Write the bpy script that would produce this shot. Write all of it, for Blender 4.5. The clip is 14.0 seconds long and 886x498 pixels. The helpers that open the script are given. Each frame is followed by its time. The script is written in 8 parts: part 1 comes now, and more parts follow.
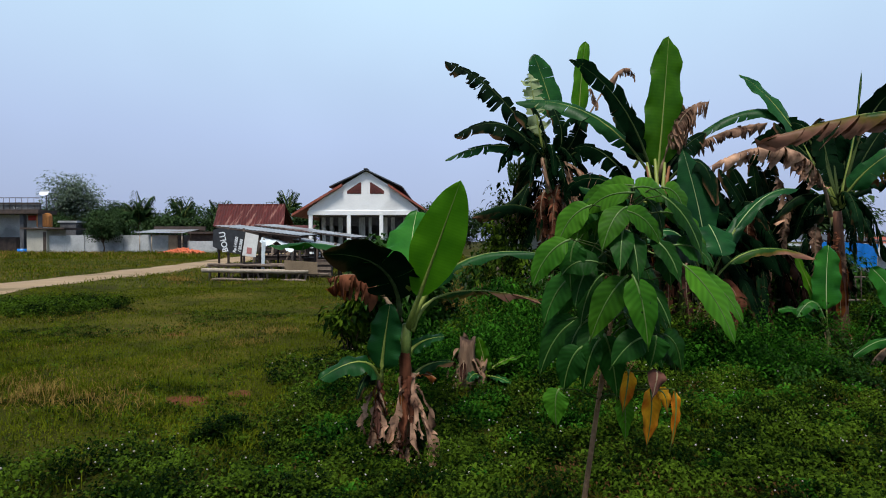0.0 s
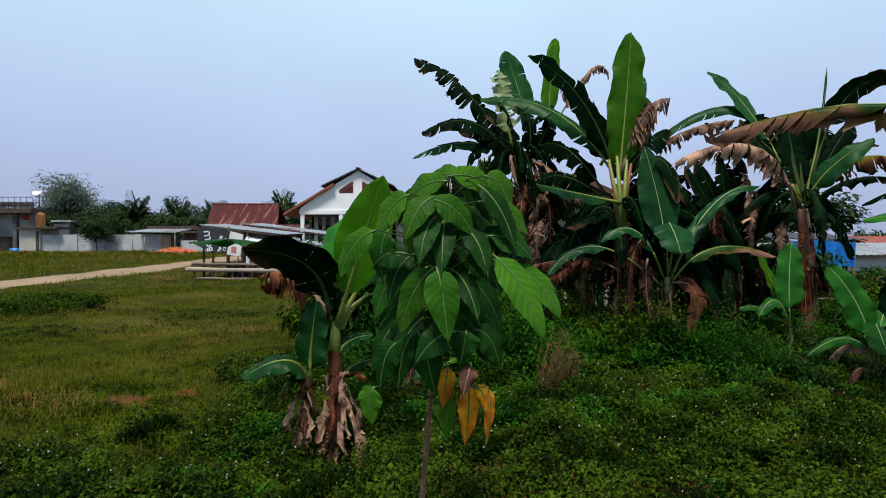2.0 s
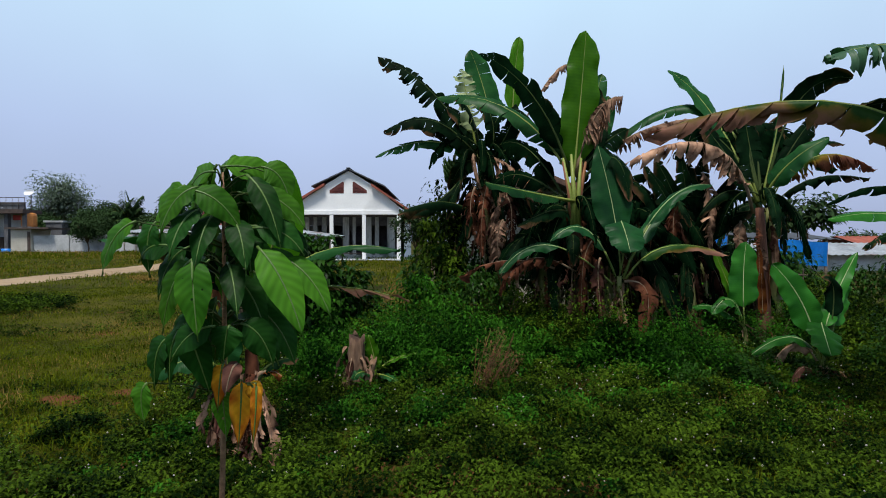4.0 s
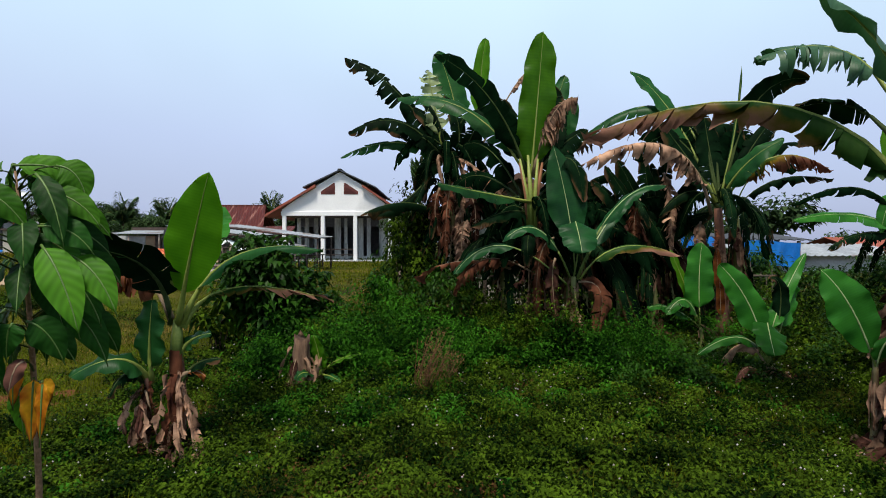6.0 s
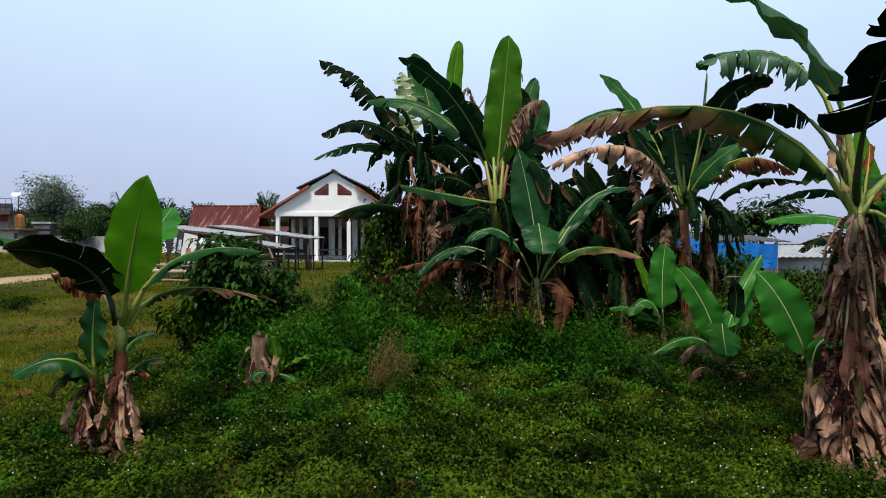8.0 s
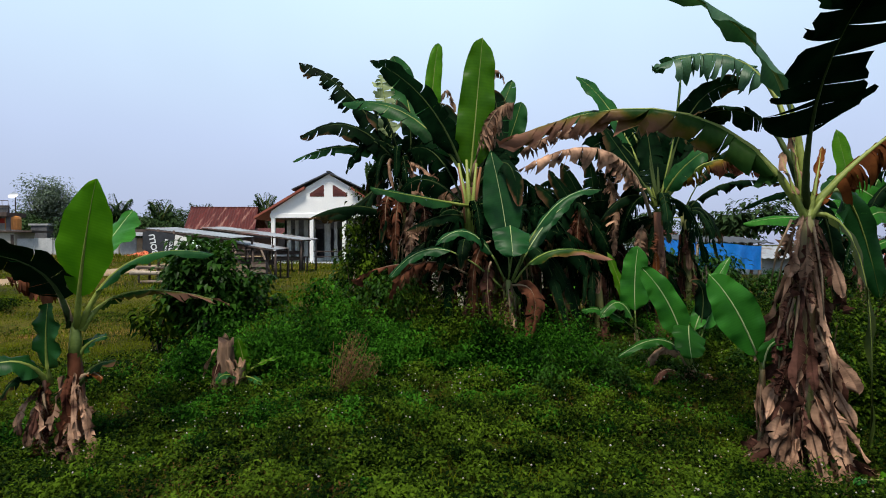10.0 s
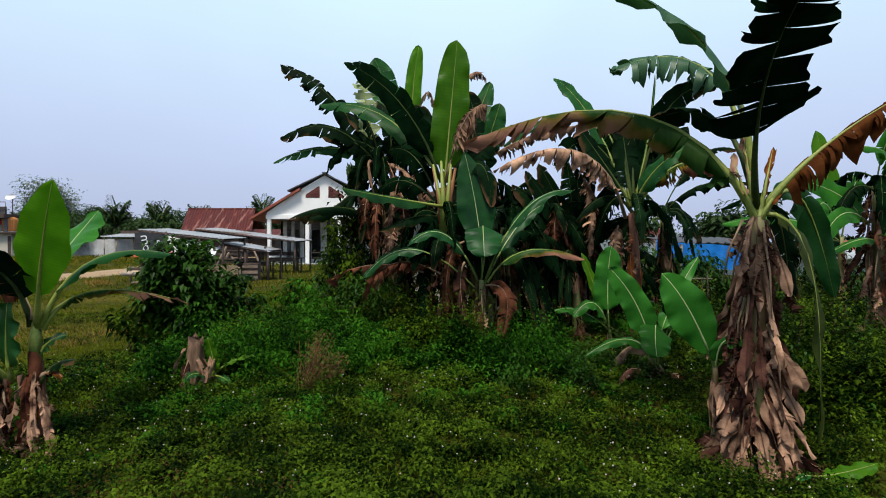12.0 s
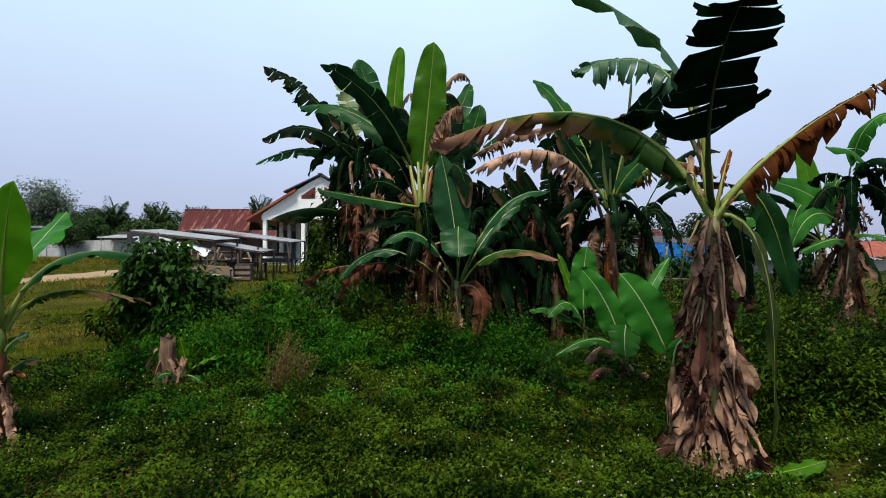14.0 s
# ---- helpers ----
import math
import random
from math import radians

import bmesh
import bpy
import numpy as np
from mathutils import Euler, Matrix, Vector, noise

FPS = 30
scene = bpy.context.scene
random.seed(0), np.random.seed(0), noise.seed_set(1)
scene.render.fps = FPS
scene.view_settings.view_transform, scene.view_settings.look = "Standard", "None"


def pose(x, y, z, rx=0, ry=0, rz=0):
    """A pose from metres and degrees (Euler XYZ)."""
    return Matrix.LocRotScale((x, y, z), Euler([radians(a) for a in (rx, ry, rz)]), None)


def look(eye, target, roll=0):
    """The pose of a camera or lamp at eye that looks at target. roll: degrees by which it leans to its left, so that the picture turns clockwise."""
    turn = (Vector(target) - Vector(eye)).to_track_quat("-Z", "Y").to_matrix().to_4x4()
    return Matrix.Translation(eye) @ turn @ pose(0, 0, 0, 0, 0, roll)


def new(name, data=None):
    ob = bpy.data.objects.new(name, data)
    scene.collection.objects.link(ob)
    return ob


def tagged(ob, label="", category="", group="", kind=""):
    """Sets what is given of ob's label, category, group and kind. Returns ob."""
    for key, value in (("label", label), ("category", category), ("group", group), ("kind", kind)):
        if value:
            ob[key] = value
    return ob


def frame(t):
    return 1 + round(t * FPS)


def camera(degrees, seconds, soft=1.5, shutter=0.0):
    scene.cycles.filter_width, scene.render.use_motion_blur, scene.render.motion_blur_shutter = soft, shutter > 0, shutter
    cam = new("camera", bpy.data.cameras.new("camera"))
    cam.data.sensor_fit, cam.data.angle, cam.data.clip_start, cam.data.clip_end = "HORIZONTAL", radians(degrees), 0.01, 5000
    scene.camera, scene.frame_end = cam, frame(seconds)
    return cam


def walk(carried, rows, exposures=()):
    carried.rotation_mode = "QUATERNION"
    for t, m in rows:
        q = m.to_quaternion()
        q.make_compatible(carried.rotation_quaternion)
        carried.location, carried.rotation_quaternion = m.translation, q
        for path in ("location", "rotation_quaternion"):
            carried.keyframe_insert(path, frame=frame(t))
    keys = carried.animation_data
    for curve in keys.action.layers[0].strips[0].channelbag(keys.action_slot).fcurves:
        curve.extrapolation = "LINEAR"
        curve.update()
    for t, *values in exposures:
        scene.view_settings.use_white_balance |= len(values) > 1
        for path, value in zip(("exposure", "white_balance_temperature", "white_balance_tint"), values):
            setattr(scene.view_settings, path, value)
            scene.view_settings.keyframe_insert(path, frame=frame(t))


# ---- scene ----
cam = camera(79.4, 14.0, soft=1.0)
METRES, EYE, TILT, LEAN, TURN = 3.2, 1.5, -0.85, 0.0, 0.0
ROWS = [
    (0.0, 0.0, 0.0, 0.0, 0.0, 0.0, -0.0),
    (0.5, 0.0346, 0.0058, -0.0, -0.02, -0.02, -0.02),
    (1.0, 0.0738, 0.012, -0.0007, -0.05, -0.04, -0.01),
    (1.5, 0.1158, 0.0165, -0.0036, -0.07, -0.04, -0.01),
    (2.0, 0.1647, 0.0213, -0.0071, -0.09, -0.04, 0.01),
    (2.5, 0.2095, 0.0256, -0.0101, -0.12, -0.0, 0.02),
    (3.0, 0.261, 0.0298, -0.012, -0.13, -0.0, 0.03),
    (5.5, 0.4855, 0.0336, -0.0157, -0.37, 0.11, 0.01),
    (6.0, 0.5302, 0.0293, -0.0165, -0.36, 0.15, 0.04),
    (6.5, 0.5656, 0.0239, -0.0172, -0.43, 0.18, -0.04),
    (7.0, 0.6038, 0.0177, -0.0174, -0.42, 0.18, -0.03),
    (7.5, 0.6368, 0.0119, -0.0153, -0.42, 0.18, -0.04),
    (8.0, 0.671, 0.0083, -0.0135, -0.43, 0.21, -0.04),
    (10.5, 0.8138, -0.0022, -0.01, -0.41, 0.37, 0.03),
    (11.0, 0.8431, -0.0077, -0.013, -0.41, 0.4, 0.04),
    (11.5, 0.8679, -0.0118, -0.0134, -0.41, 0.45, 0.04),
    (12.0, 0.8935, -0.016, -0.0135, -0.4, 0.47, 0.05),
    (12.5, 0.916, -0.0208, -0.0134, -0.4, 0.51, 0.06),
    (13.0, 0.9416, -0.0261, -0.0144, -0.4, 0.54, 0.07),
    (13.5, 0.9651, -0.0294, -0.0143, -0.41, 0.55, 0.08),
    (14.0, 0.9924, -0.0313, -0.0145, -0.42, 0.56, 0.07),
]
walk(cam, [(t, pose(0, 0, EYE, TILT, LEAN, TURN) @ pose(METRES * x, METRES * y, METRES * z, 90 + pitch, roll, yaw)) for t, x, y, z, yaw, pitch, roll in ROWS],
     exposures=[(0.0, -0.2, 6150, 10), (5.4, -0.2, 6150, 10), (6.2, 0.0, 6500, 10), (14.0, 0.0, 6500, 10)])

# ---- light: a pale overcast morning sky with a soft sun ----
SUN_HEIGHT, SUN_ROUND = radians(67), radians(196)
world = bpy.data.worlds.new("sky")
scene.world = world
world.use_nodes = True
wn, wl = world.node_tree.nodes, world.node_tree.links
sky = wn.new("ShaderNodeTexSky")
sky.sky_type, sky.sun_disc = "NISHITA", False
sky.sun_elevation, sky.sun_rotation = SUN_HEIGHT, SUN_ROUND
sky.air_density, sky.dust_density, sky.ozone_density = 1.0, 2.5, 2.0
wco = wn.new("ShaderNodeTexCoord")
wsep = wn.new("ShaderNodeSeparateXYZ")
wl.new(wco.outputs["Generated"], wsep.inputs[0])
wramp = wn.new("ShaderNodeValToRGB")
wl.new(wsep.outputs["Z"], wramp.inputs[0])
sky_tones = ((0.0, (0.50, 0.56, 0.79, 1)), (0.18, (0.63, 0.75, 1.02, 1)), (0.42, (0.77, 1.01, 1.17, 1)), (0.60, (0.26, 0.35, 0.46, 1)), (1.0, (0.07, 0.10, 0.15, 1)))
wramp.color_ramp.elements[0].color, wramp.color_ramp.elements[1].color = sky_tones[0][1], sky_tones[-1][1]
for at_z, col in sky_tones[1:-1]:
    wramp.color_ramp.elements.new(at_z).color = col
wnoise = wn.new("ShaderNodeTexNoise")
wnoise.inputs["Scale"].default_value, wnoise.inputs["Detail"].default_value = 1.6, 3
wl.new(wco.outputs["Generated"], wnoise.inputs["Vector"])
wcl = wn.new("ShaderNodeMapRange")
wcl.inputs["From Min"].default_value, wcl.inputs["From Max"].default_value = 0.3, 0.7
wcl.inputs["To Min"].default_value, wcl.inputs["To Max"].default_value = 0.93, 1.09
wl.new(wnoise.outputs["Fac"], wcl.inputs["Value"])
wmul = wn.new("ShaderNodeVectorMath")
wmul.operation = "SCALE"
wl.new(wramp.outputs["Color"], wmul.inputs[0])
wl.new(wcl.outputs[0], wmul.inputs["Scale"])
wsky = wn.new("ShaderNodeVectorMath")
wsky.operation = "SCALE"
wsky.inputs["Scale"].default_value = 0.08
wl.new(sky.outputs["Color"], wsky.inputs[0])
wmix = wn.new("ShaderNodeMix")
wmix.data_type = "RGBA"
wmix.inputs["Factor"].default_value = 0.85
wl.new(wsky.outputs[0], wmix.inputs["A"])
wl.new(wmul.outputs[0], wmix.inputs["B"])
wl.new(wmix.outputs["Result"], wn["Background"].inputs["Color"])
wn["Background"].inputs["Strength"].default_value = 1.0

sun = new("sun", bpy.data.lights.new("sun", "SUN"))
sun.data.energy, sun.data.angle, sun.data.color = 5.0, radians(14), (1.0, 0.94, 0.82)
sun.matrix_world = look((0, 0, 30), (-30 * math.sin(SUN_ROUND) / math.tan(SUN_HEIGHT), -30 * math.cos(SUN_ROUND) / math.tan(SUN_HEIGHT), 0))


# ---- materials ----
def material(name, low, high, rough=0.7, scale=6.0, fine=60.0, bump=0.2, metal=0.0, stretch=(1, 1, 1), stain=None, stain_at=0.6, gloss=0.5):
    """A surface of two tones in large patches and fine grain, with relief and, where given, stains."""
    m = bpy.data.materials.new(name)
    m.use_nodes = True
    n, l = m.node_tree.nodes, m.node_tree.links
    p = n["Principled BSDF"]
    p.inputs["Roughness"].default_value, p.inputs["Metallic"].default_value = rough, metal
    p.inputs["Specular IOR Level"].default_value = gloss
    co = n.new("ShaderNodeTexCoord")
    mp = n.new("ShaderNodeMapping")
    mp.inputs["Scale"].default_value = stretch
    l.new(co.outputs["Object"], mp.inputs[0])
    big, small = n.new("ShaderNodeTexNoise"), n.new("ShaderNodeTexNoise")
    big.inputs["Scale"].default_value, small.inputs["Scale"].default_value = scale, fine
    big.inputs["Detail"].default_value = small.inputs["Detail"].default_value = 6
    for t in (big, small):
        l.new(mp.outputs[0], t.inputs["Vector"])
    add = n.new("ShaderNodeMix")
    add.inputs["Factor"].default_value = 0.4
    l.new(big.outputs["Fac"], add.inputs["A"])
    l.new(small.outputs["Fac"], add.inputs["B"])
    ramp = n.new("ShaderNodeValToRGB")
    ramp.color_ramp.elements[0].position, ramp.color_ramp.elements[1].position = 0.35, 0.65
    ramp.color_ramp.elements[0].color, ramp.color_ramp.elements[1].color = (*low, 1), (*high, 1)
    l.new(add.outputs["Result"], ramp.inputs[0])
    colour = ramp.outputs["Color"]
    if stain:
        spots = n.new("ShaderNodeTexNoise")
        spots.inputs["Scale"].default_value, spots.inputs["Detail"].default_value = scale * 0.5, 8
        l.new(mp.outputs[0], spots.inputs["Vector"])
        edge = n.new("ShaderNodeMapRange")
        edge.inputs["From Min"].default_value, edge.inputs["From Max"].default_value = stain_at - 0.06, stain_at + 0.06
        l.new(spots.outputs["Fac"], edge.inputs["Value"])
        mix = n.new("ShaderNodeMix")
        mix.data_type = "RGBA"
        l.new(edge.outputs[0], mix.inputs["Factor"])
        l.new(colour, mix.inputs["A"])
        mix.inputs["B"].default_value = (*stain, 1)
        colour = mix.outputs["Result"]
    l.new(colour, p.inputs["Base Color"])
    if bump:
        b = n.new("ShaderNodeBump")
        b.inputs["Strength"].default_value, b.inputs["Distance"].default_value = bump, 0.02
        l.new(small.outputs["Fac"], b.inputs["Height"])
        l.new(b.outputs[0], p.inputs["Normal"])
    return m


def leaf_material(name, low, high, through_colour, glow=0.3, rough=0.42, dry=None, dry_from=2.0, veins=260.0, per_island=False, slant=0.0, gloss=0.3, vary=0.22, patch=5.0, dark_share=0.0, holes=0.0, relief=0.05):
    """Leaf tissue: side veins across the blade, blotches, light shining through; dry: colours of a dead tip and edge."""
    m = bpy.data.materials.new(name)
    m.use_nodes = True
    n, l = m.node_tree.nodes, m.node_tree.links
    p, out = n["Principled BSDF"], n["Material Output"]
    p.inputs["Roughness"].default_value = rough
    p.inputs["Specular IOR Level"].default_value = gloss
    uv = n.new("ShaderNodeUVMap")
    co = n.new("ShaderNodeTexCoord")
    sep = n.new("ShaderNodeSeparateXYZ")
    l.new(uv.outputs[0], sep.inputs[0])
    blot = n.new("ShaderNodeTexNoise")
    blot.inputs["Scale"].default_value, blot.inputs["Detail"].default_value = patch, 6
    l.new(co.outputs["Object"], blot.inputs["Vector"])
    ramp = n.new("ShaderNodeValToRGB")
    ramp.color_ramp.elements[0].position, ramp.color_ramp.elements[1].position = 0.3, 0.7
    ramp.color_ramp.elements[0].color, ramp.color_ramp.elements[1].color = (*low, 1), (*high, 1)
    tone = blot.outputs["Fac"]
    if per_island:
        geo = n.new("ShaderNodeNewGeometry")
        spread = n.new("ShaderNodeTexNoise")
        spread.inputs["Scale"].default_value, spread.inputs["Detail"].default_value = 2.4, 4
        l.new(co.outputs["Object"], spread.inputs["Vector"])
        wide = n.new("ShaderNodeMapRange")
        wide.inputs["From Min"].default_value, wide.inputs["From Max"].default_value = 0.36, 0.64
        l.new(spread.outputs["Fac"], wide.inputs["Value"])
        both = n.new("ShaderNodeMix")
        both.inputs["Factor"].default_value = 0.55
        l.new(geo.outputs["Random Per Island"], both.inputs["A"])
        l.new(wide.outputs[0], both.inputs["B"])
        tone = both.outputs["Result"]
        ramp.color_ramp.elements[0].position, ramp.color_ramp.elements[1].position = dark_share, 1.0
    l.new(tone, ramp.inputs[0])
    wave = n.new("ShaderNodeMath")
    wave.operation = "MULTIPLY"
    wave.inputs[1].default_value = veins
    lean = n.new("ShaderNodeMath")
    lean.operation = "MULTIPLY_ADD"
    lean.inputs[1].default_value = -slant
    l.new(sep.outputs["Y"], lean.inputs[0])
    l.new(sep.outputs["X"], lean.inputs[2])
    l.new(lean.outputs[0], wave.inputs[0])
    sine = n.new("ShaderNodeMath")
    sine.operation = "SINE"
    l.new(wave.outputs[0], sine.inputs[0])
    vein = n.new("ShaderNodeMapRange")
    vein.inputs["From Min"].default_value = -1
    vein.inputs["To Min"].default_value, vein.inputs["To Max"].default_value = 1.0 - relief, 1.0 + relief * 0.6
    l.new(sine.outputs[0], vein.inputs["Value"])
    shade = n.new("ShaderNodeVectorMath")
    shade.operation = "SCALE"
    l.new(ramp.outputs["Color"], shade.inputs[0])
    l.new(vein.outputs[0], shade.inputs["Scale"])
    colour = shade.outputs[0]
    if dry:
        # dead tissue begins towards the tip and along torn edges
        edge = n.new("ShaderNodeMath")
        edge.operation = "MULTIPLY_ADD"
        edge.inputs[1].default_value = 0.55
        l.new(sep.outputs["Y"], edge.inputs[0])
        l.new(sep.outputs["X"], edge.inputs[2])
        rough_edge = n.new("ShaderNodeMath")
        rough_edge.operation = "MULTIPLY_ADD"
        rough_edge.inputs[1].default_value = 1.1
        l.new(blot.outputs["Fac"], rough_edge.inputs[0])
        l.new(edge.outputs[0], rough_edge.inputs[2])
        dr = n.new("ShaderNodeValToRGB")
        l.new(rough_edge.outputs[0], dr.inputs[0])
        scale_in = n.new("ShaderNodeMapRange")
        scale_in.inputs["From Min"].default_value, scale_in.inputs["From Max"].default_value = dry_from, dry_from + 0.5
        l.new(rough_edge.outputs[0], scale_in.inputs["Value"])
        l.new(scale_in.outputs[0], dr.inputs[0])
        cr = dr.color_ramp
        cr.elements[0].color, cr.elements[0].position = (*high, 1), 0.0
        cr.elements[1].color, cr.elements[1].position = (*dry[1], 1), 0.75
        cr.elements.new(0.3).color = (*dry[0], 1)
        sw = n.new("ShaderNodeMix")
        sw.data_type = "RGBA"
        l.new(scale_in.outputs[0], sw.inputs["Factor"])
        l.new(colour, sw.inputs["A"])
        l.new(dr.outputs["Color"], sw.inputs["B"])
        colour = sw.outputs["Result"]
    info = n.new("ShaderNodeObjectInfo")
    each = n.new("ShaderNodeMapRange")
    each.inputs["To Min"].default_value, each.inputs["To Max"].default_value = (1.0, 1.0) if per_island else (1 - vary, 1 + vary)
    l.new(info.outputs["Random"], each.inputs["Value"])
    varied = n.new("ShaderNodeVectorMath")
    varied.operation = "SCALE"
    l.new(colour, varied.inputs[0])
    l.new(each.outputs[0], varied.inputs["Scale"])
    colour = varied.outputs[0]
    l.new(colour, p.inputs["Base Color"])
    b = n.new("ShaderNodeBump")
    b.inputs["Strength"].default_value, b.inputs["Distance"].default_value = 0.06, 0.004
    l.new(sine.outputs[0], b.inputs["Height"])
    l.new(b.outputs[0], p.inputs["Normal"])
    tr = n.new("ShaderNodeBsdfTranslucent")
    ratio = n.new("ShaderNodeVectorMath")
    ratio.operation = "MULTIPLY"
    ratio.inputs[1].default_value = tuple(a / max(b, 1e-4) for a, b in zip(through_colour, high))
    l.new(colour, ratio.inputs[0])
    l.new(ratio.outputs[0], tr.inputs["Color"])
    mx = n.new("ShaderNodeMixShader")
    mx.inputs[0].default_value = glow
    l.new(p.outputs[0], mx.inputs[1])
    l.new(tr.outputs[0], mx.inputs[2])
    surface = mx.outputs[0]
    if holes:
        # holes eaten by insects
        cells = n.new("ShaderNodeTexVoronoi")
        cells.inputs["Scale"].default_value = 42
        l.new(co.outputs["Object"], cells.inputs["Vector"])
        where = n.new("ShaderNodeTexNoise")
        where.inputs["Scale"].default_value, where.inputs["Detail"].default_value = 11, 3
        l.new(co.outputs["Object"], where.inputs["Vector"])
        eaten = n.new("ShaderNodeMath")
        eaten.operation = "MULTIPLY_ADD"
        eaten.inputs[1].default_value, eaten.inputs[2].default_value = 0.9, -0.52 + holes
        l.new(where.outputs["Fac"], eaten.inputs[0])
        less = n.new("ShaderNodeMath")
        less.operation = "LESS_THAN"
        l.new(cells.outputs["Distance"], less.inputs[0])
        l.new(eaten.outputs[0], less.inputs[1])
        gone = n.new("ShaderNodeBsdfTransparent")
        cut = n.new("ShaderNodeMixShader")
        l.new(less.outputs[0], cut.inputs[0])
        l.new(surface, cut.inputs[1])
        l.new(gone.outputs[0], cut.inputs[2])
        surface = cut.outputs[0]
    l.new(surface, out.inputs["Surface"])
    return m


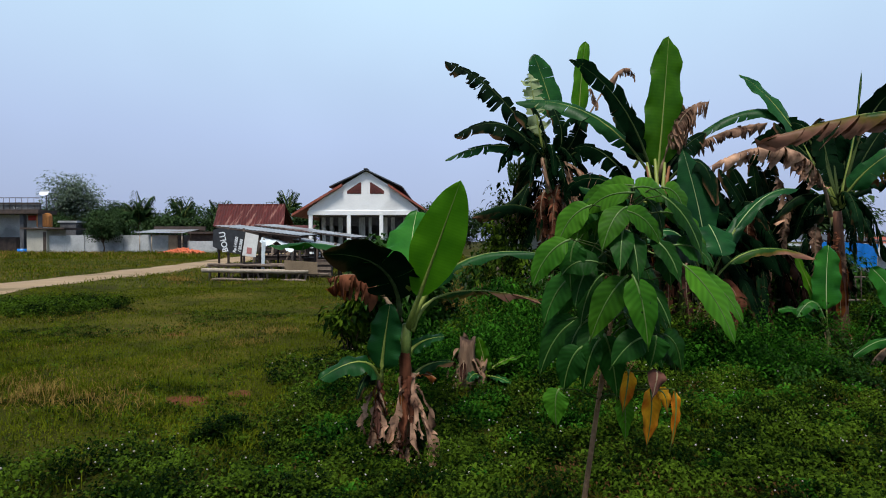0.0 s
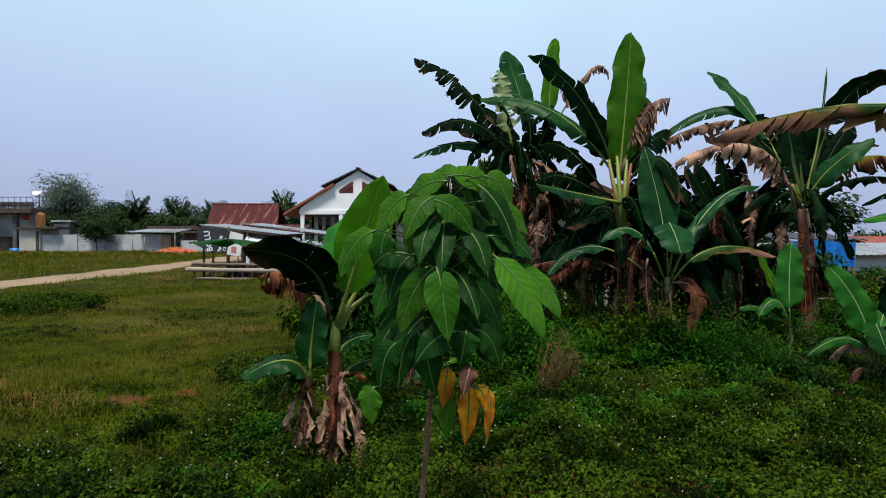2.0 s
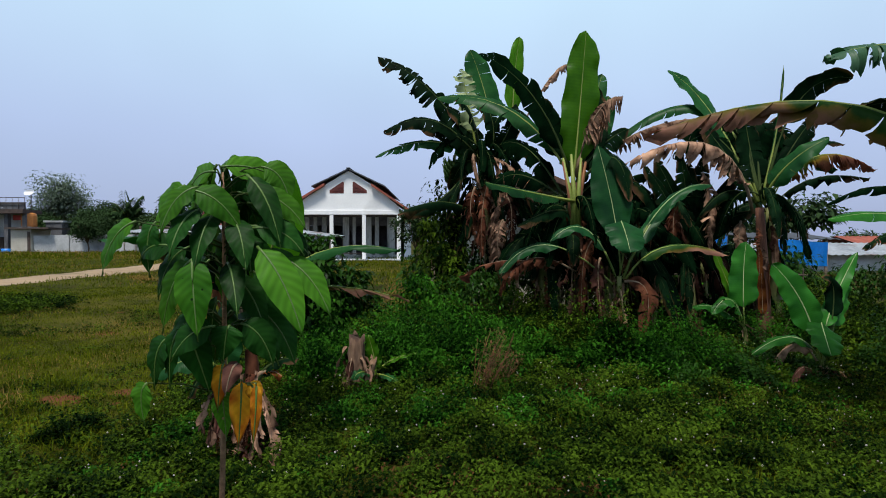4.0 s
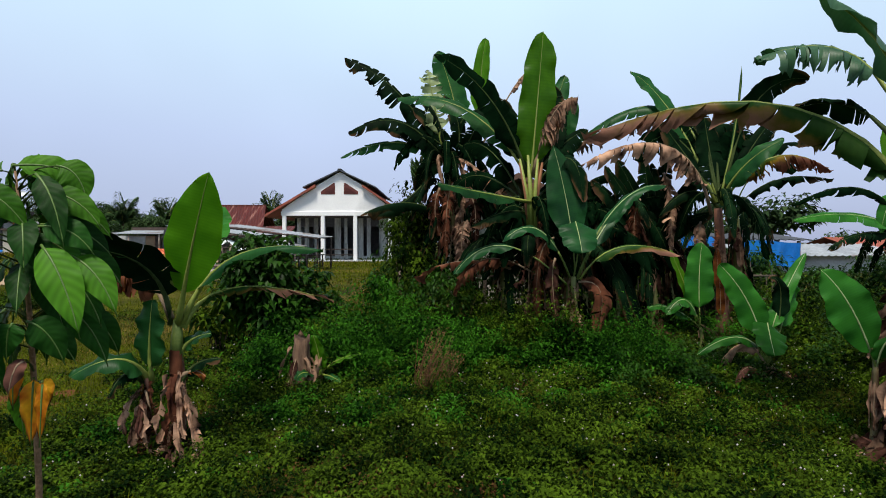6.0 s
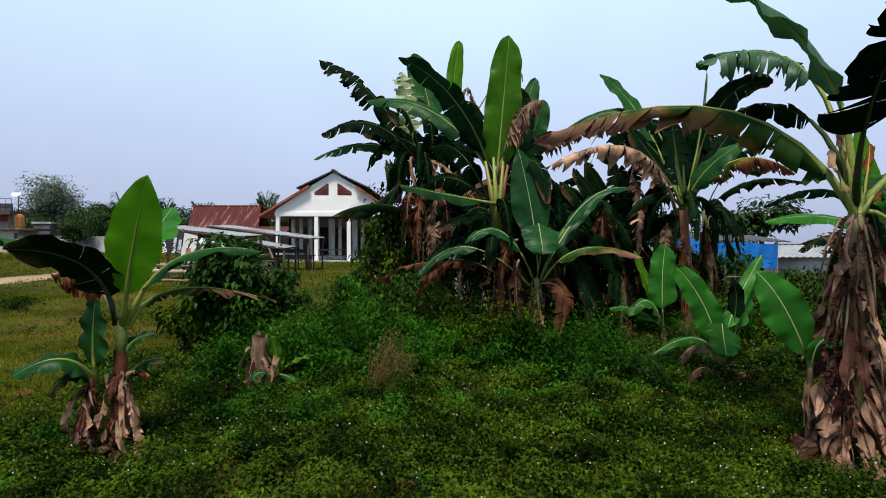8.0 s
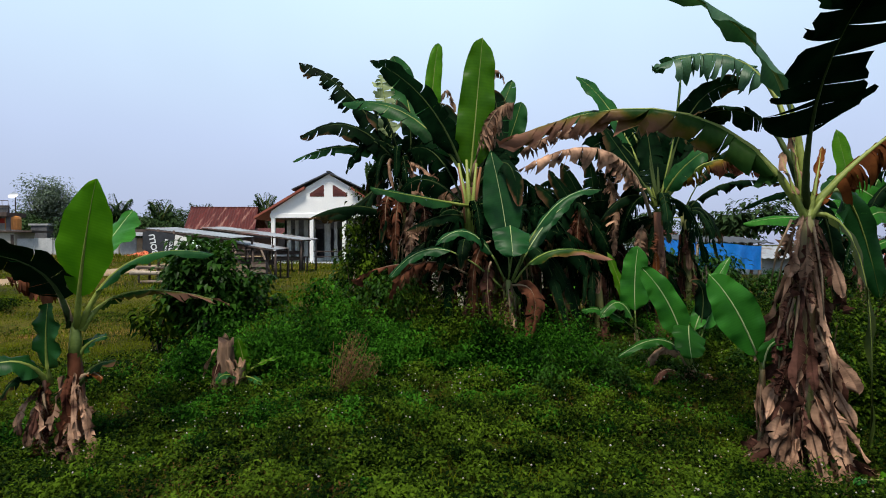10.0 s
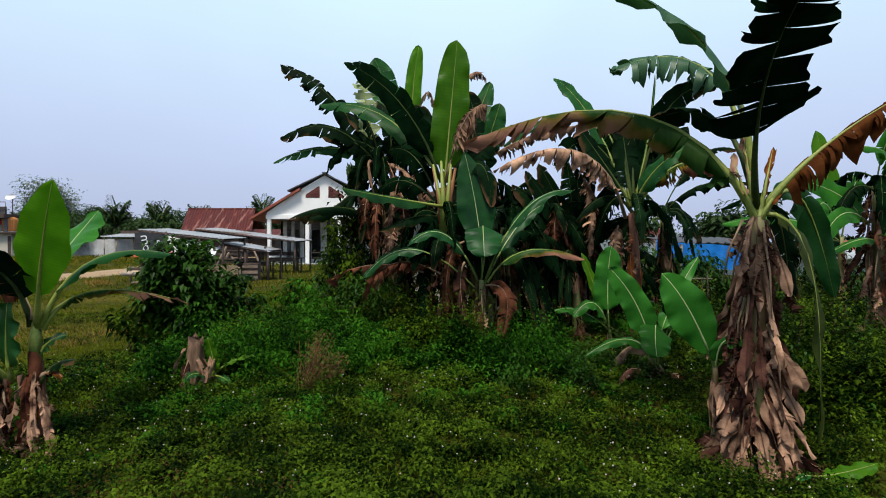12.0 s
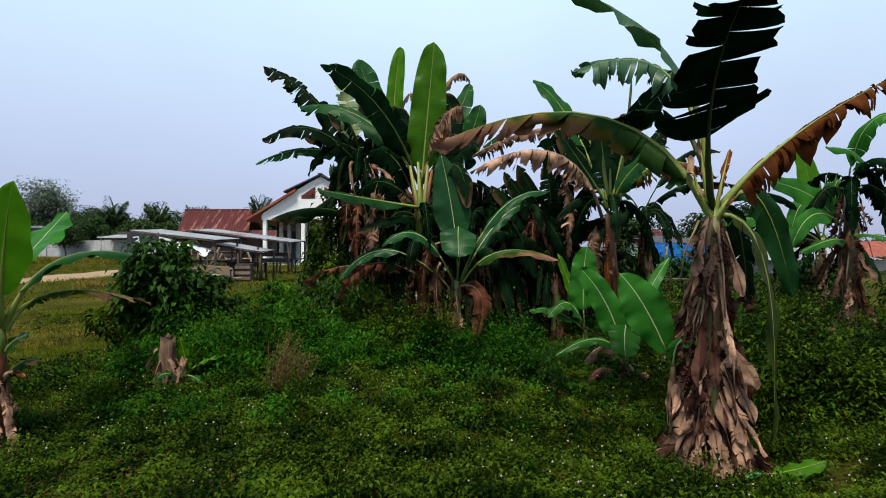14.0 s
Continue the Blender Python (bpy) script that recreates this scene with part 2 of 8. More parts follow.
M = {
    "young": leaf_material("young_banana_leaf", (0.034, 0.120, 0.004), (0.064, 0.185, 0.006), (0.17, 0.44, 0.008), 0.40, gloss=0.12),
    "green": leaf_material("banana_leaf", (0.006, 0.038, 0.010), (0.017, 0.080, 0.018), (0.03, 0.17, 0.012), 0.16, gloss=0.12, relief=0.06),
    # old leaf tissue, its green taken near black to hold the grove's shade
    "old": leaf_material("old_shaded_leaf", (0.0012, 0.0050, 0.0022), (0.0045, 0.0190, 0.0060), (0.007, 0.036, 0.006), 0.05, dry=((0.12, 0.06, 0.025), (0.11, 0.055, 0.035)), dry_from=1.62, rough=0.6, gloss=0.02),
    # banana leaf copied near black; shade and backlight are held in this colour
    "shade": leaf_material("shade_black_leaf", (0.0010, 0.0040, 0.0018), (0.0032, 0.0130, 0.0045), (0.004, 0.02, 0.004), 0.04, rough=0.7, gloss=0.0, relief=0.05),
    "dying": leaf_material("dying_banana_leaf", (0.010, 0.042, 0.008), (0.028, 0.070, 0.011), (0.05, 0.10, 0.010), 0.07, dry=((0.26, 0.13, 0.02), (0.24, 0.115, 0.078)), dry_from=1.22, gloss=0.06),
    "dry": leaf_material("dry_banana_leaf", (0.030, 0.013, 0.010), (0.47, 0.28, 0.185), (0.18, 0.08, 0.045), 0.06, rough=0.85, veins=150, vary=0.45, patch=7.0, gloss=0.02),
    "fresh": leaf_material("fresh_banana_leaf", (0.014, 0.082, 0.010), (0.030, 0.150, 0.015), (0.055, 0.31, 0.013), 0.2, gloss=0.12),
    "pale": leaf_material("bleached_leaf_underside", (0.20, 0.26, 0.11), (0.40, 0.46, 0.25), (0.25, 0.32, 0.1), 0.2, rough=0.6, veins=70, gloss=0.06),
    # dead leaf brown, darkened further to carry the grove's shade
    "dead": leaf_material("dark_dead_banana_leaf", (0.0050, 0.0025, 0.0020), (0.120, 0.054, 0.040), (0.06, 0.027, 0.02), 0.04, rough=0.9, veins=150, vary=0.6, patch=7.0, gloss=0.0),
    "rust": leaf_material("withered_orange_leaf", (0.050, 0.012, 0.005), (0.22, 0.075, 0.020), (0.25, 0.07, 0.01), 0.12, rough=0.8, veins=150, vary=0.4, patch=9.0, gloss=0.03),
    "russet": leaf_material("russet_hanging_leaf", (0.024, 0.008, 0.006), (0.23, 0.085, 0.045), (0.12, 0.045, 0.015), 0.07, rough=0.8, veins=90, vary=0.35, patch=6.0, gloss=0.03),
    "wilted": leaf_material("wilted_weed_leaf", (0.03, 0.014, 0.006), (0.12, 0.06, 0.022), (0.08, 0.04, 0.01), 0.1, rough=0.8, per_island=True, gloss=0.03),
    "glossy": leaf_material("dark_glossy_banana_leaf", (0.005, 0.036, 0.011), (0.013, 0.072, 0.018), (0.025, 0.17, 0.015), 0.15, gloss=0.12, relief=0.05),
    "yellowing": leaf_material("yellowing_banana_leaf", (0.03, 0.06, 0.008), (0.07, 0.10, 0.010), (0.2, 0.14, 0.008), 0.12, dry=((0.48, 0.22, 0.010), (0.16, 0.06, 0.035)), dry_from=0.95, gloss=0.06),
    "olive": leaf_material("withering_olive_leaf", (0.012, 0.022, 0.004), (0.040, 0.055, 0.010), (0.06, 0.08, 0.01), 0.1, rough=0.6, gloss=0.04),
    # grey-green base colour paints the sky's reflection on a glossy leaf
    "sky_sheen": leaf_material("sky_sheen_leaf", (0.020, 0.062, 0.032), (0.045, 0.105, 0.055), (0.05, 0.16, 0.04), 0.15, rough=0.45, gloss=0.22),
    "pale_rib": material("pale_leaf_midrib", (0.24, 0.33, 0.12), (0.38, 0.45, 0.21), 0.5, 3, 40, 0.05),
    "dark_rib": material("dark_leaf_stalk", (0.020, 0.035, 0.010), (0.055, 0.080, 0.022), 0.6, 3, 40, 0.1, gloss=0.1),
    "rust_stalk": material("orange_brown_leaf_stalk", (0.10, 0.035, 0.012), (0.30, 0.12, 0.04), 0.7, 4, 40, 0.2, stretch=(1, 1, 0.2)),
    "rib_green": material("green_leaf_stalk", (0.075, 0.120, 0.022), (0.17, 0.22, 0.055), 0.5, 3, 40, 0.1, gloss=0.2),
    "rib": material("leaf_stalk", (0.13, 0.18, 0.026), (0.26, 0.30, 0.055), 0.55, 3, 40, 0.1),
    "sheath": material("brown_leaf_sheath", (0.045, 0.014, 0.009), (0.18, 0.072, 0.038), 0.8, 5, 50, 0.3, stretch=(1, 1, 0.15), stain=(0.05, 0.02, 0.012), stain_at=0.58),
    "twig": material("dead_twig", (0.06, 0.024, 0.008), (0.19, 0.085, 0.026), 0.85, 6, 50, 0.1),
    "dry_rib": material("dry_leaf_stalk", (0.16, 0.10, 0.06), (0.30, 0.21, 0.13), 0.8, 4, 60, 0.2),
    "stem": material("banana_stem", (0.11, 0.14, 0.035), (0.25, 0.24, 0.08), 0.6, 5, 40, 0.25, stretch=(1, 1, 0.15), stain=(0.10, 0.05, 0.03), stain_at=0.55),
    "cacao": leaf_material("broad_sapling_leaf", (0.018, 0.075, 0.004), (0.060, 0.170, 0.010), (0.11, 0.33, 0.012), 0.18, rough=0.5, veins=60, slant=0.16, vary=0.4, gloss=0.07, holes=0.05, relief=0.16),
    # copy of the sapling leaf, darkened to paint shade inside the crown
    "cacao_shaded": leaf_material("shaded_sapling_leaf", (0.006, 0.034, 0.004), (0.018, 0.075, 0.009), (0.04, 0.16, 0.010), 0.14, rough=0.5, veins=60, slant=0.16, vary=0.35, gloss=0.07, holes=0.02, relief=0.14),
    "cacao_rib": material("sapling_leaf_vein", (0.05, 0.11, 0.015), (0.10, 0.17, 0.03), 0.5, 3, 40, 0.05),
    "cacao_old": leaf_material("yellowing_sapling_leaf", (0.36, 0.05, 0.008), (0.80, 0.42, 0.014), (0.6, 0.24, 0.012), 0.25, veins=60, slant=0.16, patch=16.0, dry=((0.30, 0.03, 0.01), (0.05, 0.015, 0.01)), dry_from=1.5, gloss=0.08, holes=0.03),
    "twig_bark": material("young_tan_bark", (0.13, 0.070, 0.036), (0.34, 0.20, 0.11), 0.8, 14, 90, 0.4),
    "bark": material("sapling_bark", (0.04, 0.023, 0.015), (0.13, 0.072, 0.042), 0.85, 9, 70, 0.4),
    "weed": leaf_material("weed_leaf", (0.0028, 0.0110, 0.0012), (0.088, 0.152, 0.010), (0.078, 0.165, 0.007), 0.2, rough=0.6, per_island=True, dark_share=0.32, gloss=0.02),
    "herb": leaf_material("bright_herb_leaf", (0.0030, 0.0190, 0.0018), (0.054, 0.185, 0.013), (0.068, 0.28, 0.013), 0.24, rough=0.6, per_island=True, dark_share=0.24, gloss=0.02),
    "grass": leaf_material("grass_blade", (0.014, 0.030, 0.001), (0.138, 0.160, 0.007), (0.15, 0.18, 0.006), 0.2, rough=0.7, per_island=True, gloss=0.02),
    "straw": leaf_material("dry_grass_blade", (0.16, 0.10, 0.025), (0.34, 0.23, 0.07), (0.2, 0.14, 0.03), 0.2, rough=0.8, per_island=True, gloss=0.03),
    "bush": leaf_material("shrub_leaf", (0.0026, 0.013, 0.0022), (0.030, 0.088, 0.009), (0.06, 0.18, 0.010), 0.15, rough=0.45, per_island=True, gloss=0.08),
    "tree": leaf_material("tree_leaf", (0.018, 0.04, 0.016), (0.05, 0.085, 0.03), (0.06, 0.11, 0.03), 0.12, rough=0.7, per_island=True, gloss=0.03),
    # distance haze is painted into this paler, greyer leaf colour
    "far_tree": leaf_material("haze_painted_tree_leaf", (0.085, 0.125, 0.085), (0.21, 0.26, 0.20), (0.16, 0.22, 0.15), 0.3, rough=0.8, per_island=True, gloss=0.02),
    "palm": leaf_material("palm_leaf", (0.016, 0.04, 0.014), (0.04, 0.075, 0.024), (0.05, 0.1, 0.02), 0.12, rough=0.6, per_island=True, gloss=0.04),
    "flower": material("white_petal", (0.26, 0.20, 0.21), (0.50, 0.45, 0.44), 0.7, 3, 30, 0),
    "plaster": material("white_limewash", (0.80, 0.80, 0.82), (0.90, 0.90, 0.90), 0.85, 0.8, 14, 0.1, stain=(0.66, 0.66, 0.67), stain_at=0.7),
    "mould": material("stained_interior_wall", (0.26, 0.28, 0.265), (0.66, 0.67, 0.65), 0.9, 1.4, 12, 0.1, stretch=(1, 1, 0.25), stain=(0.12, 0.14, 0.12), stain_at=0.57),
    "concrete": material("grey_cement_wall", (0.36, 0.37, 0.39), (0.58, 0.59, 0.61), 0.9, 0.7, 9, 0.2, stain=(0.22, 0.23, 0.24), stain_at=0.57),
    "dark_block": material("dark_cement", (0.05, 0.05, 0.06), (0.13, 0.13, 0.14), 0.9, 1, 8, 0.2),
    "rust_roof": material("rusty_red_sheet", (0.045, 0.006, 0.006), (0.12, 0.015, 0.012), 0.65, 4.5, 22, 0.1, stretch=(1, 0.1, 0.1), stain=(0.27, 0.14, 0.115), stain_at=0.62),
    "tile": material("terracotta_tile", (0.20, 0.045, 0.028), (0.34, 0.095, 0.06), 0.75, 2, 12, 0.2, stain=(0.10, 0.04, 0.035), stain_at=0.62),
    "brown_tile": material("weathered_brown_tile", (0.07, 0.035, 0.025), (0.16, 0.085, 0.06), 0.8, 2, 12, 0.2, stain=(0.05, 0.03, 0.025), stain_at=0.6),
    "slate": material("dark_roof_sheet", (0.03, 0.035, 0.045), (0.07, 0.075, 0.09), 0.6, 2, 10, 0.1),
    "tin": material("weathered_tin_sheet", (0.22, 0.24, 0.27), (0.42, 0.45, 0.50), 0.55, 1.2, 9, 0.1, metal=0.2, stain=(0.16, 0.12, 0.10), stain_at=0.6),
    "wood": material("grey_weathered_wood", (0.09, 0.065, 0.05), (0.27, 0.205, 0.165), 0.85, 3, 40, 0.3, stretch=(0.2, 1, 1)),
    "pale_wood": material("weathered_log", (0.20, 0.155, 0.12), (0.52, 0.44, 0.36), 0.85, 3, 30, 0.4, stretch=(0.4, 1, 1), stain=(0.12, 0.09, 0.07), stain_at=0.6),
    "dark_wood": material("dark_timber", (0.03, 0.022, 0.02), (0.09, 0.06, 0.05), 0.85, 3, 30, 0.2),
    "red_wood": material("red_brown_shutter", (0.09, 0.018, 0.014), (0.15, 0.03, 0.022), 0.6, 2, 20, 0.1),
    "banner": material("black_vinyl_banner", (0.015, 0.016, 0.02), (0.035, 0.037, 0.045), 0.5, 2, 8, 0.1),
    "paper": material("faded_white_print", (0.62, 0.60, 0.60), (0.80, 0.79, 0.78), 0.6, 2, 10, 0.05),
    "pink": material("faded_red_print", (0.35, 0.10, 0.10), (0.55, 0.22, 0.20), 0.6, 2, 10, 0.05),
    "white_cloth": material("white_plastic_sheet", (0.42, 0.50, 0.57), (0.66, 0.72, 0.76), 0.45, 3, 20, 0.2),
    "blue": material("blue_tarpaulin", (0.004, 0.13, 0.52), (0.010, 0.21, 0.70), 0.4, 2, 20, 0.25),
    "brick": material("orange_brick", (0.55, 0.12, 0.05), (0.78, 0.22, 0.10), 0.85, 2, 12, 0.2),
    "orange": material("orange_plastic_tank", (0.38, 0.13, 0.02), (0.52, 0.20, 0.04), 0.5, 1, 8, 0.05),
    "red": material("red_paint", (0.5, 0.02, 0.015), (0.6, 0.04, 0.03), 0.5, 2, 10, 0),
    "cream": material("cream_plaster", (0.38, 0.35, 0.30), (0.52, 0.49, 0.43), 0.85, 1, 10, 0.1),
    "dish": material("white_enamel", (0.72, 0.74, 0.78), (0.82, 0.83, 0.86), 0.4, 2, 10, 0),
    "fruit": material("unripe_banana_skin", (0.020, 0.055, 0.010), (0.05, 0.11, 0.02), 0.5, 6, 40, 0.1, gloss=0.2),
    "stump": material("rotting_banana_stump", (0.13, 0.062, 0.034), (0.44, 0.28, 0.17), 0.9, 6, 50, 0.6, stretch=(1, 1, 0.2), stain=(0.05, 0.024, 0.014), stain_at=0.58),
    "board": material("brown_board", (0.20, 0.14, 0.09), (0.32, 0.23, 0.15), 0.8, 2, 20, 0.2),
}


# ---- builders ----
def link(name, verts, faces, mat, parent=None, label="", uvs=None, smooth=True):
    me = bpy.data.meshes.new(name)
    me.from_pydata([tuple(v) for v in verts], [], faces)
    if uvs is not None:
        layer = me.uv_layers.new(name="UVMap")
        idx = np.empty(len(me.loops), dtype=np.int32)
        me.loops.foreach_get("vertex_index", idx)
        layer.data.foreach_set("uv", np.asarray(uvs, dtype=np.float32)[idx].ravel())
    me.materials.append(mat)
    if smooth:
        me.polygons.foreach_set("use_smooth", [True] * len(me.polygons))
    ob = new(name, me)
    ob.parent = parent
    if label:
        tagged(ob, label)
    return ob


def part(name, bm, mat, parent=None, label="", smooth=False):
    """Links a bmesh as one mesh object under a thing or a part."""
    me = bpy.data.meshes.new(name)
    bmesh.ops.recalc_face_normals(bm, faces=bm.faces)
    bm.to_mesh(me)
    bm.free()
    me.materials.append(mat)
    if smooth:
        me.polygons.foreach_set("use_smooth", [True] * len(me.polygons))
    ob = new(name, me)
    ob.parent = parent
    if label:
        tagged(ob, label)
    return ob


def thing(name, label, category, group="", kind=""):
    return tagged(new(name), label, category, group, kind)


def box(bm, x0, y0, z0, x1, y1, z1, bevel=0.0):
    made = bmesh.ops.create_cube(bm, size=1.0, matrix=Matrix.LocRotScale(((x0 + x1) / 2, (y0 + y1) / 2, (z0 + z1) / 2), None, (abs(x1 - x0), abs(y1 - y0), abs(z1 - z0))))
    if bevel:
        edges = {e for v in made["verts"] for e in v.link_edges}
        bmesh.ops.bevel(bm, geom=list(edges), offset=bevel, segments=1, affect="EDGES")
    return bm


def boxed(name, mat, parent, x0, y0, z0, x1, y1, z1, bevel=0.0, label=""):
    return part(name, box(bmesh.new(), x0, y0, z0, x1, y1, z1, bevel), mat, parent, label)


def slab(bm, corners, thick):
    """A plate over four corners, thick below them."""
    down = Vector((0, 0, -thick))
    top = [bm.verts.new(c) for c in corners]
    low = [bm.verts.new(Vector(c) + down) for c in corners]
    bm.faces.new(top)
    bm.faces.new(low[::-1])
    for i in range(len(top)):
        j = (i + 1) % len(top)
        bm.faces.new((top[j], top[i], low[i], low[j]))
    return bm


def tube_data(points, radii, sides=6):
    pts = [Vector(p) for p in points]
    verts, faces = [], []
    for i, p in enumerate(pts):
        t = (pts[min(i + 1, len(pts) - 1)] - pts[max(i - 1, 0)]).normalized()
        a = t.orthogonal().normalized() if abs(t.z) < 0.95 else (Vector((1, 0, 0)) - t * t.x).normalized()
        if abs(t.z) < 0.95:
            a = t.cross(Vector((0, 0, 1))).normalized()
        b = t.cross(a)
        for k in range(sides):
            w = 2 * math.pi * k / sides
            verts.append(p + (a * math.cos(w) + b * math.sin(w)) * radii[i])
    for i in range(len(pts) - 1):
        for k in range(sides):
            j = (k + 1) % sides
            faces.append((i * sides + k, i * sides + j, (i + 1) * sides + j, (i + 1) * sides + k))
    faces.append(tuple(range(sides))[::-1])
    faces.append(tuple(range((len(pts) - 1) * sides, len(pts) * sides)))
    return verts, faces


def tube(name, points, radii, mat, parent=None, sides=6, label=""):
    v, f = tube_data(points, radii, sides)
    return link(name, v, f, mat, parent, label)


def height(x, y):
    """The lie of the land."""
    z = 0.012 * np.sin(1.7 * x + 0.4) * np.cos(1.3 * y) + 0.02 * np.sin(0.6 * x - 0.5 * y)
    z = z - 0.15 * np.exp(-((x + 4) / 4.5) ** 2 - ((y - 8) / 5) ** 2)
    z = z - 0.31 * np.exp(-((x - 5.2) / 1.7) ** 2 - ((y - 4.0) / 1.3) ** 2)
    z = z - 0.15 * np.exp(-((x + 0.2) / 1.2) ** 2 - ((y - 4.1) / 1.2) ** 2)
    far = np.clip((y - 24) / 28, 0, 1)
    return z + 0.38 * far * far * (3 - 2 * far) * np.clip((-x - 8) / 12, 0, 1)


def blade_outline(u, shape):
    """How wide a blade is at u of its length: a strap, a pointed spear or an oval."""
    if shape == "spear":
        return min(1.0, 0.12 + (u / 0.38) ** 0.6 * 0.88) * max(0.0, 1 - u ** 3.2) ** 0.8
    if shape == "oval":
        body = max(0.0, math.sin(math.pi * min(1.0, u * 1.06) ** 0.85)) ** 0.75 * (1 - 0.2 * u)
        return max(body, 0.16 * (1 - u)) * min(1.0, 0.08 + u * 9)
    if shape == "flag":
        return (0.22 + 0.78 * u ** 0.9) * (1.0 if u < 0.82 else max(0.0, 1 - ((u - 0.82) / 0.18) ** 1.6) * 0.9 + 0.1)
    return min(1.0, (u / 0.16) ** 0.65) * max(0.0, 1 - u ** 6) ** 0.55 * (1.0 - 0.2 * u)


def leaf(plant, base, mid, tip, width, facing=(0, 0, 1), mat="green", tear=0.0, hang=0.2, petiole=0.16, seed=1, name="leaf", rib=0.012, wave=0.02, fold=0.15, shape="strap", label=""):
    """A banana leaf along an arch from its base over mid to its tip: a blade of strips that tear apart, and its midrib."""
    rng = random.Random(seed)
    limp = mat in ("dry", "dead", "rust", "russet")
    wave, beat = (min(wave * 2.5, width * 0.3), 6.5) if limp else (min(wave, width * (0.16 if wave > 0.05 else 0.09)), 19)
    base, mid, tip, up = Vector(base), Vector(mid), Vector(tip), Vector(facing).normalized()
    ctrl = 2 * mid - 0.5 * (base + tip)

    def arch(u):
        return base * (1 - u) ** 2 + ctrl * 2 * u * (1 - u) + tip * u * u

    def along(u):
        return ((ctrl - base) * (1 - u) + (tip - ctrl) * u).normalized()

    verts, faces, uvs = [], [], []
    across, rows = 5, 28
    phase = rng.uniform(0, 6)
    for sgn in (-1, 1):
        # where the blade is torn
        cuts, u = [0.0], 0.0
        while tear > 0.06 and u < 1:
            u += (0.3 + 1.9 * rng.random() ** 2) * (0.22 - 0.17 * min(tear, 1))
            if u < 0.97:
                cuts.append(u)
        cuts.append(1.0)
        for c0, c1 in zip(cuts, cuts[1:]):
            sag = min(1.0, max(0.0, hang + rng.uniform(-0.15, 0.3) * tear))
            gap = (0.03 + 0.6 * rng.random() ** 2) * min(tear, 1) ** 1.4
            reach = 1 - 0.5 * rng.random() ** 2 * tear
            swing = rng.uniform(-0.03, 0.05) * tear
            n = max(1, round((c1 - c0) * rows))
            n = max(n, 3) if tear > 0.3 else n
            start, curl = len(verts), rng.uniform(-0.06, 0.06) * tear
            for i in range(n + 1):
                fray = 1 - rng.uniform(0, 0.28) * tear
                f = i / n
                ul = c0 + (c1 - c0) * f
                for k in range(across + 1):
                    q = k / across
                    ue = ul + (0.5 * (c0 + c1) - ul) * gap * q + (0.035 + swing) * q * q
                    ue = min(max(ue, 0.0), 1.0)
                    ug = petiole + (1 - petiole) * ue
                    p, t = arch(ug), along(ug)
                    s = t.cross(up)
                    s = s.normalized() if s.length > 1e-4 else Vector((1, 0, 0))
                    w = width * 0.5 * blade_outline(ue, shape) * reach * (1 - (1 - fray) * q ** 4)
                    nrm = s.cross(t)
                    h = sag * q ** 0.8
                    out = (s * sgn + nrm * fold * (1 - q)) * (1 - h) + Vector((0, 0, -1)) * h
                    ripple = nrm * (math.sin(ue * beat + phase + sgn) * wave + math.sin(ue * beat * 2.4 + phase) * wave * 0.35) * q * q
                    verts.append(p + out * (w * q) + ripple + nrm * curl * q * (f - 0.5) * 2)
                    uvs.append((ue, q))
            for i in range(n):
                for k in range(across):
                    a = start + i * (across + 1) + k
                    quad = (a, a + 1, a + across + 2, a + across + 1)
                    faces.append(quad if sgn > 0 else quad[::-1])
    blade = link(name, verts, faces, M[mat], plant, label, uvs)
    if name == "dry_leaf":
        return blade
    rib = rib * 0.68 if mat in ("fresh", "glossy") else rib
    first = petiole if mat in ("fresh", "glossy") and petiole > 0.1 else 0.0
    steps = [first + (1 - first) * i / 9 for i in range(10)]
    if first:
        tube("leaf_stalk", [arch(first * i / 4) for i in range(5)], [rib * 1.1 * (1 - 0.5 * first * i / 4) + 0.002 for i in range(5)], M["rib_green"], blade, 6)
    dead = mat in ("dry", "rust", "dead", "russet") and rib < 0.03
    tube("midrib", [arch(u) for u in steps], [rib * (1 - u) ** (0.9 if mat in ("fresh", "glossy") else 1.7) + 0.0016 for u in steps], M["dry_rib" if dead else "pale_rib" if mat in ("fresh", "glossy") else "dark_rib" if mat in ("old", "shade") else "cacao_rib" if mat.startswith("cacao") else "rib"], blade, 6)
    return blade


def banana(label, foot, crown, thick, coat="stem", group="banana plants"):
    """The stem of a banana plant: sheaths wrapped round each other, from foot to crown."""
    plant = thing("banana_plant", label, "banana plant", group)
    foot, crown = Vector(foot), Vector(crown)
    foot.z = height(foot.x, foot.y) - 0.03
    steps = [i / 8 for i in range(9)]
    bow = Vector((0.03, 0.02, 0))
    tube("stem", [foot.lerp(crown, u) + bow * math.sin(u * math.pi) for u in steps], [thick * (1.15 - 0.55 * u) for u in steps], M[coat], plant, 10)
    rng = random.Random(int(foot.x * 100))
    for k in range(5):
        w, z0 = rng.uniform(0, 6.28), rng.uniform(0.2, 0.7)
        p = foot.lerp(crown, z0)
        q = foot.lerp(crown, min(1.0, z0 + 0.3))
        o = Vector((math.cos(w), math.sin(w), 0)) * thick
        leaf(plant, p + o * 0.8, p.lerp(q, 0.5) + o * 1.02, q + o * 1.0, thick * 1.3, o, "rust" if coat == "sheath" else "dry", 0.0, 0.0, 0.0, k + 5, "sheath", 0.004, 0.004, -0.5)
    return plant


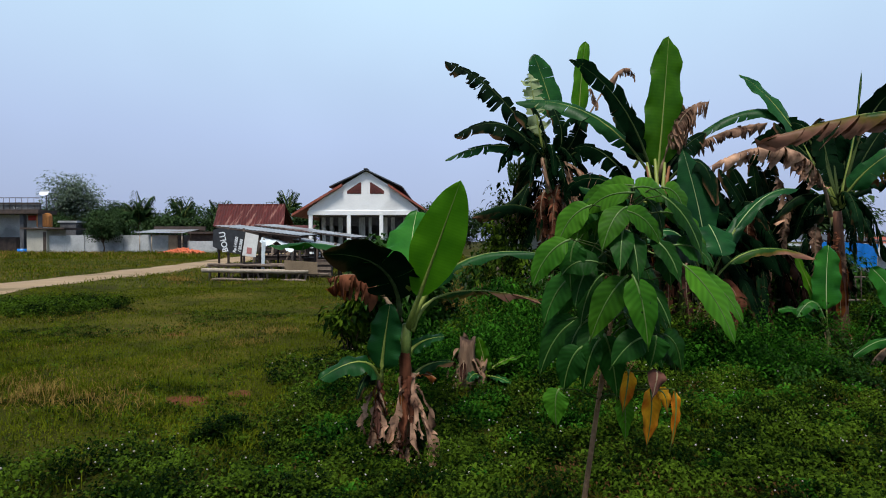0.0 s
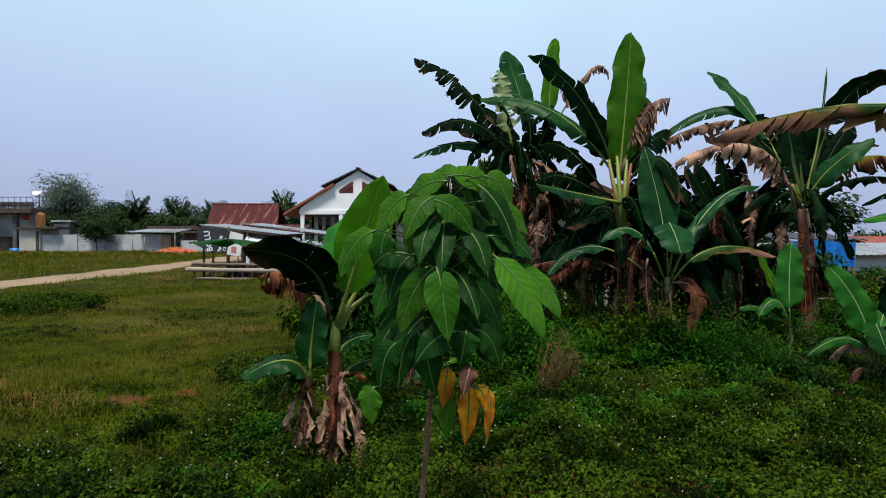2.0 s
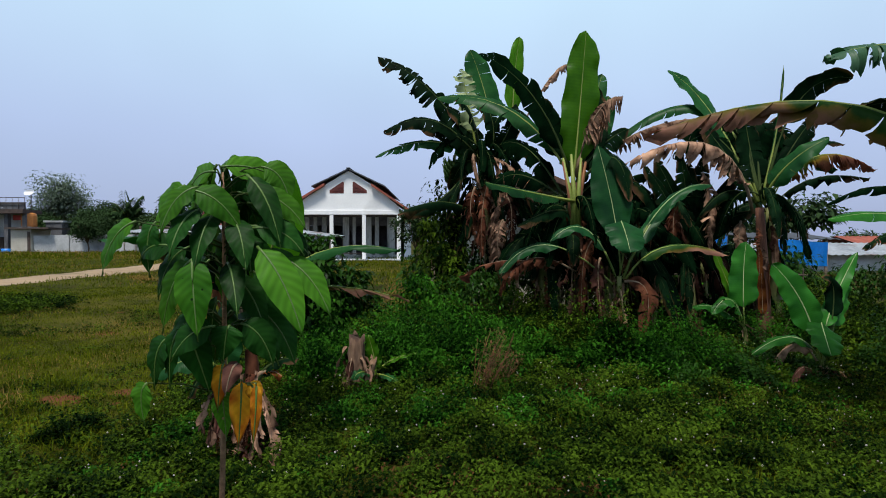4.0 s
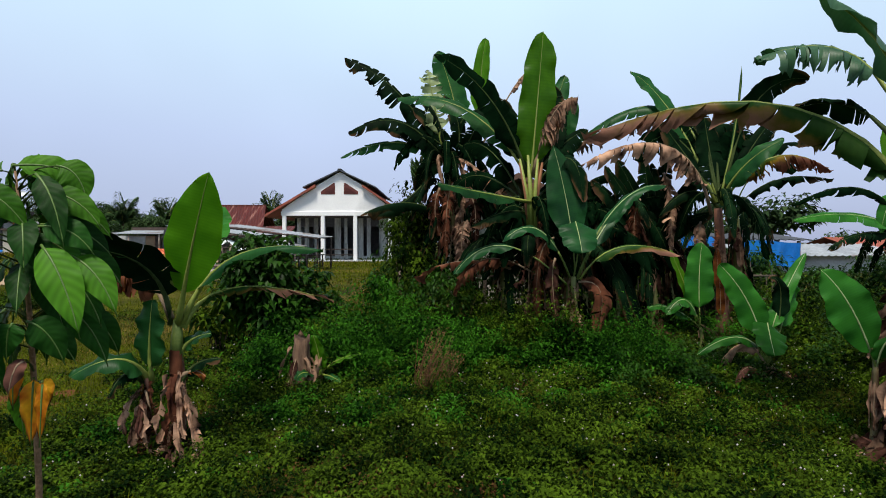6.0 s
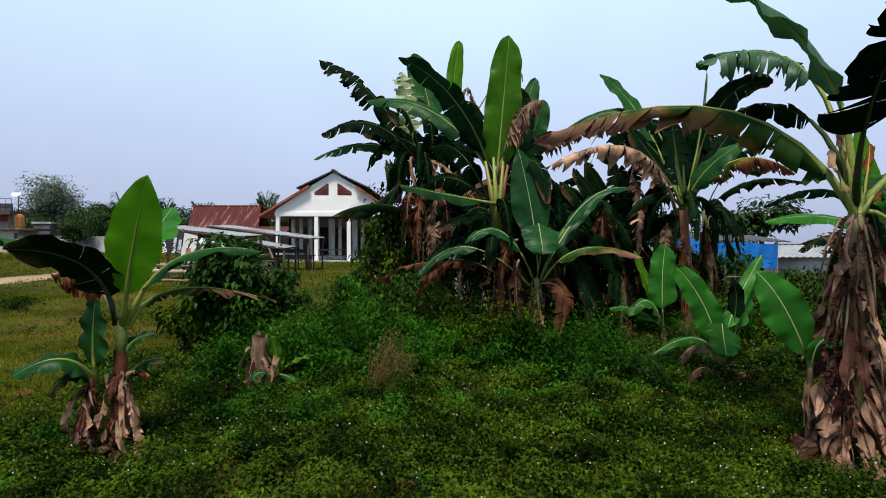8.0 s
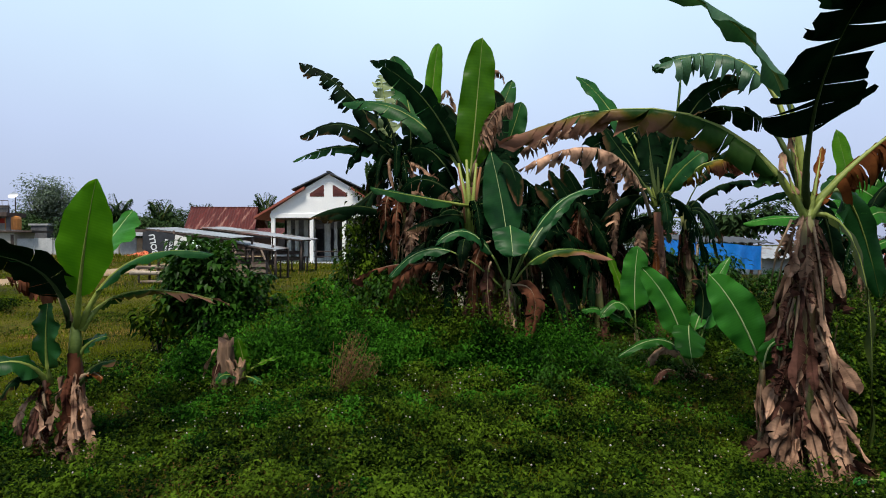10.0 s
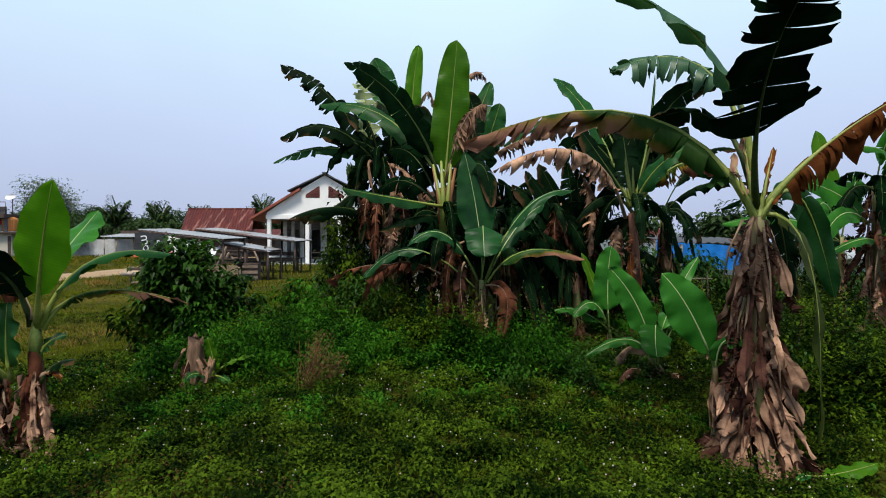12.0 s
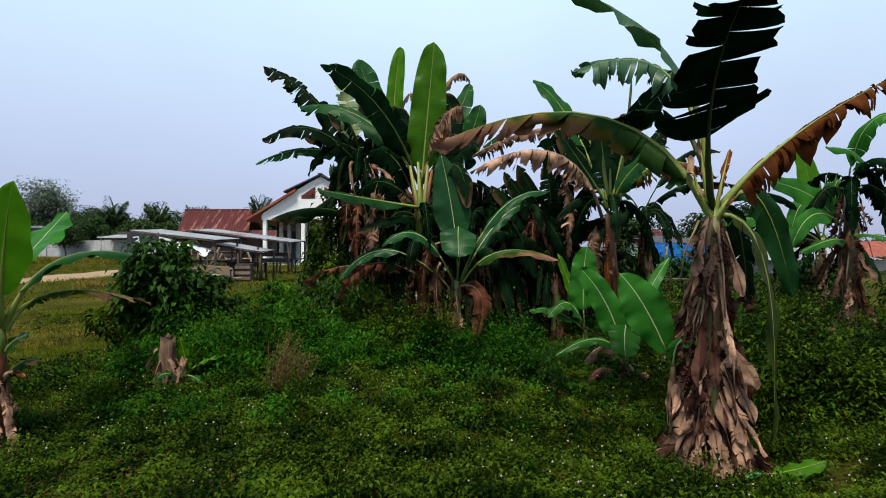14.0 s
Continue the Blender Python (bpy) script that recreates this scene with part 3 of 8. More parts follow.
def skirt(plant, foot, top, radius, count, length, seed, flare=1.0, mats=("dry",), wide=0.13, torn=(0.0, 0.3, 0.6), stalks=0):
    """Dead leaves that hang down round a stem, folded and curling outwards at their ends."""
    rng = random.Random(seed)
    foot, top = Vector(foot), Vector(top)
    foot.z = height(foot.x, foot.y)
    for i in range(count):
        u = 1 - (i + rng.random()) / count
        w = rng.uniform(0, 2 * math.pi)
        o = Vector((math.cos(w), math.sin(w), 0))
        a = foot.lerp(top, u) + o * radius * 0.4
        ln = length * rng.uniform(0.45, 1.3)
        v = max(0.0, u - 0.25)
        r = radius * (1 + flare * (1 - u)) * rng.uniform(0.6, 1.6)
        b = Vector((foot.x, foot.y, 0)).lerp(Vector((top.x, top.y, 0)), v) + o * r
        b.z = max(a.z - ln, float(height(b.x, b.y)) - 0.02)
        side = Vector((-o.y, o.x, 0)) * rng.uniform(-0.09, 0.09)
        m = a.lerp(b, 0.55) - o * rng.uniform(-0.04, 0.04) * min(1.0, radius * 8) + side * 0.5
        leaf(plant, a, m, b + side, wide * rng.uniform(0.6, 1.3), o * 0.8 + Vector((-o.y, o.x, 0)) * rng.uniform(-2.2, 2.2), rng.choice(mats), rng.choice(torn), 0.0, 0.08, seed * 50 + i, "dry_leaf", 0.005, 0.016, rng.choice((-1, 1)) * rng.uniform(0.4, 1.6), "flag")
    for i in range(stalks):
        w, u = rng.uniform(0, 2 * math.pi), rng.uniform(0.45, 1.0)
        o = Vector((math.cos(w), math.sin(w), 0))
        a = foot.lerp(top, u) + o * radius * 0.5
        ln = length * rng.uniform(0.5, 1.1)
        b = a + o * radius * rng.uniform(0.1, 0.7) + Vector((rng.uniform(-0.05, 0.05), 0, -ln))
        tube("dry_stalk", [a, a.lerp(b, 0.5) + o * 0.03, b], [0.011, 0.009, 0.005], M["dry_rib"], plant, 5)


def wild_banana(label, x, y, tall, seed, reach=1.2):
    """A further plant of the grove: arching old leaves, shade coloured in, over a skirt of dead ones."""
    rg = random.Random(seed)
    crown = Vector((x + rg.uniform(-0.12, 0.12), y + rg.uniform(-0.12, 0.12), tall))
    ob = banana(label, (x, y, 0), crown, 0.085)
    for k in range(13):
        w, rise = k * 2.4 + rg.uniform(-0.4, 0.4), rg.uniform(-0.4, 0.5)
        o = Vector((math.cos(w), math.sin(w), 0))
        ln = reach * rg.uniform(0.7, 1.15)
        mid = crown + o * ln * 0.5 + Vector((0, 0, ln * (0.12 + 0.4 * rise)))
        end = crown + o * ln * 0.95 + Vector((0, 0, ln * (rise - 0.55)))
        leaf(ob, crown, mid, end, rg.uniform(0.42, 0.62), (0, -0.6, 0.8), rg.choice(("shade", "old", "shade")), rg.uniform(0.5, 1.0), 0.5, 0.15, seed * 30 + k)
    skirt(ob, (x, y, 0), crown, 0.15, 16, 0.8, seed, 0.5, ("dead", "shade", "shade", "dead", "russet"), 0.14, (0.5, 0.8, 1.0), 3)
    return ob


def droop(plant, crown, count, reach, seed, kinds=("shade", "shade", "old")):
    """Older leaves that hang down all round below a crown, their shade coloured in."""
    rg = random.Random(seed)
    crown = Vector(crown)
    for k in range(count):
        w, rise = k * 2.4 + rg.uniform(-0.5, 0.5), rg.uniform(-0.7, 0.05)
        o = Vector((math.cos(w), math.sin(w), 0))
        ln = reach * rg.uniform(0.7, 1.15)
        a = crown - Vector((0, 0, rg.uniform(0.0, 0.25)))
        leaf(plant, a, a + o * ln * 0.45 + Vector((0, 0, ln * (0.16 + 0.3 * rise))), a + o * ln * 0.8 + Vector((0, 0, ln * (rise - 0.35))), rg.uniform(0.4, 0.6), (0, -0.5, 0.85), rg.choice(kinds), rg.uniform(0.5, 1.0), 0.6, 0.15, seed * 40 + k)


# ---- ground, road ----
def grid(name, xs, ys, mat, lift=0.0, parent=None):
    gx, gy = np.meshgrid(xs, ys)
    co = np.stack([gx, gy, height(gx, gy) + lift], -1).reshape(-1, 3)
    nx = len(xs)
    faces = [(j * nx + i, j * nx + i + 1, (j + 1) * nx + i + 1, (j + 1) * nx + i) for j in range(len(ys) - 1) for i in range(nx - 1)]
    return link(name, co.tolist(), faces, mat, parent)


BARE = ((-2.55, 5.25, 0.40, 0.15), (-2.08, 5.55, 0.24, 0.20), (-3.2, 5.5, 0.22, 0.10), (-1.95, 5.15, 0.2, 0.1))


def ground_material():
    m = material("field_soil", (0.010, 0.013, 0.003), (0.058, 0.058, 0.006), 0.95, 0.5, 14, 0.6, stain=(0.075, 0.062, 0.012), stain_at=0.6, gloss=0.05)
    n, l = m.node_tree.nodes, m.node_tree.links
    p = n["Principled BSDF"]
    old = p.inputs["Base Color"].links[0].from_socket
    co = n.new("ShaderNodeTexCoord")
    spots = n.new("ShaderNodeTexNoise")
    spots.inputs["Scale"].default_value, spots.inputs["Detail"].default_value = 0.9, 7
    l.new(co.outputs["Object"], spots.inputs["Vector"])
    edge = n.new("ShaderNodeMapRange")
    edge.inputs["From Min"].default_value, edge.inputs["From Max"].default_value = 0.66, 0.71
    # worn bare places in the field
    worn_at = None
    for bx, by, rx, ry_ in BARE:
        away = n.new("ShaderNodeVectorMath")
        away.operation = "DISTANCE"
        away.inputs[1].default_value = (bx, by, -0.1)
        l.new(co.outputs["Object"], away.inputs[0])
        near = n.new("ShaderNodeMapRange")
        near.inputs["From Min"].default_value, near.inputs["From Max"].default_value = 0.0, rx * 1.4
        near.inputs["To Min"].default_value, near.inputs["To Max"].default_value = 0.3, 0.0
        l.new(away.outputs["Value"], near.inputs["Value"])
        if worn_at is None:
            worn_at = near.outputs[0]
        else:
            most = n.new("ShaderNodeMath")
            most.operation = "MAXIMUM"
            l.new(worn_at, most.inputs[0])
            l.new(near.outputs[0], most.inputs[1])
            worn_at = most.outputs[0]
    plus = n.new("ShaderNodeMath")
    l.new(spots.outputs["Fac"], plus.inputs[0])
    l.new(worn_at, plus.inputs[1])
    l.new(plus.outputs[0], edge.inputs["Value"])
    mix = n.new("ShaderNodeMix")
    mix.data_type = "RGBA"
    l.new(edge.outputs[0], mix.inputs["Factor"])
    l.new(old, mix.inputs["A"])
    mix.inputs["B"].default_value = (0.10, 0.036, 0.018, 1)
    # matted thatch where the field is mown, bare dark soil under the weeds
    sep = n.new("ShaderNodeSeparateXYZ")
    l.new(co.outputs["Object"], sep.inputs[0])
    rim = n.new("ShaderNodeMath")
    rim.operation = "MULTIPLY_ADD"
    rim.inputs[1].default_value = 1.6
    l.new(spots.outputs["Fac"], rim.inputs[0])
    l.new(sep.outputs["X"], rim.inputs[2])
    turf = n.new("ShaderNodeMapRange")
    turf.inputs["From Min"].default_value, turf.inputs["From Max"].default_value = -1.4, -0.6
    turf.inputs["To Min"].default_value, turf.inputs["To Max"].default_value = 1.25, 1.0
    l.new(rim.outputs[0], turf.inputs["Value"])
    worn = n.new("ShaderNodeVectorMath")
    worn.operation = "SCALE"
    l.new(mix.outputs["Result"], worn.inputs[0])
    l.new(turf.outputs[0], worn.inputs["Scale"])
    l.new(worn.outputs[0], p.inputs["Base Color"])
    return m


steps_x = np.concatenate([[-1500, -700, -350, -200, -120], np.arange(-80, -16, 2.0), np.arange(-16, 14, 0.35), np.arange(14, 60, 3.0), [80, 140, 300, 700, 1500]])
steps_y = np.concatenate([[-300, -120, -50, -20, -8], np.arange(-3, 16, 0.35), np.arange(16, 60, 1.2), [66, 80, 110, 160, 300, 700, 1800]])
ground = tagged(grid("ground", steps_x, steps_y, ground_material()), "uneven field of grass, weeds and bare reddish soil", "ground", kind="structure")
M["dirt"] = material("pale_dirt", (0.24, 0.16, 0.09), (0.36, 0.26, 0.16), 0.95, 0.8, 12, 0.4, stain=(0.15, 0.11, 0.05), stain_at=0.62)


def road_mid(y):
    return -14.2 - 0.045 * (y - 17)


ry = np.arange(2, 60, 0.6)
verts, faces = [], []
for i, yy in enumerate(ry):
    cx = road_mid(yy)
    for k in range(7):
        q = k / 6 - 0.5
        xx = cx + q * (2.9 + 0.25 * math.sin(yy * 1.7 + k // 6) + 0.2 * math.sin(yy * 0.6))
        verts.append((xx, yy, height(xx, yy) + 0.03 - 0.07 * abs(q) ** 2))
for i in range(len(ry) - 1):
    for k in range(6):
        a = i * 7 + k
        faces.append((a, a + 1, a + 8, a + 7))
tagged(link("road", verts, faces, M["dirt"]), "pale trodden dirt road across the field", "road", kind="structure")


# ---- small plants in masses ----
def leaves_mesh(name, org, azim, elev, length, width, mat, bend=0.35, parent=None):
    """Many small leaves as one mesh; each a folded, bent blade of four facets."""
    n = len(org)
    d = np.stack([np.cos(azim) * np.cos(elev), np.sin(azim) * np.cos(elev), np.sin(elev)], -1)
    s = np.stack([-np.sin(azim), np.cos(azim), np.zeros(n)], -1)
    nrm = np.cross(d, s)
    L, W = length[:, None], width[:, None]
    low = np.array([0, 0, -1.0])
    mid = org + d * L * 0.5
    tip = org + d * L + low * L * bend
    fold = -nrm * W * 0.18
    co = np.stack([org, mid + s * W * 0.5 - fold, mid - s * W * 0.5 - fold, tip, mid + fold * 0], 1).reshape(-1, 3)
    b = np.arange(n)[:, None] * 5
    f = (b + np.array([[0, 4, 1, 0, 2, 4, 4, 3, 1, 4, 2, 3]])).reshape(-1, 3)
    me = bpy.data.meshes.new(name)
    me.vertices.add(len(co))
    me.vertices.foreach_set("co", co.astype(np.float32).ravel())
    me.loops.add(f.size)
    me.loops.foreach_set("vertex_index", f.astype(np.int32).ravel())
    me.polygons.add(len(f))
    me.polygons.foreach_set("loop_start", np.arange(0, f.size, 3, dtype=np.int32))
    me.update(calc_edges=True)
    me.materials.append(mat)
    ob = new(name, me)
    ob.parent = parent
    return ob


def patchy(x, y, scale, seed):
    return 0.5 + 0.5 * np.sin(x * scale + seed + 1.7 * np.sin(y * scale * 0.7 + seed)) * np.cos(y * scale * 0.9 - seed + 1.3 * np.sin(x * scale * 0.6))


def strewn(rng, count, x0, x1, y0, y1, keep):
    x, y = rng.uniform(x0, x1, count), rng.uniform(y0, y1, count)
    ok = keep(x, y)
    return x[ok], y[ok]


def weeds(name, label, rng, x, y, per, tall, leaf_len, mat, narrow=0.55):
    n = len(x)
    org = np.repeat(np.stack([x, y, height(x, y)], -1), per, 0)
    tall = np.repeat(tall, per)
    up = rng.uniform(0.15, 1.0, n * per)
    az = rng.uniform(0, 6.283, n * per)
    org[:, 2] += tall * up
    org[:, :2] += rng.normal(0, 0.022, (n * per, 2)) * (0.5 + tall[:, None] * 6)
    ln = leaf_len * rng.uniform(0.6, 1.4, n * per)
    return tagged(leaves_mesh(name, org, az, rng.uniform(-0.5, 1.1, n * per), ln, ln * narrow * rng.uniform(0.8, 1.2, n * per), mat), label, "weeds", kind="stuff")


def blades(name, label, rng, x, y, tall, wide, mat, lean=0.5):
    n = len(x)
    org = np.stack([x, y, height(x, y) - 0.004], -1)
    return tagged(leaves_mesh(name, org, rng.uniform(0, 6.283, n), rng.uniform(1.5 - lean * 1.6, 1.5, n), tall, wide, mat, 0.25), label, "grass", kind="stuff")


rng = np.random.default_rng(4)


def in_view(x, y):
    return (x > -0.86 * y - 0.6) & (x < 3.9 + 0.86 * y)


def weedy(x, y):
    """True where broad-leaved weeds have taken over from the grass."""
    edge = -1.5 - 0.35 * np.sin(1.3 * y) - 0.2 * np.sin(3.1 * y + 1)
    return (x > edge) | (y < 3.95 + 0.35 * np.sin(0.9 * x) + 0.25 * np.sin(2.3 * x) + 0.15 * np.sin(5.1 * x))


def bare(x, y):
    """A trodden place where the red soil shows."""
    worn = np.zeros(np.shape(x), bool)
    for bx, by, rx, ry_ in BARE:
        worn |= ((x - bx) / rx) ** 2 + ((y - by) / ry_) ** 2 + 0.7 * patchy(x, y, 9.0, 2.0) < 0.95
    return worn


def road_free(x, y):
    return np.abs(x - road_mid(y)) > 1.3


x, y = strewn(rng, 46000, -5, 10, 2.2, 5.6, lambda x, y: in_view(x, y) & weedy(x, y) & (patchy(x, y, 6.0, 1.0) + 0.5 * patchy(x, y, 13.0, 4.0) + rng.normal(0, 0.12, len(x)) > 0.5))
clump = patchy(x, y, 9.0, 3.0)
low = 0.02 + 0.22 * patchy(x, y, 1.9, 2.0) * patchy(x, y, 4.3, 6.0) + 0.13 * clump ** 1.5 + 0.03 * rng.random(len(x))
weeds("weeds", "low creeping broad-leaved weeds covering the ground", rng, x, y, 7, low, 0.034, M["weed"])
x, y = strewn(rng, 24000, -2.5, 14, 5.6, 11, lambda x, y: in_view(x, y) & weedy(x, y) & ~((x > 3.4) & (x < 5.6) & (y > 6.5) & (rng.random(len(x)) < 0.75)))
low = 0.03 + 0.26 * patchy(x, y, 1.4, 5.0) * patchy(x, y, 3.3, 1.0) + 0.14 * patchy(x, y, 7.0, 2.0) ** 1.5 + 0.04 * rng.random(len(x))
weeds("weeds", "knee-low broad-leaved weeds round the banana plants", rng, x, y, 6, low, 0.055, M["weed"])
x, y = strewn(rng, 26000, -10, 0, 3.2, 12, lambda x, y: in_view(x, y) & ~weedy(x, y) & ~bare(x, y) & (patchy(x, y, 1.3, 8.0) + 0.35 * patchy(x, y, 4.1, 2.0) + rng.normal(0, 0.1, len(x)) > 0.72))
weeds("weeds", "flat weeds growing among the field grass", rng, x, y, 5, 0.02 + 0.03 * rng.random(len(x)), 0.035, M["weed"])
x, y = strewn(rng, 120000, -9, 1, 3.2, 9, lambda x, y: in_view(x, y) & ~weedy(x, y) & ~(bare(x, y) & (rng.random(len(x)) < 0.65)))
blades("grass", "short green and yellowish field grass", rng, x, y, rng.uniform(0.05, 0.12, len(x)) * (0.45 + 0.9 * patchy(x, y, 1.1, 3.0) * patchy(x, y, 3.7, 1.0) + 0.2 * patchy(x, y, 7.0, 2.0)), rng.uniform(0.005, 0.010, len(x)), M["grass"], 0.95)
x, y = strewn(rng, 46000, -9, 9, 2.4, 8, lambda x, y: in_view(x, y) & (patchy(x, y, 3.1, 6.0) + rng.normal(0, 0.15, len(x)) > 0.4))
blades("grass", "thin grass blades between the weeds", rng, x, y, rng.uniform(0.06, 0.12, len(x)) + 0.14 * patchy(x, y, 2.4, 4.0) ** 2, rng.uniform(0.004, 0.008, len(x)), M["grass"], 0.6)
x, y = strewn(rng, 90000, -16, 0, 9, 17, lambda x, y: in_view(x, y) & (x < -1.2) & road_free(x, y))
blades("grass", "short field grass further off", rng, x, y, rng.uniform(0.05, 0.12, len(x)) * (0.4 + patchy(x, y, 0.9, 2.0)), rng.uniform(0.010, 0.016, len(x)), M["grass"], 0.95)
x, y = strewn(rng, 9000, -13, -5, 9.5, 14.5, lambda x, y: in_view(x, y) & (((x + 9.2) / 2.0) ** 2 + ((y - 12.0) / 1.5) ** 2 + rng.normal(0, 0.25, len(x)) < 0.9))
weeds("weeds", "rough darker weeds beyond the mown grass", rng, x, y, 6, 0.05 + 0.2 * rng.random(len(x)), 0.07, M["weed"])
x, y = strewn(rng, 9000, -9, 12, -5, 3.2, lambda x, y: ~in_view(x, y) | (y < 2.2))
weeds("weeds", "low weeds and clover underfoot at the field edge", rng, x, y, 5, 0.03 + 0.1 * patchy(x, y, 1.9, 2.0), 0.05, M["weed"])
x, y = strewn(rng, 24000, -12, 14, -6, 3.4, lambda x, y: ~in_view(x, y) | (y < 2.4))
blades("grass", "short grass underfoot at the field edge", rng, x, y, rng.uniform(0.05, 0.11, len(x)), rng.uniform(0.009, 0.015, len(x)), M["grass"], 0.8)
x, y = strewn(rng, 60000, -34, 3, 17, 40, lambda x, y: in_view(x, y) & road_free(x, y))
blades("grass", "rough grass along the dirt road", rng, x, y, rng.uniform(0.08, 0.32, len(x)) * (0.25 + patchy(x, y, 0.5, 3) * 0.5 + patchy(x, y, 1.9, 1) * 0.5), rng.uniform(0.02, 0.035, len(x)), M["grass"], 0.95)
x, y = strewn(rng, 30000, -50, 2, 38, 54, lambda x, y: in_view(x, y) & road_free(x, y))
blades("grass", "tall rough grass before the cement wall", rng, x, y, rng.uniform(0.15, 0.55, len(x)) * (0.2 + patchy(x, y, 0.4, 1) * 0.6 + patchy(x, y, 1.7, 3) * 0.5), rng.uniform(0.03, 0.06, len(x)), M["grass"], 0.9)
x, y = strewn(rng, 40000, -9, 2, 3.5, 14, lambda x, y: in_view(x, y) & ~weedy(x, y) & (patchy(x, y, 0.9, 4.0) > 0.7) & ~bare(x, y))
blades("dry_grass", "dry yellow grass tufts in the field", rng, x, y, rng.uniform(0.04, 0.10, len(x)), rng.uniform(0.004, 0.008, len(x)), M["straw"], 0.9)
x, y = strewn(rng, 14000, -3, 9, 2.4, 7.0, lambda x, y: in_view(x, y) & weedy(x, y) & (patchy(x, y, 1.6, 9.0) * patchy(x, y, 3.7, 2.5) + rng.normal(0, 0.06, len(x)) > 0.5))
weeds("weeds", "wilted reddish brown weeds in patches", rng, x, y, 4, 0.03 + 0.13 * rng.random(len(x)), 0.03, M["wilted"], 0.35)
for label, x0, x1, y0, y1, n, hi, wd in (("dry grass heads along the dirt road", -34, 0, 17, 40, 9000, 0.32, 0.016), ("pale dry grass heads before the cement wall", -50, -10, 38, 54, 9000, 0.5, 0.035)):
    x, y = strewn(rng, n, x0, x1, y0, y1, lambda x, y: in_view(x, y) & road_free(x, y) & (patchy(x, y, 0.6, 5.0) > 0.4))
    blades("dry_grass", label, rng, x, y, hi * rng.uniform(0.4, 1.0, len(x)), wd * rng.uniform(0.7, 1.2, len(x)), M["straw"], 0.7)
# upright leafy weeds in uneven clumps, taller towards the grove and on the shady side
def clumps(label, x0, x1, y0, y1, count, lo, hi, mat, seed, plants=34, per=16, leaf_len=0.055, spread=0.11, narrow=0.42):
    rg = np.random.default_rng(seed)
    cx, cy = rg.uniform(x0, x1, count), rg.uniform(y0, y1, count)
    tall = lo + (hi - lo) * rg.random(count) ** 1.6
    x = np.repeat(cx, plants) + rg.normal(0, spread, count * plants)
    y = np.repeat(cy, plants) + rg.normal(0, spread * 0.8, count * plants)
    dome = np.exp(-((x - np.repeat(cx, plants)) ** 2 + (y - np.repeat(cy, plants)) ** 2) / (2 * (spread * 1.5) ** 2))
    weeds("weeds", label, rg, x, y, per, np.repeat(tall, plants) * dome * rg.uniform(0.6, 1.1, len(x)), leaf_len, M[mat], narrow)


clumps("upright bright green herbs before the banana grove", 0.5, 4.4, 5.7, 7.2, 70, 0.35, 1.0, "herb", 301)
clumps("upright weeds at the foot of the grove", 0.6, 3.4, 6.6, 8.0, 40, 0.4, 1.05, "weed", 302)
clumps("green herbs beside the dark shrub", -0.5, 1.3, 5.6, 8.4, 50, 0.25, 0.9, "herb", 303)
clumps("low herbs in tufts across the weedy ground", -1.2, 5.2, 4.3, 6.0, 74, 0.1, 0.34, "herb", 304, 26, 14, 0.045, 0.10)
clumps("low broad-leaved tufts in the foreground", -2.4, 5.4, 2.7, 4.6, 90, 0.08, 0.26, "weed", 305, 26, 16, 0.036, 0.08, 0.55)
clumps("bright low tufts in the foreground", -2.0, 5.6, 2.6, 4.4, 34, 0.07, 0.2, "herb", 306, 22, 14, 0.034, 0.07, 0.5)
clumps("tall wild weeds on the shady side", 5.9, 9.6, 4.4, 8.0, 70, 0.3, 0.95, "weed", 307, 34, 18, 0.06, 0.14)
# darker shrub leaf on these herbs puts the shade into their colour
clumps("tall green herbs on the shady side", 5.9, 9.0, 4.6, 7.6, 40, 0.3, 1.0, "bush", 308, 34, 18, 0.06, 0.13)
clumps("weeds along the garden fence", 5.6, 8.0, 7.4, 9.4, 24, 0.15, 0.5, "weed", 309)
# shrub leaf colour again, its darkness standing for shade under these plants
clumps("shaded herbs under the young banana plants", 3.6, 5.4, 5.4, 7.0, 40, 0.1, 0.4, "bush", 310, 30, 14, 0.05, 0.11)
clumps("tall pale-topped herb before the young banana plant", 2.75, 3.35, 6.3, 6.6, 6, 0.8, 1.2, "weed", 311, 30, 22, 0.055, 0.10)
# tall yellow grass between the grove and the house
x, y = strewn(rng, 2600, 0.0, 1.3, 9.6, 13.0, lambda x, y: patchy(x, y, 2.6, 1.0) > 0.25)
blades("dry_grass", "tall yellow grass beside the banana grove", rng, x, y, rng.uniform(0.3, 0.95, len(x)), rng.uniform(0.008, 0.014, len(x)), M["straw"], 0.35)
# long bleached tufts
for k, (tx, ty, tn) in enumerate(((-3.75, 5.45, 420), (-4.1, 5.35, 380), (-3.45, 5.2, 240), (-1.35, 9.6, 380), (-1.7, 11.5, 380), (-4.3, 5.6, 260), (-3.6, 5.75, 220), (-4.9, 5.9, 200), (-2.9, 9.4, 300), (-2.2, 9.0, 260), (-3.1, 8.4, 200), (-1.9, 10.2, 240), (-5.4, 6.6, 180), (-1.4, 6.4, 120), (-3.0, 4.9, 160), (-6.3, 20.0, 300), (-9.8, 20.0, 320), (-10.6, 21.0, 320))):
    x, y = rng.normal(tx, 0.22, tn), rng.normal(ty, 0.16, tn)
    blades("dry_grass", "tuft of long bleached grass in the field", rng, x, y, rng.uniform(0.10, 0.24, tn), rng.uniform(0.004, 0.007, tn) * (1 if ty < 12 else 3), M["straw" if k % 3 else "grass"], 0.75)
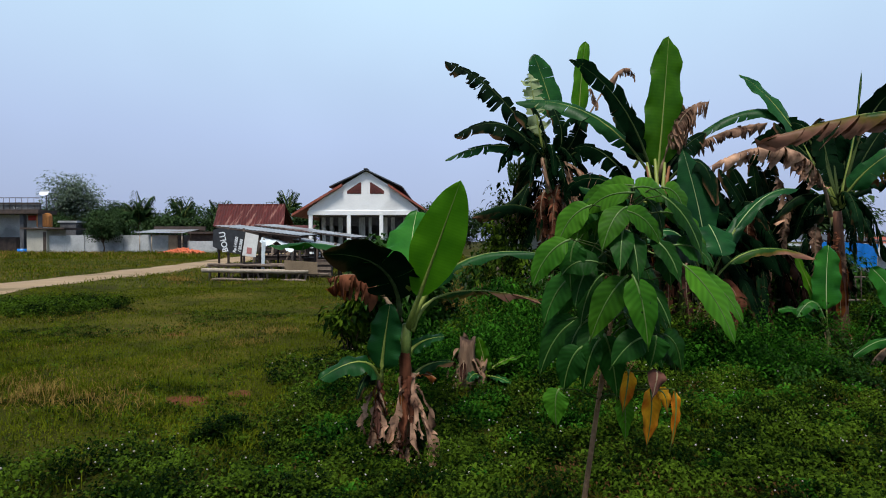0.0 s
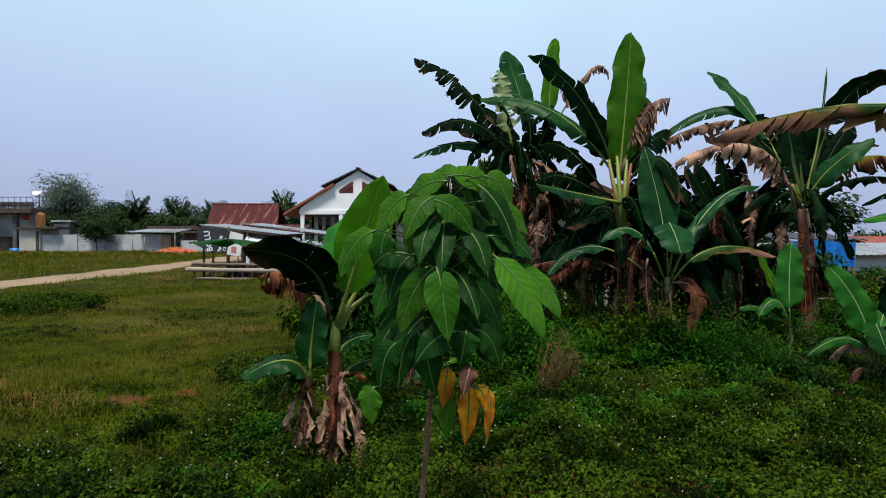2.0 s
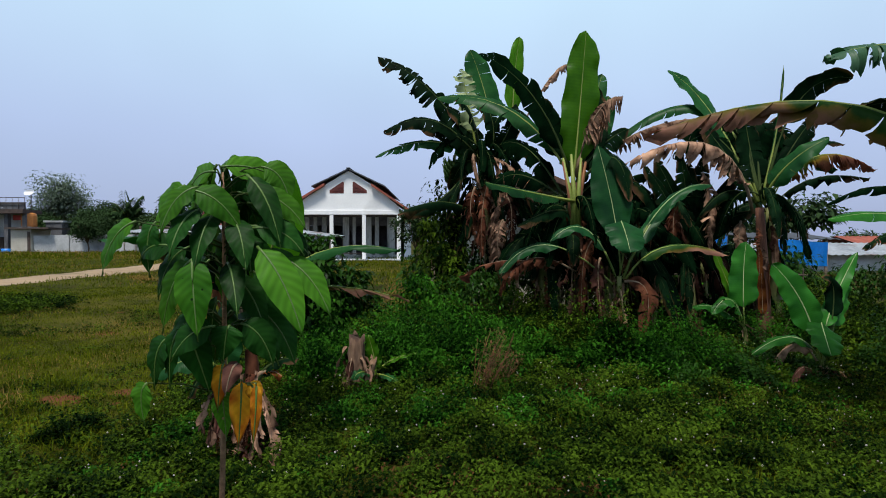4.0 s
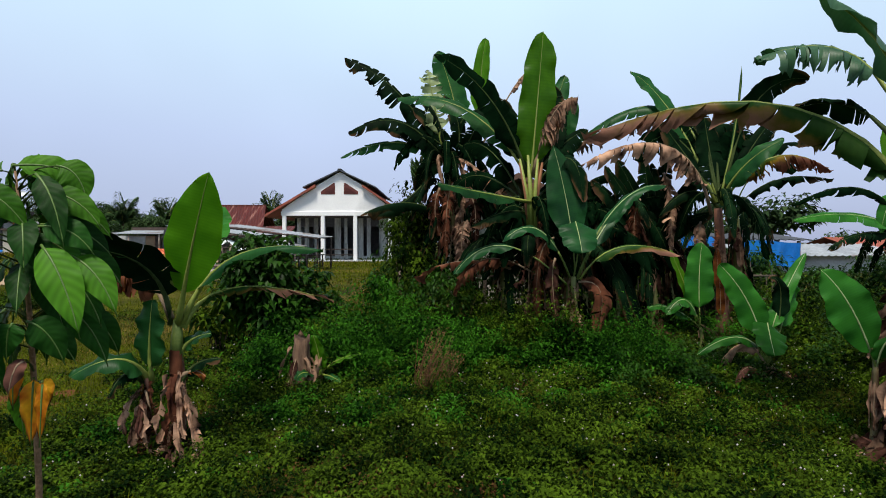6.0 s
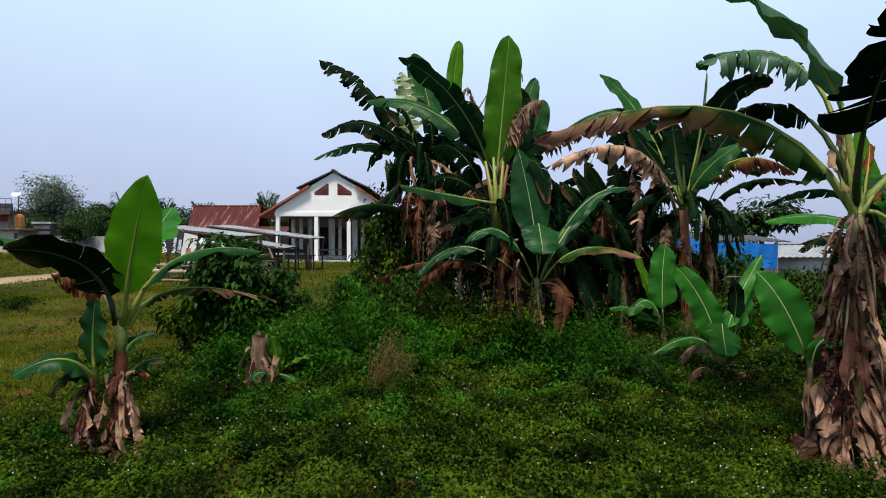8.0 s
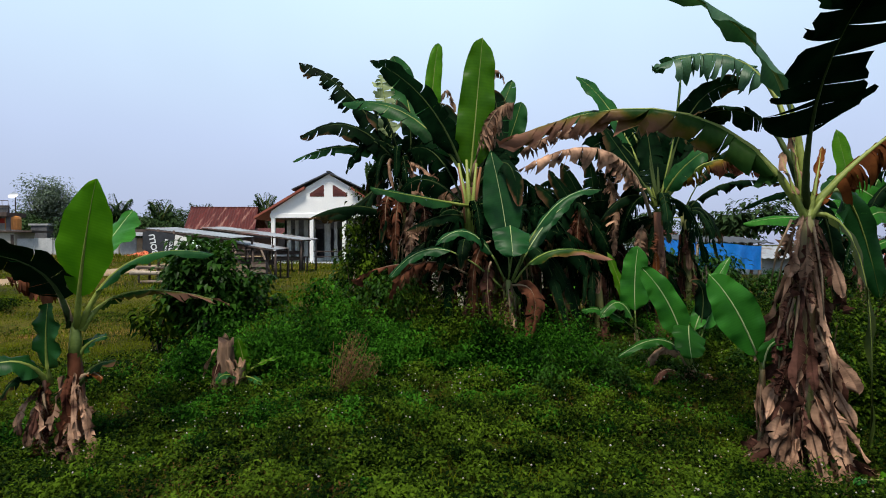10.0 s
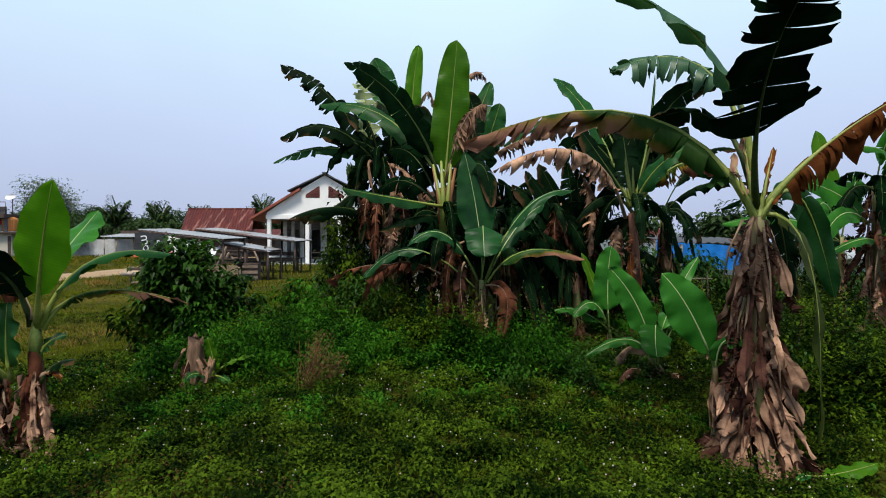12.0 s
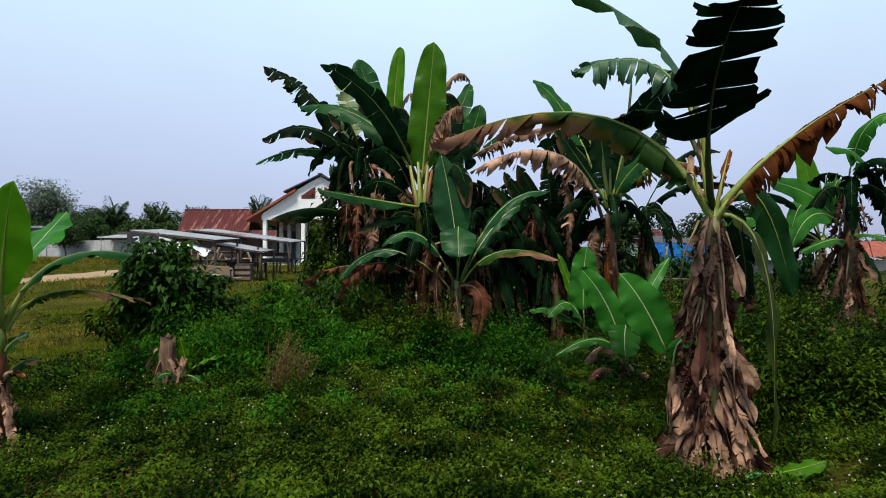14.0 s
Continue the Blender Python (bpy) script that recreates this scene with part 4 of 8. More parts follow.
# small white flower heads
x, y = strewn(rng, 1300, -3, 10, 2.8, 7.0, lambda x, y: in_view(x, y) & weedy(x, y) & (patchy(x, y, 1.2, 7.0) > 0.3))
verts, faces = [], []
for xx, yy in zip(x, y):
    zz, rr, i0 = height(xx, yy) + random.uniform(0.09, 0.22), random.uniform(0.004, 0.010), len(verts)
    verts += [(xx + rr, yy, zz), (xx, yy + rr, zz), (xx - rr, yy, zz), (xx, yy - rr, zz), (xx, yy, zz + rr), (xx, yy, zz - rr)]
    faces += [tuple(i0 + k for k in f) for f in ((0, 1, 4), (1, 2, 4), (2, 3, 4), (3, 0, 4), (1, 0, 5), (2, 1, 5), (3, 2, 5), (0, 3, 5))]
tagged(link("wild_flowers", verts, faces, M["flower"]), "tiny white and pinkish flower heads among weeds", "flowers", kind="stuff")


# ---- banana plants ----
small_banana = banana('small banana plant with dry brown sheath and upright bright leaf', (-0.286, 4.123, -0.145), (-0.295, 4.134, 0.769), 0.036, 'sheath')
leaf(small_banana, (-0.285, 4.134, 0.800), (-0.062, 3.890, 1.409), (0.124, 3.744, 1.925), 0.42, (0.25, -1, 0.25), 'young', 0, 0.03, seed=11, petiole=0.22, wave=0.012, fold=0.1, shape='spear', rib=0.026)
leaf(small_banana, (-0.223, 4.045, 1.135), (-0.264, 4.450, 1.439), (-0.234, 4.815, 1.775), 0.56, (-0.3, -0.9, 0.4), 'fresh', 0, 0.05, seed=12, petiole=0.3, rib=0.012, shape='spear')
leaf(small_banana, (-0.240, 4.045, 1.135), (-0.719, 3.950, 1.441), (-1.264, 3.850, 1.455), 0.3, (0, 0.12, 1), 'green', 0.1, 0.25, seed=13, petiole=0.2, rib=0.026)
# turned-away underside, its shade given by the near-black leaf colour
leaf(small_banana, (-0.338, 4.135, 0.830), (-0.430, 3.941, 1.276), (-0.836, 3.695, 1.410), 0.46, (0, 0.75, 0.65), 'old', 0.1, 0.0, seed=14, petiole=0.2, rib=0.026)
leaf(small_banana, (-0.256, 4.134, 0.815), (0.134, 4.137, 1.333), (0.839, 4.033, 1.388), 0.2, (0, -0.3, 1), 'green', 0.1, 0.5, seed=15, petiole=0.2, rib=0.026)
leaf(small_banana, (-0.244, 4.134, 0.800), (0.093, 4.235, 1.094), (0.898, 4.128, 1.008), 0.14, (0, -0.3, 1), 'dying', 0.5, 0.6, seed=16, petiole=0.2, rib=0.026)
leaf(small_banana, (-0.486, 4.131, 0.386), (-0.444, 4.035, 0.729), (-0.396, 3.988, 1.029), 0.3, (-0.3, -1, 0.1), 'green', 0, 0.05, seed=17, petiole=0.18, rib=0.026)
leaf(small_banana, (-0.501, 4.131, 0.386), (-0.598, 3.934, 0.607), (-0.891, 3.835, 0.505), 0.26, (0, -0.6, 0.8), 'green', 0, 0.2, seed=18, petiole=0.15, rib=0.026)
leaf(small_banana, (-0.279, 4.132, 0.593), (-0.176, 4.132, 0.712), (0.009, 4.032, 0.776), 0.14, (0.2, -0.7, 0.7), 'green', 0, 0.1, seed=19, rib=0.026)
leaf(small_banana, (-0.264, 4.129, 0.386), (-0.131, 4.130, 0.534), (0.090, 4.029, 0.586), 0.16, (0, -0.5, 0.8), 'old', 0, 0.4, seed=20, rib=0.026)
leaf(small_banana, (-0.545, 4.132, 0.401), (-0.570, 3.933, 0.494), (-0.623, 3.832, 0.354), 0.18, (0, -0.2, 1), 'old', 0.1, 0.6, seed=21, rib=0.026)
leaf(small_banana, (-0.339, 4.135, 0.859), (-0.604, 4.241, 1.193), (-0.924, 4.294, 1.190), 0.46, (0, -0.3, 1), 'russet', 1.0, 0.9, seed=22, petiole=0.3, rib=0.02)
leaf(small_banana, (-0.324, 4.135, 0.874), (-0.640, 4.341, 1.171), (-0.960, 4.441, 1.096), 0.34, (0, -0.3, 1), 'rust', 1.0, 0.9, seed=23, petiole=0.3, rib=0.02)
leaf(small_banana, (-0.264, 4.130, 0.430), (-0.161, 4.130, 0.475), (-0.049, 4.078, 0.443), 0.1, (0, -0.5, 0.8), 'rust', 0.3, 0.4, seed=24, rib=0.026)
skirt(small_banana, (-0.286, 4.123, -0.145), (-0.294, 4.133, 0.696), 0.03, 7, 0.22, 25, 0.9, ('dry', 'russet', 'rust'), 0.05)
skirt(small_banana, (-0.286, 4.123, -0.145), (-0.291, 4.129, 0.358), 0.06, 9, 0.26, 26, 1.2, ('dry', 'dry', 'dead', 'russet'), 0.06, (0.0, 0.5, 0.9), 5)
skirt(small_banana, (-0.286, 4.123, -0.145), (-0.289, 4.126, 0.129), 0.09, 10, 0.24, 27, 1.2, ('dry', 'dead', 'dead'), 0.06, (0.3, 0.9))

tube("stalk_base", [(-0.292, 4.131, 0.55), (-0.290, 4.130, 0.70), (-0.284, 4.128, 0.86)], [0.043, 0.045, 0.030], M["rib_green"], small_banana, 10)
tube("red_sheath", [(-0.292, 4.127, 0.33), (-0.293, 4.124, 0.48), (-0.296, 4.124, 0.63), (-0.310, 4.122, 0.67)], [0.052, 0.047, 0.046, 0.012], M["russet"], small_banana, 9)
for k, (x, low, mat) in enumerate(((-0.20, 0.02, 'dry'), (-0.34, 0.06, 'dry'), (-0.26, 0.14, 'russet'), (-0.14, 0.10, 'dry'), (-0.22, -0.14, 'dry'))):
    leaf(small_banana, (-0.29 + (x + 0.29) * 0.35, 4.07, 0.60 - 0.05 * k), (x, 3.98, low + 0.22), (x + (x + 0.29) * 0.5, 3.96 + 0.01 * k, low), 0.075 + 0.015 * (k % 3), ((-1) ** k * 1.2, -1, 0.15), mat, 0.35, 0.05, seed=620 + k, petiole=0.12, name='dry_leaf', rib=0.006, fold=(-1) ** k * 0.7, shape='flag', wave=0.04)

small_sucker = banana('short banana sucker with withered leaves beside a small plant', (-0.539, 4.076, -0.092), (-0.497, 4.082, 0.434), 0.024, 'sheath')
for k, (x, low) in enumerate(((-0.60, 0.05), (-0.46, 0.00), (-0.54, -0.04))):
    leaf(small_sucker, (-0.51, 4.05, 0.40 - 0.06 * k), (x, 3.98, low + 0.16), (x + 0.02, 3.96, low), 0.08, ((-1) ** k * 1.2, -1, 0.15), 'dry', 0.35, 0.05, seed=640 + k, petiole=0.1, name='dry_leaf', rib=0.006, fold=(-1) ** k * 0.8, shape='flag', wave=0.04)
skirt(small_sucker, (-0.539, 4.076, -0.092), (-0.497, 4.082, 0.434), 0.04, 16, 0.2, 28, 1.4, ('dead', 'dry', 'dry', 'russet'), 0.06, (0.3, 0.6, 0.9), 4)
leaf(small_banana, (-0.234, 4.069, 0.402), (-0.131, 4.006, 0.159), (-0.035, 3.982, -0.120), 0.1, (0.8, -1, 0.2), 'dry', 0.4, 0.05, seed=29, petiole=0.05, name='dry_leaf', rib=0.005, fold=1.2, shape='flag', wave=0.03)
leaf(small_banana, (-0.292, 4.070, 0.402), (-0.289, 4.007, 0.188), (-0.304, 3.955, -0.023), 0.08, (-0.8, -1, 0.2), 'russet', 0.4, 0.05, seed=30, petiole=0.05, name='dry_leaf', rib=0.005, fold=-1.3, shape='flag', wave=0.03)
leaf(small_banana, (-0.496, 4.071, 0.402), (-0.490, 4.009, 0.245), (-0.479, 3.927, 0.044), 0.08, (0.8, -1, 0.2), 'dead', 0.4, 0.05, seed=31, petiole=0.05, name='dry_leaf', rib=0.005, fold=1.2, shape='flag', wave=0.03)
leaf(small_banana, (-0.219, 4.068, 0.314), (-0.145, 4.005, 0.130), (-0.064, 3.980, -0.234), 0.07, (-0.8, -1, 0.2), 'dry', 0.4, 0.05, seed=32, petiole=0.05, name='dry_leaf', rib=0.005, fold=-1.3, shape='flag', wave=0.03)

sprout = banana('young banana sprout beside a rotting stump', (0.418, 5.670, 0.031), (0.418, 5.672, 0.197), 0.025)
leaf(sprout, (0.455, 5.670, 0.064), (0.434, 5.673, 0.248), (0.373, 5.676, 0.473), 0.16, (-0.3, -1, 0.2), 'young', 0, 0.0, seed=33, petiole=0.1)
leaf(sprout, (0.475, 5.671, 0.105), (0.659, 5.671, 0.228), (0.876, 5.670, 0.281), 0.1, (0, -0.4, 1), 'young', 0, 0.1, seed=34, petiole=0.2)
leaf(sprout, (0.455, 5.670, 0.064), (0.580, 5.569, 0.069), (0.701, 5.468, 0.035), 0.1, (0, -0.6, 1), 'green', 0, 0.1, seed=35)
leaf(sprout, (0.435, 5.670, 0.044), (0.326, 5.472, 0.133), (0.262, 5.422, 0.067), 0.14, (0, -0.6, 1), 'green', 0, 0.1, seed=36)

tall_banana = banana('tall banana plant with bright upright leaf over dead ones', (3.068, 7.324, 0.074), (2.921, 7.338, 2.245), 0.1, 'sheath')
leaf(tall_banana, (2.930, 7.338, 2.247), (3.026, 7.344, 3.366), (3.114, 7.399, 4.324), 0.56, (0.1, -1, 0.1), 'young', 0, 0.03, seed=37, petiole=0.1, wave=0.045, fold=0.2, rib=0.022)
leaf(tall_banana, (2.887, 7.339, 2.333), (2.370, 7.150, 3.330), (1.629, 6.900, 3.839), 0.60, (0.3, -0.85, 0.45), 'shade', 0.25, 0.1, seed=38, petiole=0.15, wave=0.03, rib=0.026)
leaf(tall_banana, (2.866, 7.339, 2.376), (2.080, 7.600, 3.300), (1.082, 7.950, 3.549), 0.50, (0.1, -0.75, 0.65), 'green', 0.3, 0.3, seed=39, petiole=0.12, rib=0.022)
leaf(tall_banana, (2.952, 7.338, 2.333), (3.190, 7.200, 3.120), (3.500, 7.050, 3.330), 0.90, (0.30, -0.6, 0.7), 'dry', 1.0, 0.85, seed=40, petiole=0.3, rib=0.026)
leaf(tall_banana, (2.979, 8.340, 2.647), (3.401, 8.441, 3.402), (3.682, 8.544, 4.086), 0.46, (-0.3, -0.9, 0.3), 'green', 0.1, 0.1, seed=41, rib=0.026)
leaf(tall_banana, (3.500, 8.837, 2.717), (3.707, 8.839, 3.287), (3.874, 8.841, 3.825), 0.5, (-0.2, -0.9, 0.2), 'green', 0, 0.1, seed=42, rib=0.026)
leaf(tall_banana, (2.930, 7.236, 1.982), (2.247, 6.842, 2.074), (1.663, 6.546, 2.163), 0.3, (0, -0.7, 0.7), 'green', 0.1, 0.35, seed=43, rib=0.026)
leaf(tall_banana, (2.887, 7.336, 1.817), (2.558, 7.038, 1.844), (2.086, 6.840, 1.632), 0.35, (0, -0.5, 0.8), 'old', 0.2, 0.5, seed=44, rib=0.026)
leaf(tall_banana, (2.973, 7.337, 2.161), (3.391, 7.136, 2.560), (3.541, 6.932, 1.959), 0.5, (0.2, -0.7, 0.6), 'old', 0.2, 0.3, seed=45, rib=0.026)
leaf(tall_banana, (2.973, 7.338, 2.333), (3.423, 7.638, 2.816), (3.850, 7.836, 3.081), 0.5, (0, -0.9, 0.3), 'old', 0.3, 0.3, seed=46, rib=0.026)
leaf(tall_banana, (2.973, 7.338, 2.333), (3.339, 7.741, 3.197), (3.253, 7.844, 3.725), 0.5, (0, -0.9, 0.3), 'old', 0.2, 0.1, seed=47, rib=0.026)
leaf(tall_banana, (2.952, 7.338, 2.333), (2.707, 7.644, 3.041), (2.523, 7.748, 3.515), 0.5, (0, -0.9, 0.3), 'old', 0.2, 0.1, seed=48, rib=0.026)
# near-black leaves filling the gap, their shade put in by colour
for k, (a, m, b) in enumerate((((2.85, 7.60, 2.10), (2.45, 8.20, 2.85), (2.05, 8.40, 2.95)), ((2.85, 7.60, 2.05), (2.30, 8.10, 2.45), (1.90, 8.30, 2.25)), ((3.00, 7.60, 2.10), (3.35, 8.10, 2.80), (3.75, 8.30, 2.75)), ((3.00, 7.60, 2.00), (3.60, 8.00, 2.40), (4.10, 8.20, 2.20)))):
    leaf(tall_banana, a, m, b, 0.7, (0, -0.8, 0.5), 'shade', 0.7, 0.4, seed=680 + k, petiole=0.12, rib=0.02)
for k in range(7):
    w = k * 0.9
    a, b = Vector((2.94 + 0.05 * math.cos(w), 7.30 - 0.06 * abs(math.sin(w)), 1.62)), Vector((2.92 + 0.16 * math.cos(w), 7.28, 2.52 + 0.05 * (k % 3)))
    tube("leaf_stalk", [a, a.lerp(b, 0.5) - Vector((0.03 * math.cos(w), 0.02, 0)), b], [0.045, 0.032, 0.016], M["rib" if k % 3 else "rust_stalk"], tall_banana, 7)
# drooping and hanging leaves here carry shade in their colour
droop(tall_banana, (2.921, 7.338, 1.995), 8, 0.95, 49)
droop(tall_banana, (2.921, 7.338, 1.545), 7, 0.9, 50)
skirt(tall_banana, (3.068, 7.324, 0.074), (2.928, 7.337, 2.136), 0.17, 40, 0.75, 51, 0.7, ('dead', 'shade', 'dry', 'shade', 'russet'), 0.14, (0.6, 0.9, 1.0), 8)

front_banana = banana('young banana plant with pale midribs before dead brown leaves', (3.369, 6.872, 0.079), (3.403, 6.877, 1.007), 0.055)
leaf(front_banana, (3.419, 6.877, 1.040), (3.367, 6.982, 1.807), (3.198, 7.139, 2.725), 0.56, (-0.1, -1, 0.15), 'glossy', 0.0, 0.05, seed=52, petiole=0.3, rib=0.011, shape='spear')
leaf(front_banana, (3.427, 6.881, 1.710), (3.417, 6.660, 1.519), (3.416, 6.519, 1.319), 0.56, (0, -0.9, 0.4), 'glossy', 0, 0.12, seed=53, petiole=0.0, rib=0.008)
leaf(front_banana, (3.403, 6.877, 1.007), (3.449, 6.829, 1.405), (3.427, 6.881, 1.703), 0.02, (0, -1, 0.1), 'glossy', 0, 0, seed=54, petiole=0.5, rib=0.012)
leaf(front_banana, (3.453, 6.877, 1.007), (3.984, 6.879, 1.934), (4.638, 6.975, 2.176), 0.3, (-0.2, -0.4, 0.9), 'glossy', 0.1, 0.35, seed=55, petiole=0.3, rib=0.016)
leaf(front_banana, (3.452, 6.877, 0.974), (3.877, 7.078, 1.675), (4.297, 7.277, 2.025), 0.26, (-0.3, -0.8, 0.5), 'glossy', 0.1, 0.2, seed=56, petiole=0.25, rib=0.016)
leaf(front_banana, (3.486, 6.876, 0.974), (3.968, 6.775, 1.388), (4.736, 6.769, 1.267), 0.24, (0, -0.6, 0.8), 'dying', 0.1, 0.5, seed=57, petiole=0.2, rib=0.016)
leaf(front_banana, (3.353, 6.877, 1.007), (2.923, 6.684, 1.600), (2.463, 6.586, 1.452), 0.26, (0, -0.6, 0.8), 'glossy', 0, 0.3, seed=58, petiole=0.2, rib=0.016)
leaf(front_banana, (3.320, 6.877, 0.907), (2.519, 6.986, 1.405), (1.878, 6.888, 1.035), 0.24, (-0.2, -0.7, 0.7), 'glossy', 0, 0.3, seed=59, petiole=0.4, rib=0.016)
leaf(front_banana, (3.060, 7.179, 0.953), (2.317, 6.986, 1.237), (1.878, 6.886, 0.760), 0.36, (0, -0.3, 1), 'russet', 0.95, 0.85, seed=60, petiole=0.2, rib=0.016)
leaf(front_banana, (2.645, 7.183, 1.092), (1.967, 7.088, 1.200), (1.375, 6.991, 0.975), 0.26, (0, -0.3, 1), 'russet', 0.9, 0.85, seed=61, petiole=0.1, rib=0.016)
leaf(front_banana, (3.449, 6.826, 0.944), (3.720, 6.754, 0.786), (3.606, 6.751, 0.135), 0.3, (0.5, -1, 0.1), 'russet', 0.3, 0.1, seed=62, petiole=0.05, fold=0.9, rib=0.016)
leaf(front_banana, (3.195, 7.082, 1.506), (2.989, 6.981, 1.236), (2.955, 6.977, 0.496), 0.36, (-0.1, -1, 0.1), 'russet', 0.8, 0.4, seed=63, petiole=0.05, fold=0.8, rib=0.016)
leaf(front_banana, (3.191, 6.980, 1.236), (3.137, 6.878, 0.908), (3.220, 6.874, 0.244), 0.32, (-0.1, -1, 0.1), 'dead', 0.8, 0.3, seed=64, petiole=0.05, fold=0.8, rib=0.016)
skirt(front_banana, (3.369, 6.872, 0.079), (3.399, 6.877, 0.914), 0.13, 26, 0.6, 65, 0.8, ('dead', 'dry', 'russet'), 0.10, (0.4, 0.8, 1.0), 5)

back_banana = banana('tall banana plant with ragged leaves and many dead leaf stalks', (2.060, 9.332, 0.219), (1.814, 9.350, 2.956), 0.11)
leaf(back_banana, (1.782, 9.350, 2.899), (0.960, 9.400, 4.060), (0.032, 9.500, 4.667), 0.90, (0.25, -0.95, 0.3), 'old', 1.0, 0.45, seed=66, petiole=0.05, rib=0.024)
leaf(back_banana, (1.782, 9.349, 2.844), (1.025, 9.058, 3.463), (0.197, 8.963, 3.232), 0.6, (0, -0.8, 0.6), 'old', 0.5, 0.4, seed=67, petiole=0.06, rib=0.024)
leaf(back_banana, (1.782, 9.349, 2.844), (1.003, 9.157, 3.137), (0.034, 9.062, 2.865), 0.46, (0, -0.8, 0.6), 'green', 0.6, 0.45, seed=68, petiole=0.06, rib=0.024)
leaf(back_banana, (1.754, 9.351, 3.008), (1.591, 9.300, 3.879), (1.492, 9.300, 4.412), 0.56, (0.2, -1, 0), 'pale', 0.9, 0.1, seed=69, petiole=0.15, rib=0.024)
leaf(back_banana, (2.110, 9.348, 3.008), (1.933, 9.756, 4.100), (1.665, 9.863, 4.934), 0.7, (0.3, -1, 0.1), 'green', 0.1, 0.1, seed=70, petiole=0.3, rib=0.024)
leaf(back_banana, (2.356, 9.345, 2.844), (2.395, 9.353, 4.102), (2.503, 9.407, 4.995), 0.32, (0.2, -1, 0), 'young', 0, 0.0, seed=71, petiole=0.3, fold=0.4, rib=0.024)
leaf(back_banana, (2.219, 9.347, 2.898), (2.593, 9.652, 4.186), (2.788, 9.749, 3.871), 0.24, (0.3, -0.3, 0.8), 'dry', 0.7, 0.9, seed=72, petiole=0.3, rib=0.024)
leaf(back_banana, (2.385, 10.347, 3.051), (3.363, 10.550, 4.746), (3.803, 10.646, 4.652), 0.3, (0.3, -0.3, 0.8), 'dry', 0.7, 0.9, seed=73, petiole=0.3, rib=0.024)
leaf(back_banana, (1.836, 9.349, 2.844), (1.622, 8.955, 3.571), (1.293, 8.758, 3.780), 0.5, (0.3, -0.5, 0.7), 'old', 0.3, 0.4, seed=74, rib=0.024)
leaf(back_banana, (1.836, 9.349, 2.899), (2.243, 9.051, 3.647), (2.723, 8.845, 3.236), 0.5, (0.1, -0.4, 0.8), 'old', 0.3, 0.5, seed=75, rib=0.024)
leaf(back_banana, (1.782, 9.349, 2.844), (1.554, 9.052, 2.959), (1.463, 8.949, 2.314), 0.4, (-0.2, -0.5, 0.6), 'old', 0.5, 0.8, seed=76, rib=0.024)
leaf(back_banana, (1.891, 9.349, 2.844), (2.242, 9.046, 2.747), (2.668, 8.939, 2.104), 0.34, (0.2, -0.5, 0.6), 'dry', 0.8, 0.9, seed=77, rib=0.024)
leaf(back_banana, (1.836, 9.349, 2.844), (1.988, 8.948, 2.837), (2.256, 8.842, 2.097), 0.34, (0, -0.5, 0.6), 'dry', 0.8, 0.9, seed=78, rib=0.024)
leaf(back_banana, (1.781, 9.349, 2.789), (1.673, 8.950, 2.838), (1.842, 8.845, 2.097), 0.3, (0, -0.5, 0.6), 'dry', 0.8, 0.9, seed=79, rib=0.024)
leaf(back_banana, (1.727, 9.350, 2.844), (1.076, 9.050, 2.112), (0.496, 8.853, 1.943), 0.4, (0, -0.5, 0.8), 'old', 0.3, 0.7, seed=80, rib=0.024)
leaf(back_banana, (1.726, 9.344, 1.914), (1.137, 8.749, 2.091), (0.457, 8.453, 1.872), 0.4, (0, -0.4, 0.9), 'old', 0.2, 0.7, seed=81, rib=0.024)
# inner leaves, darkened in colour for the crown's shade
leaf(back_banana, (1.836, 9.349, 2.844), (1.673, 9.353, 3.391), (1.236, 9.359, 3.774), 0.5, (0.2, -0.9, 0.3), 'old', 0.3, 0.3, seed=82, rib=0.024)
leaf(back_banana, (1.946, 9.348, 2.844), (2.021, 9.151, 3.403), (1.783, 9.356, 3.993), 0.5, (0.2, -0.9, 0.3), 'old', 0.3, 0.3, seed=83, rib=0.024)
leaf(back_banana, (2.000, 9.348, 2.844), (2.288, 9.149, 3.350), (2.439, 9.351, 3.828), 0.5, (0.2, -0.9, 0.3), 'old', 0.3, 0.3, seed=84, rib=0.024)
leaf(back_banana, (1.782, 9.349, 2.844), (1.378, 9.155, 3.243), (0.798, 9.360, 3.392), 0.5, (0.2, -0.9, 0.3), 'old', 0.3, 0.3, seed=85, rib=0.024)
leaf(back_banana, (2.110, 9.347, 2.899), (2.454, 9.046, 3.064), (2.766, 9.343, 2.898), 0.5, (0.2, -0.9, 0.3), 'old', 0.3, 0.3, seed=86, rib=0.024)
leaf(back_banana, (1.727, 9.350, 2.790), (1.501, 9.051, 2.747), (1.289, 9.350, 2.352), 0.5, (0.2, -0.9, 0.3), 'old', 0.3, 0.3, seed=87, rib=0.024)
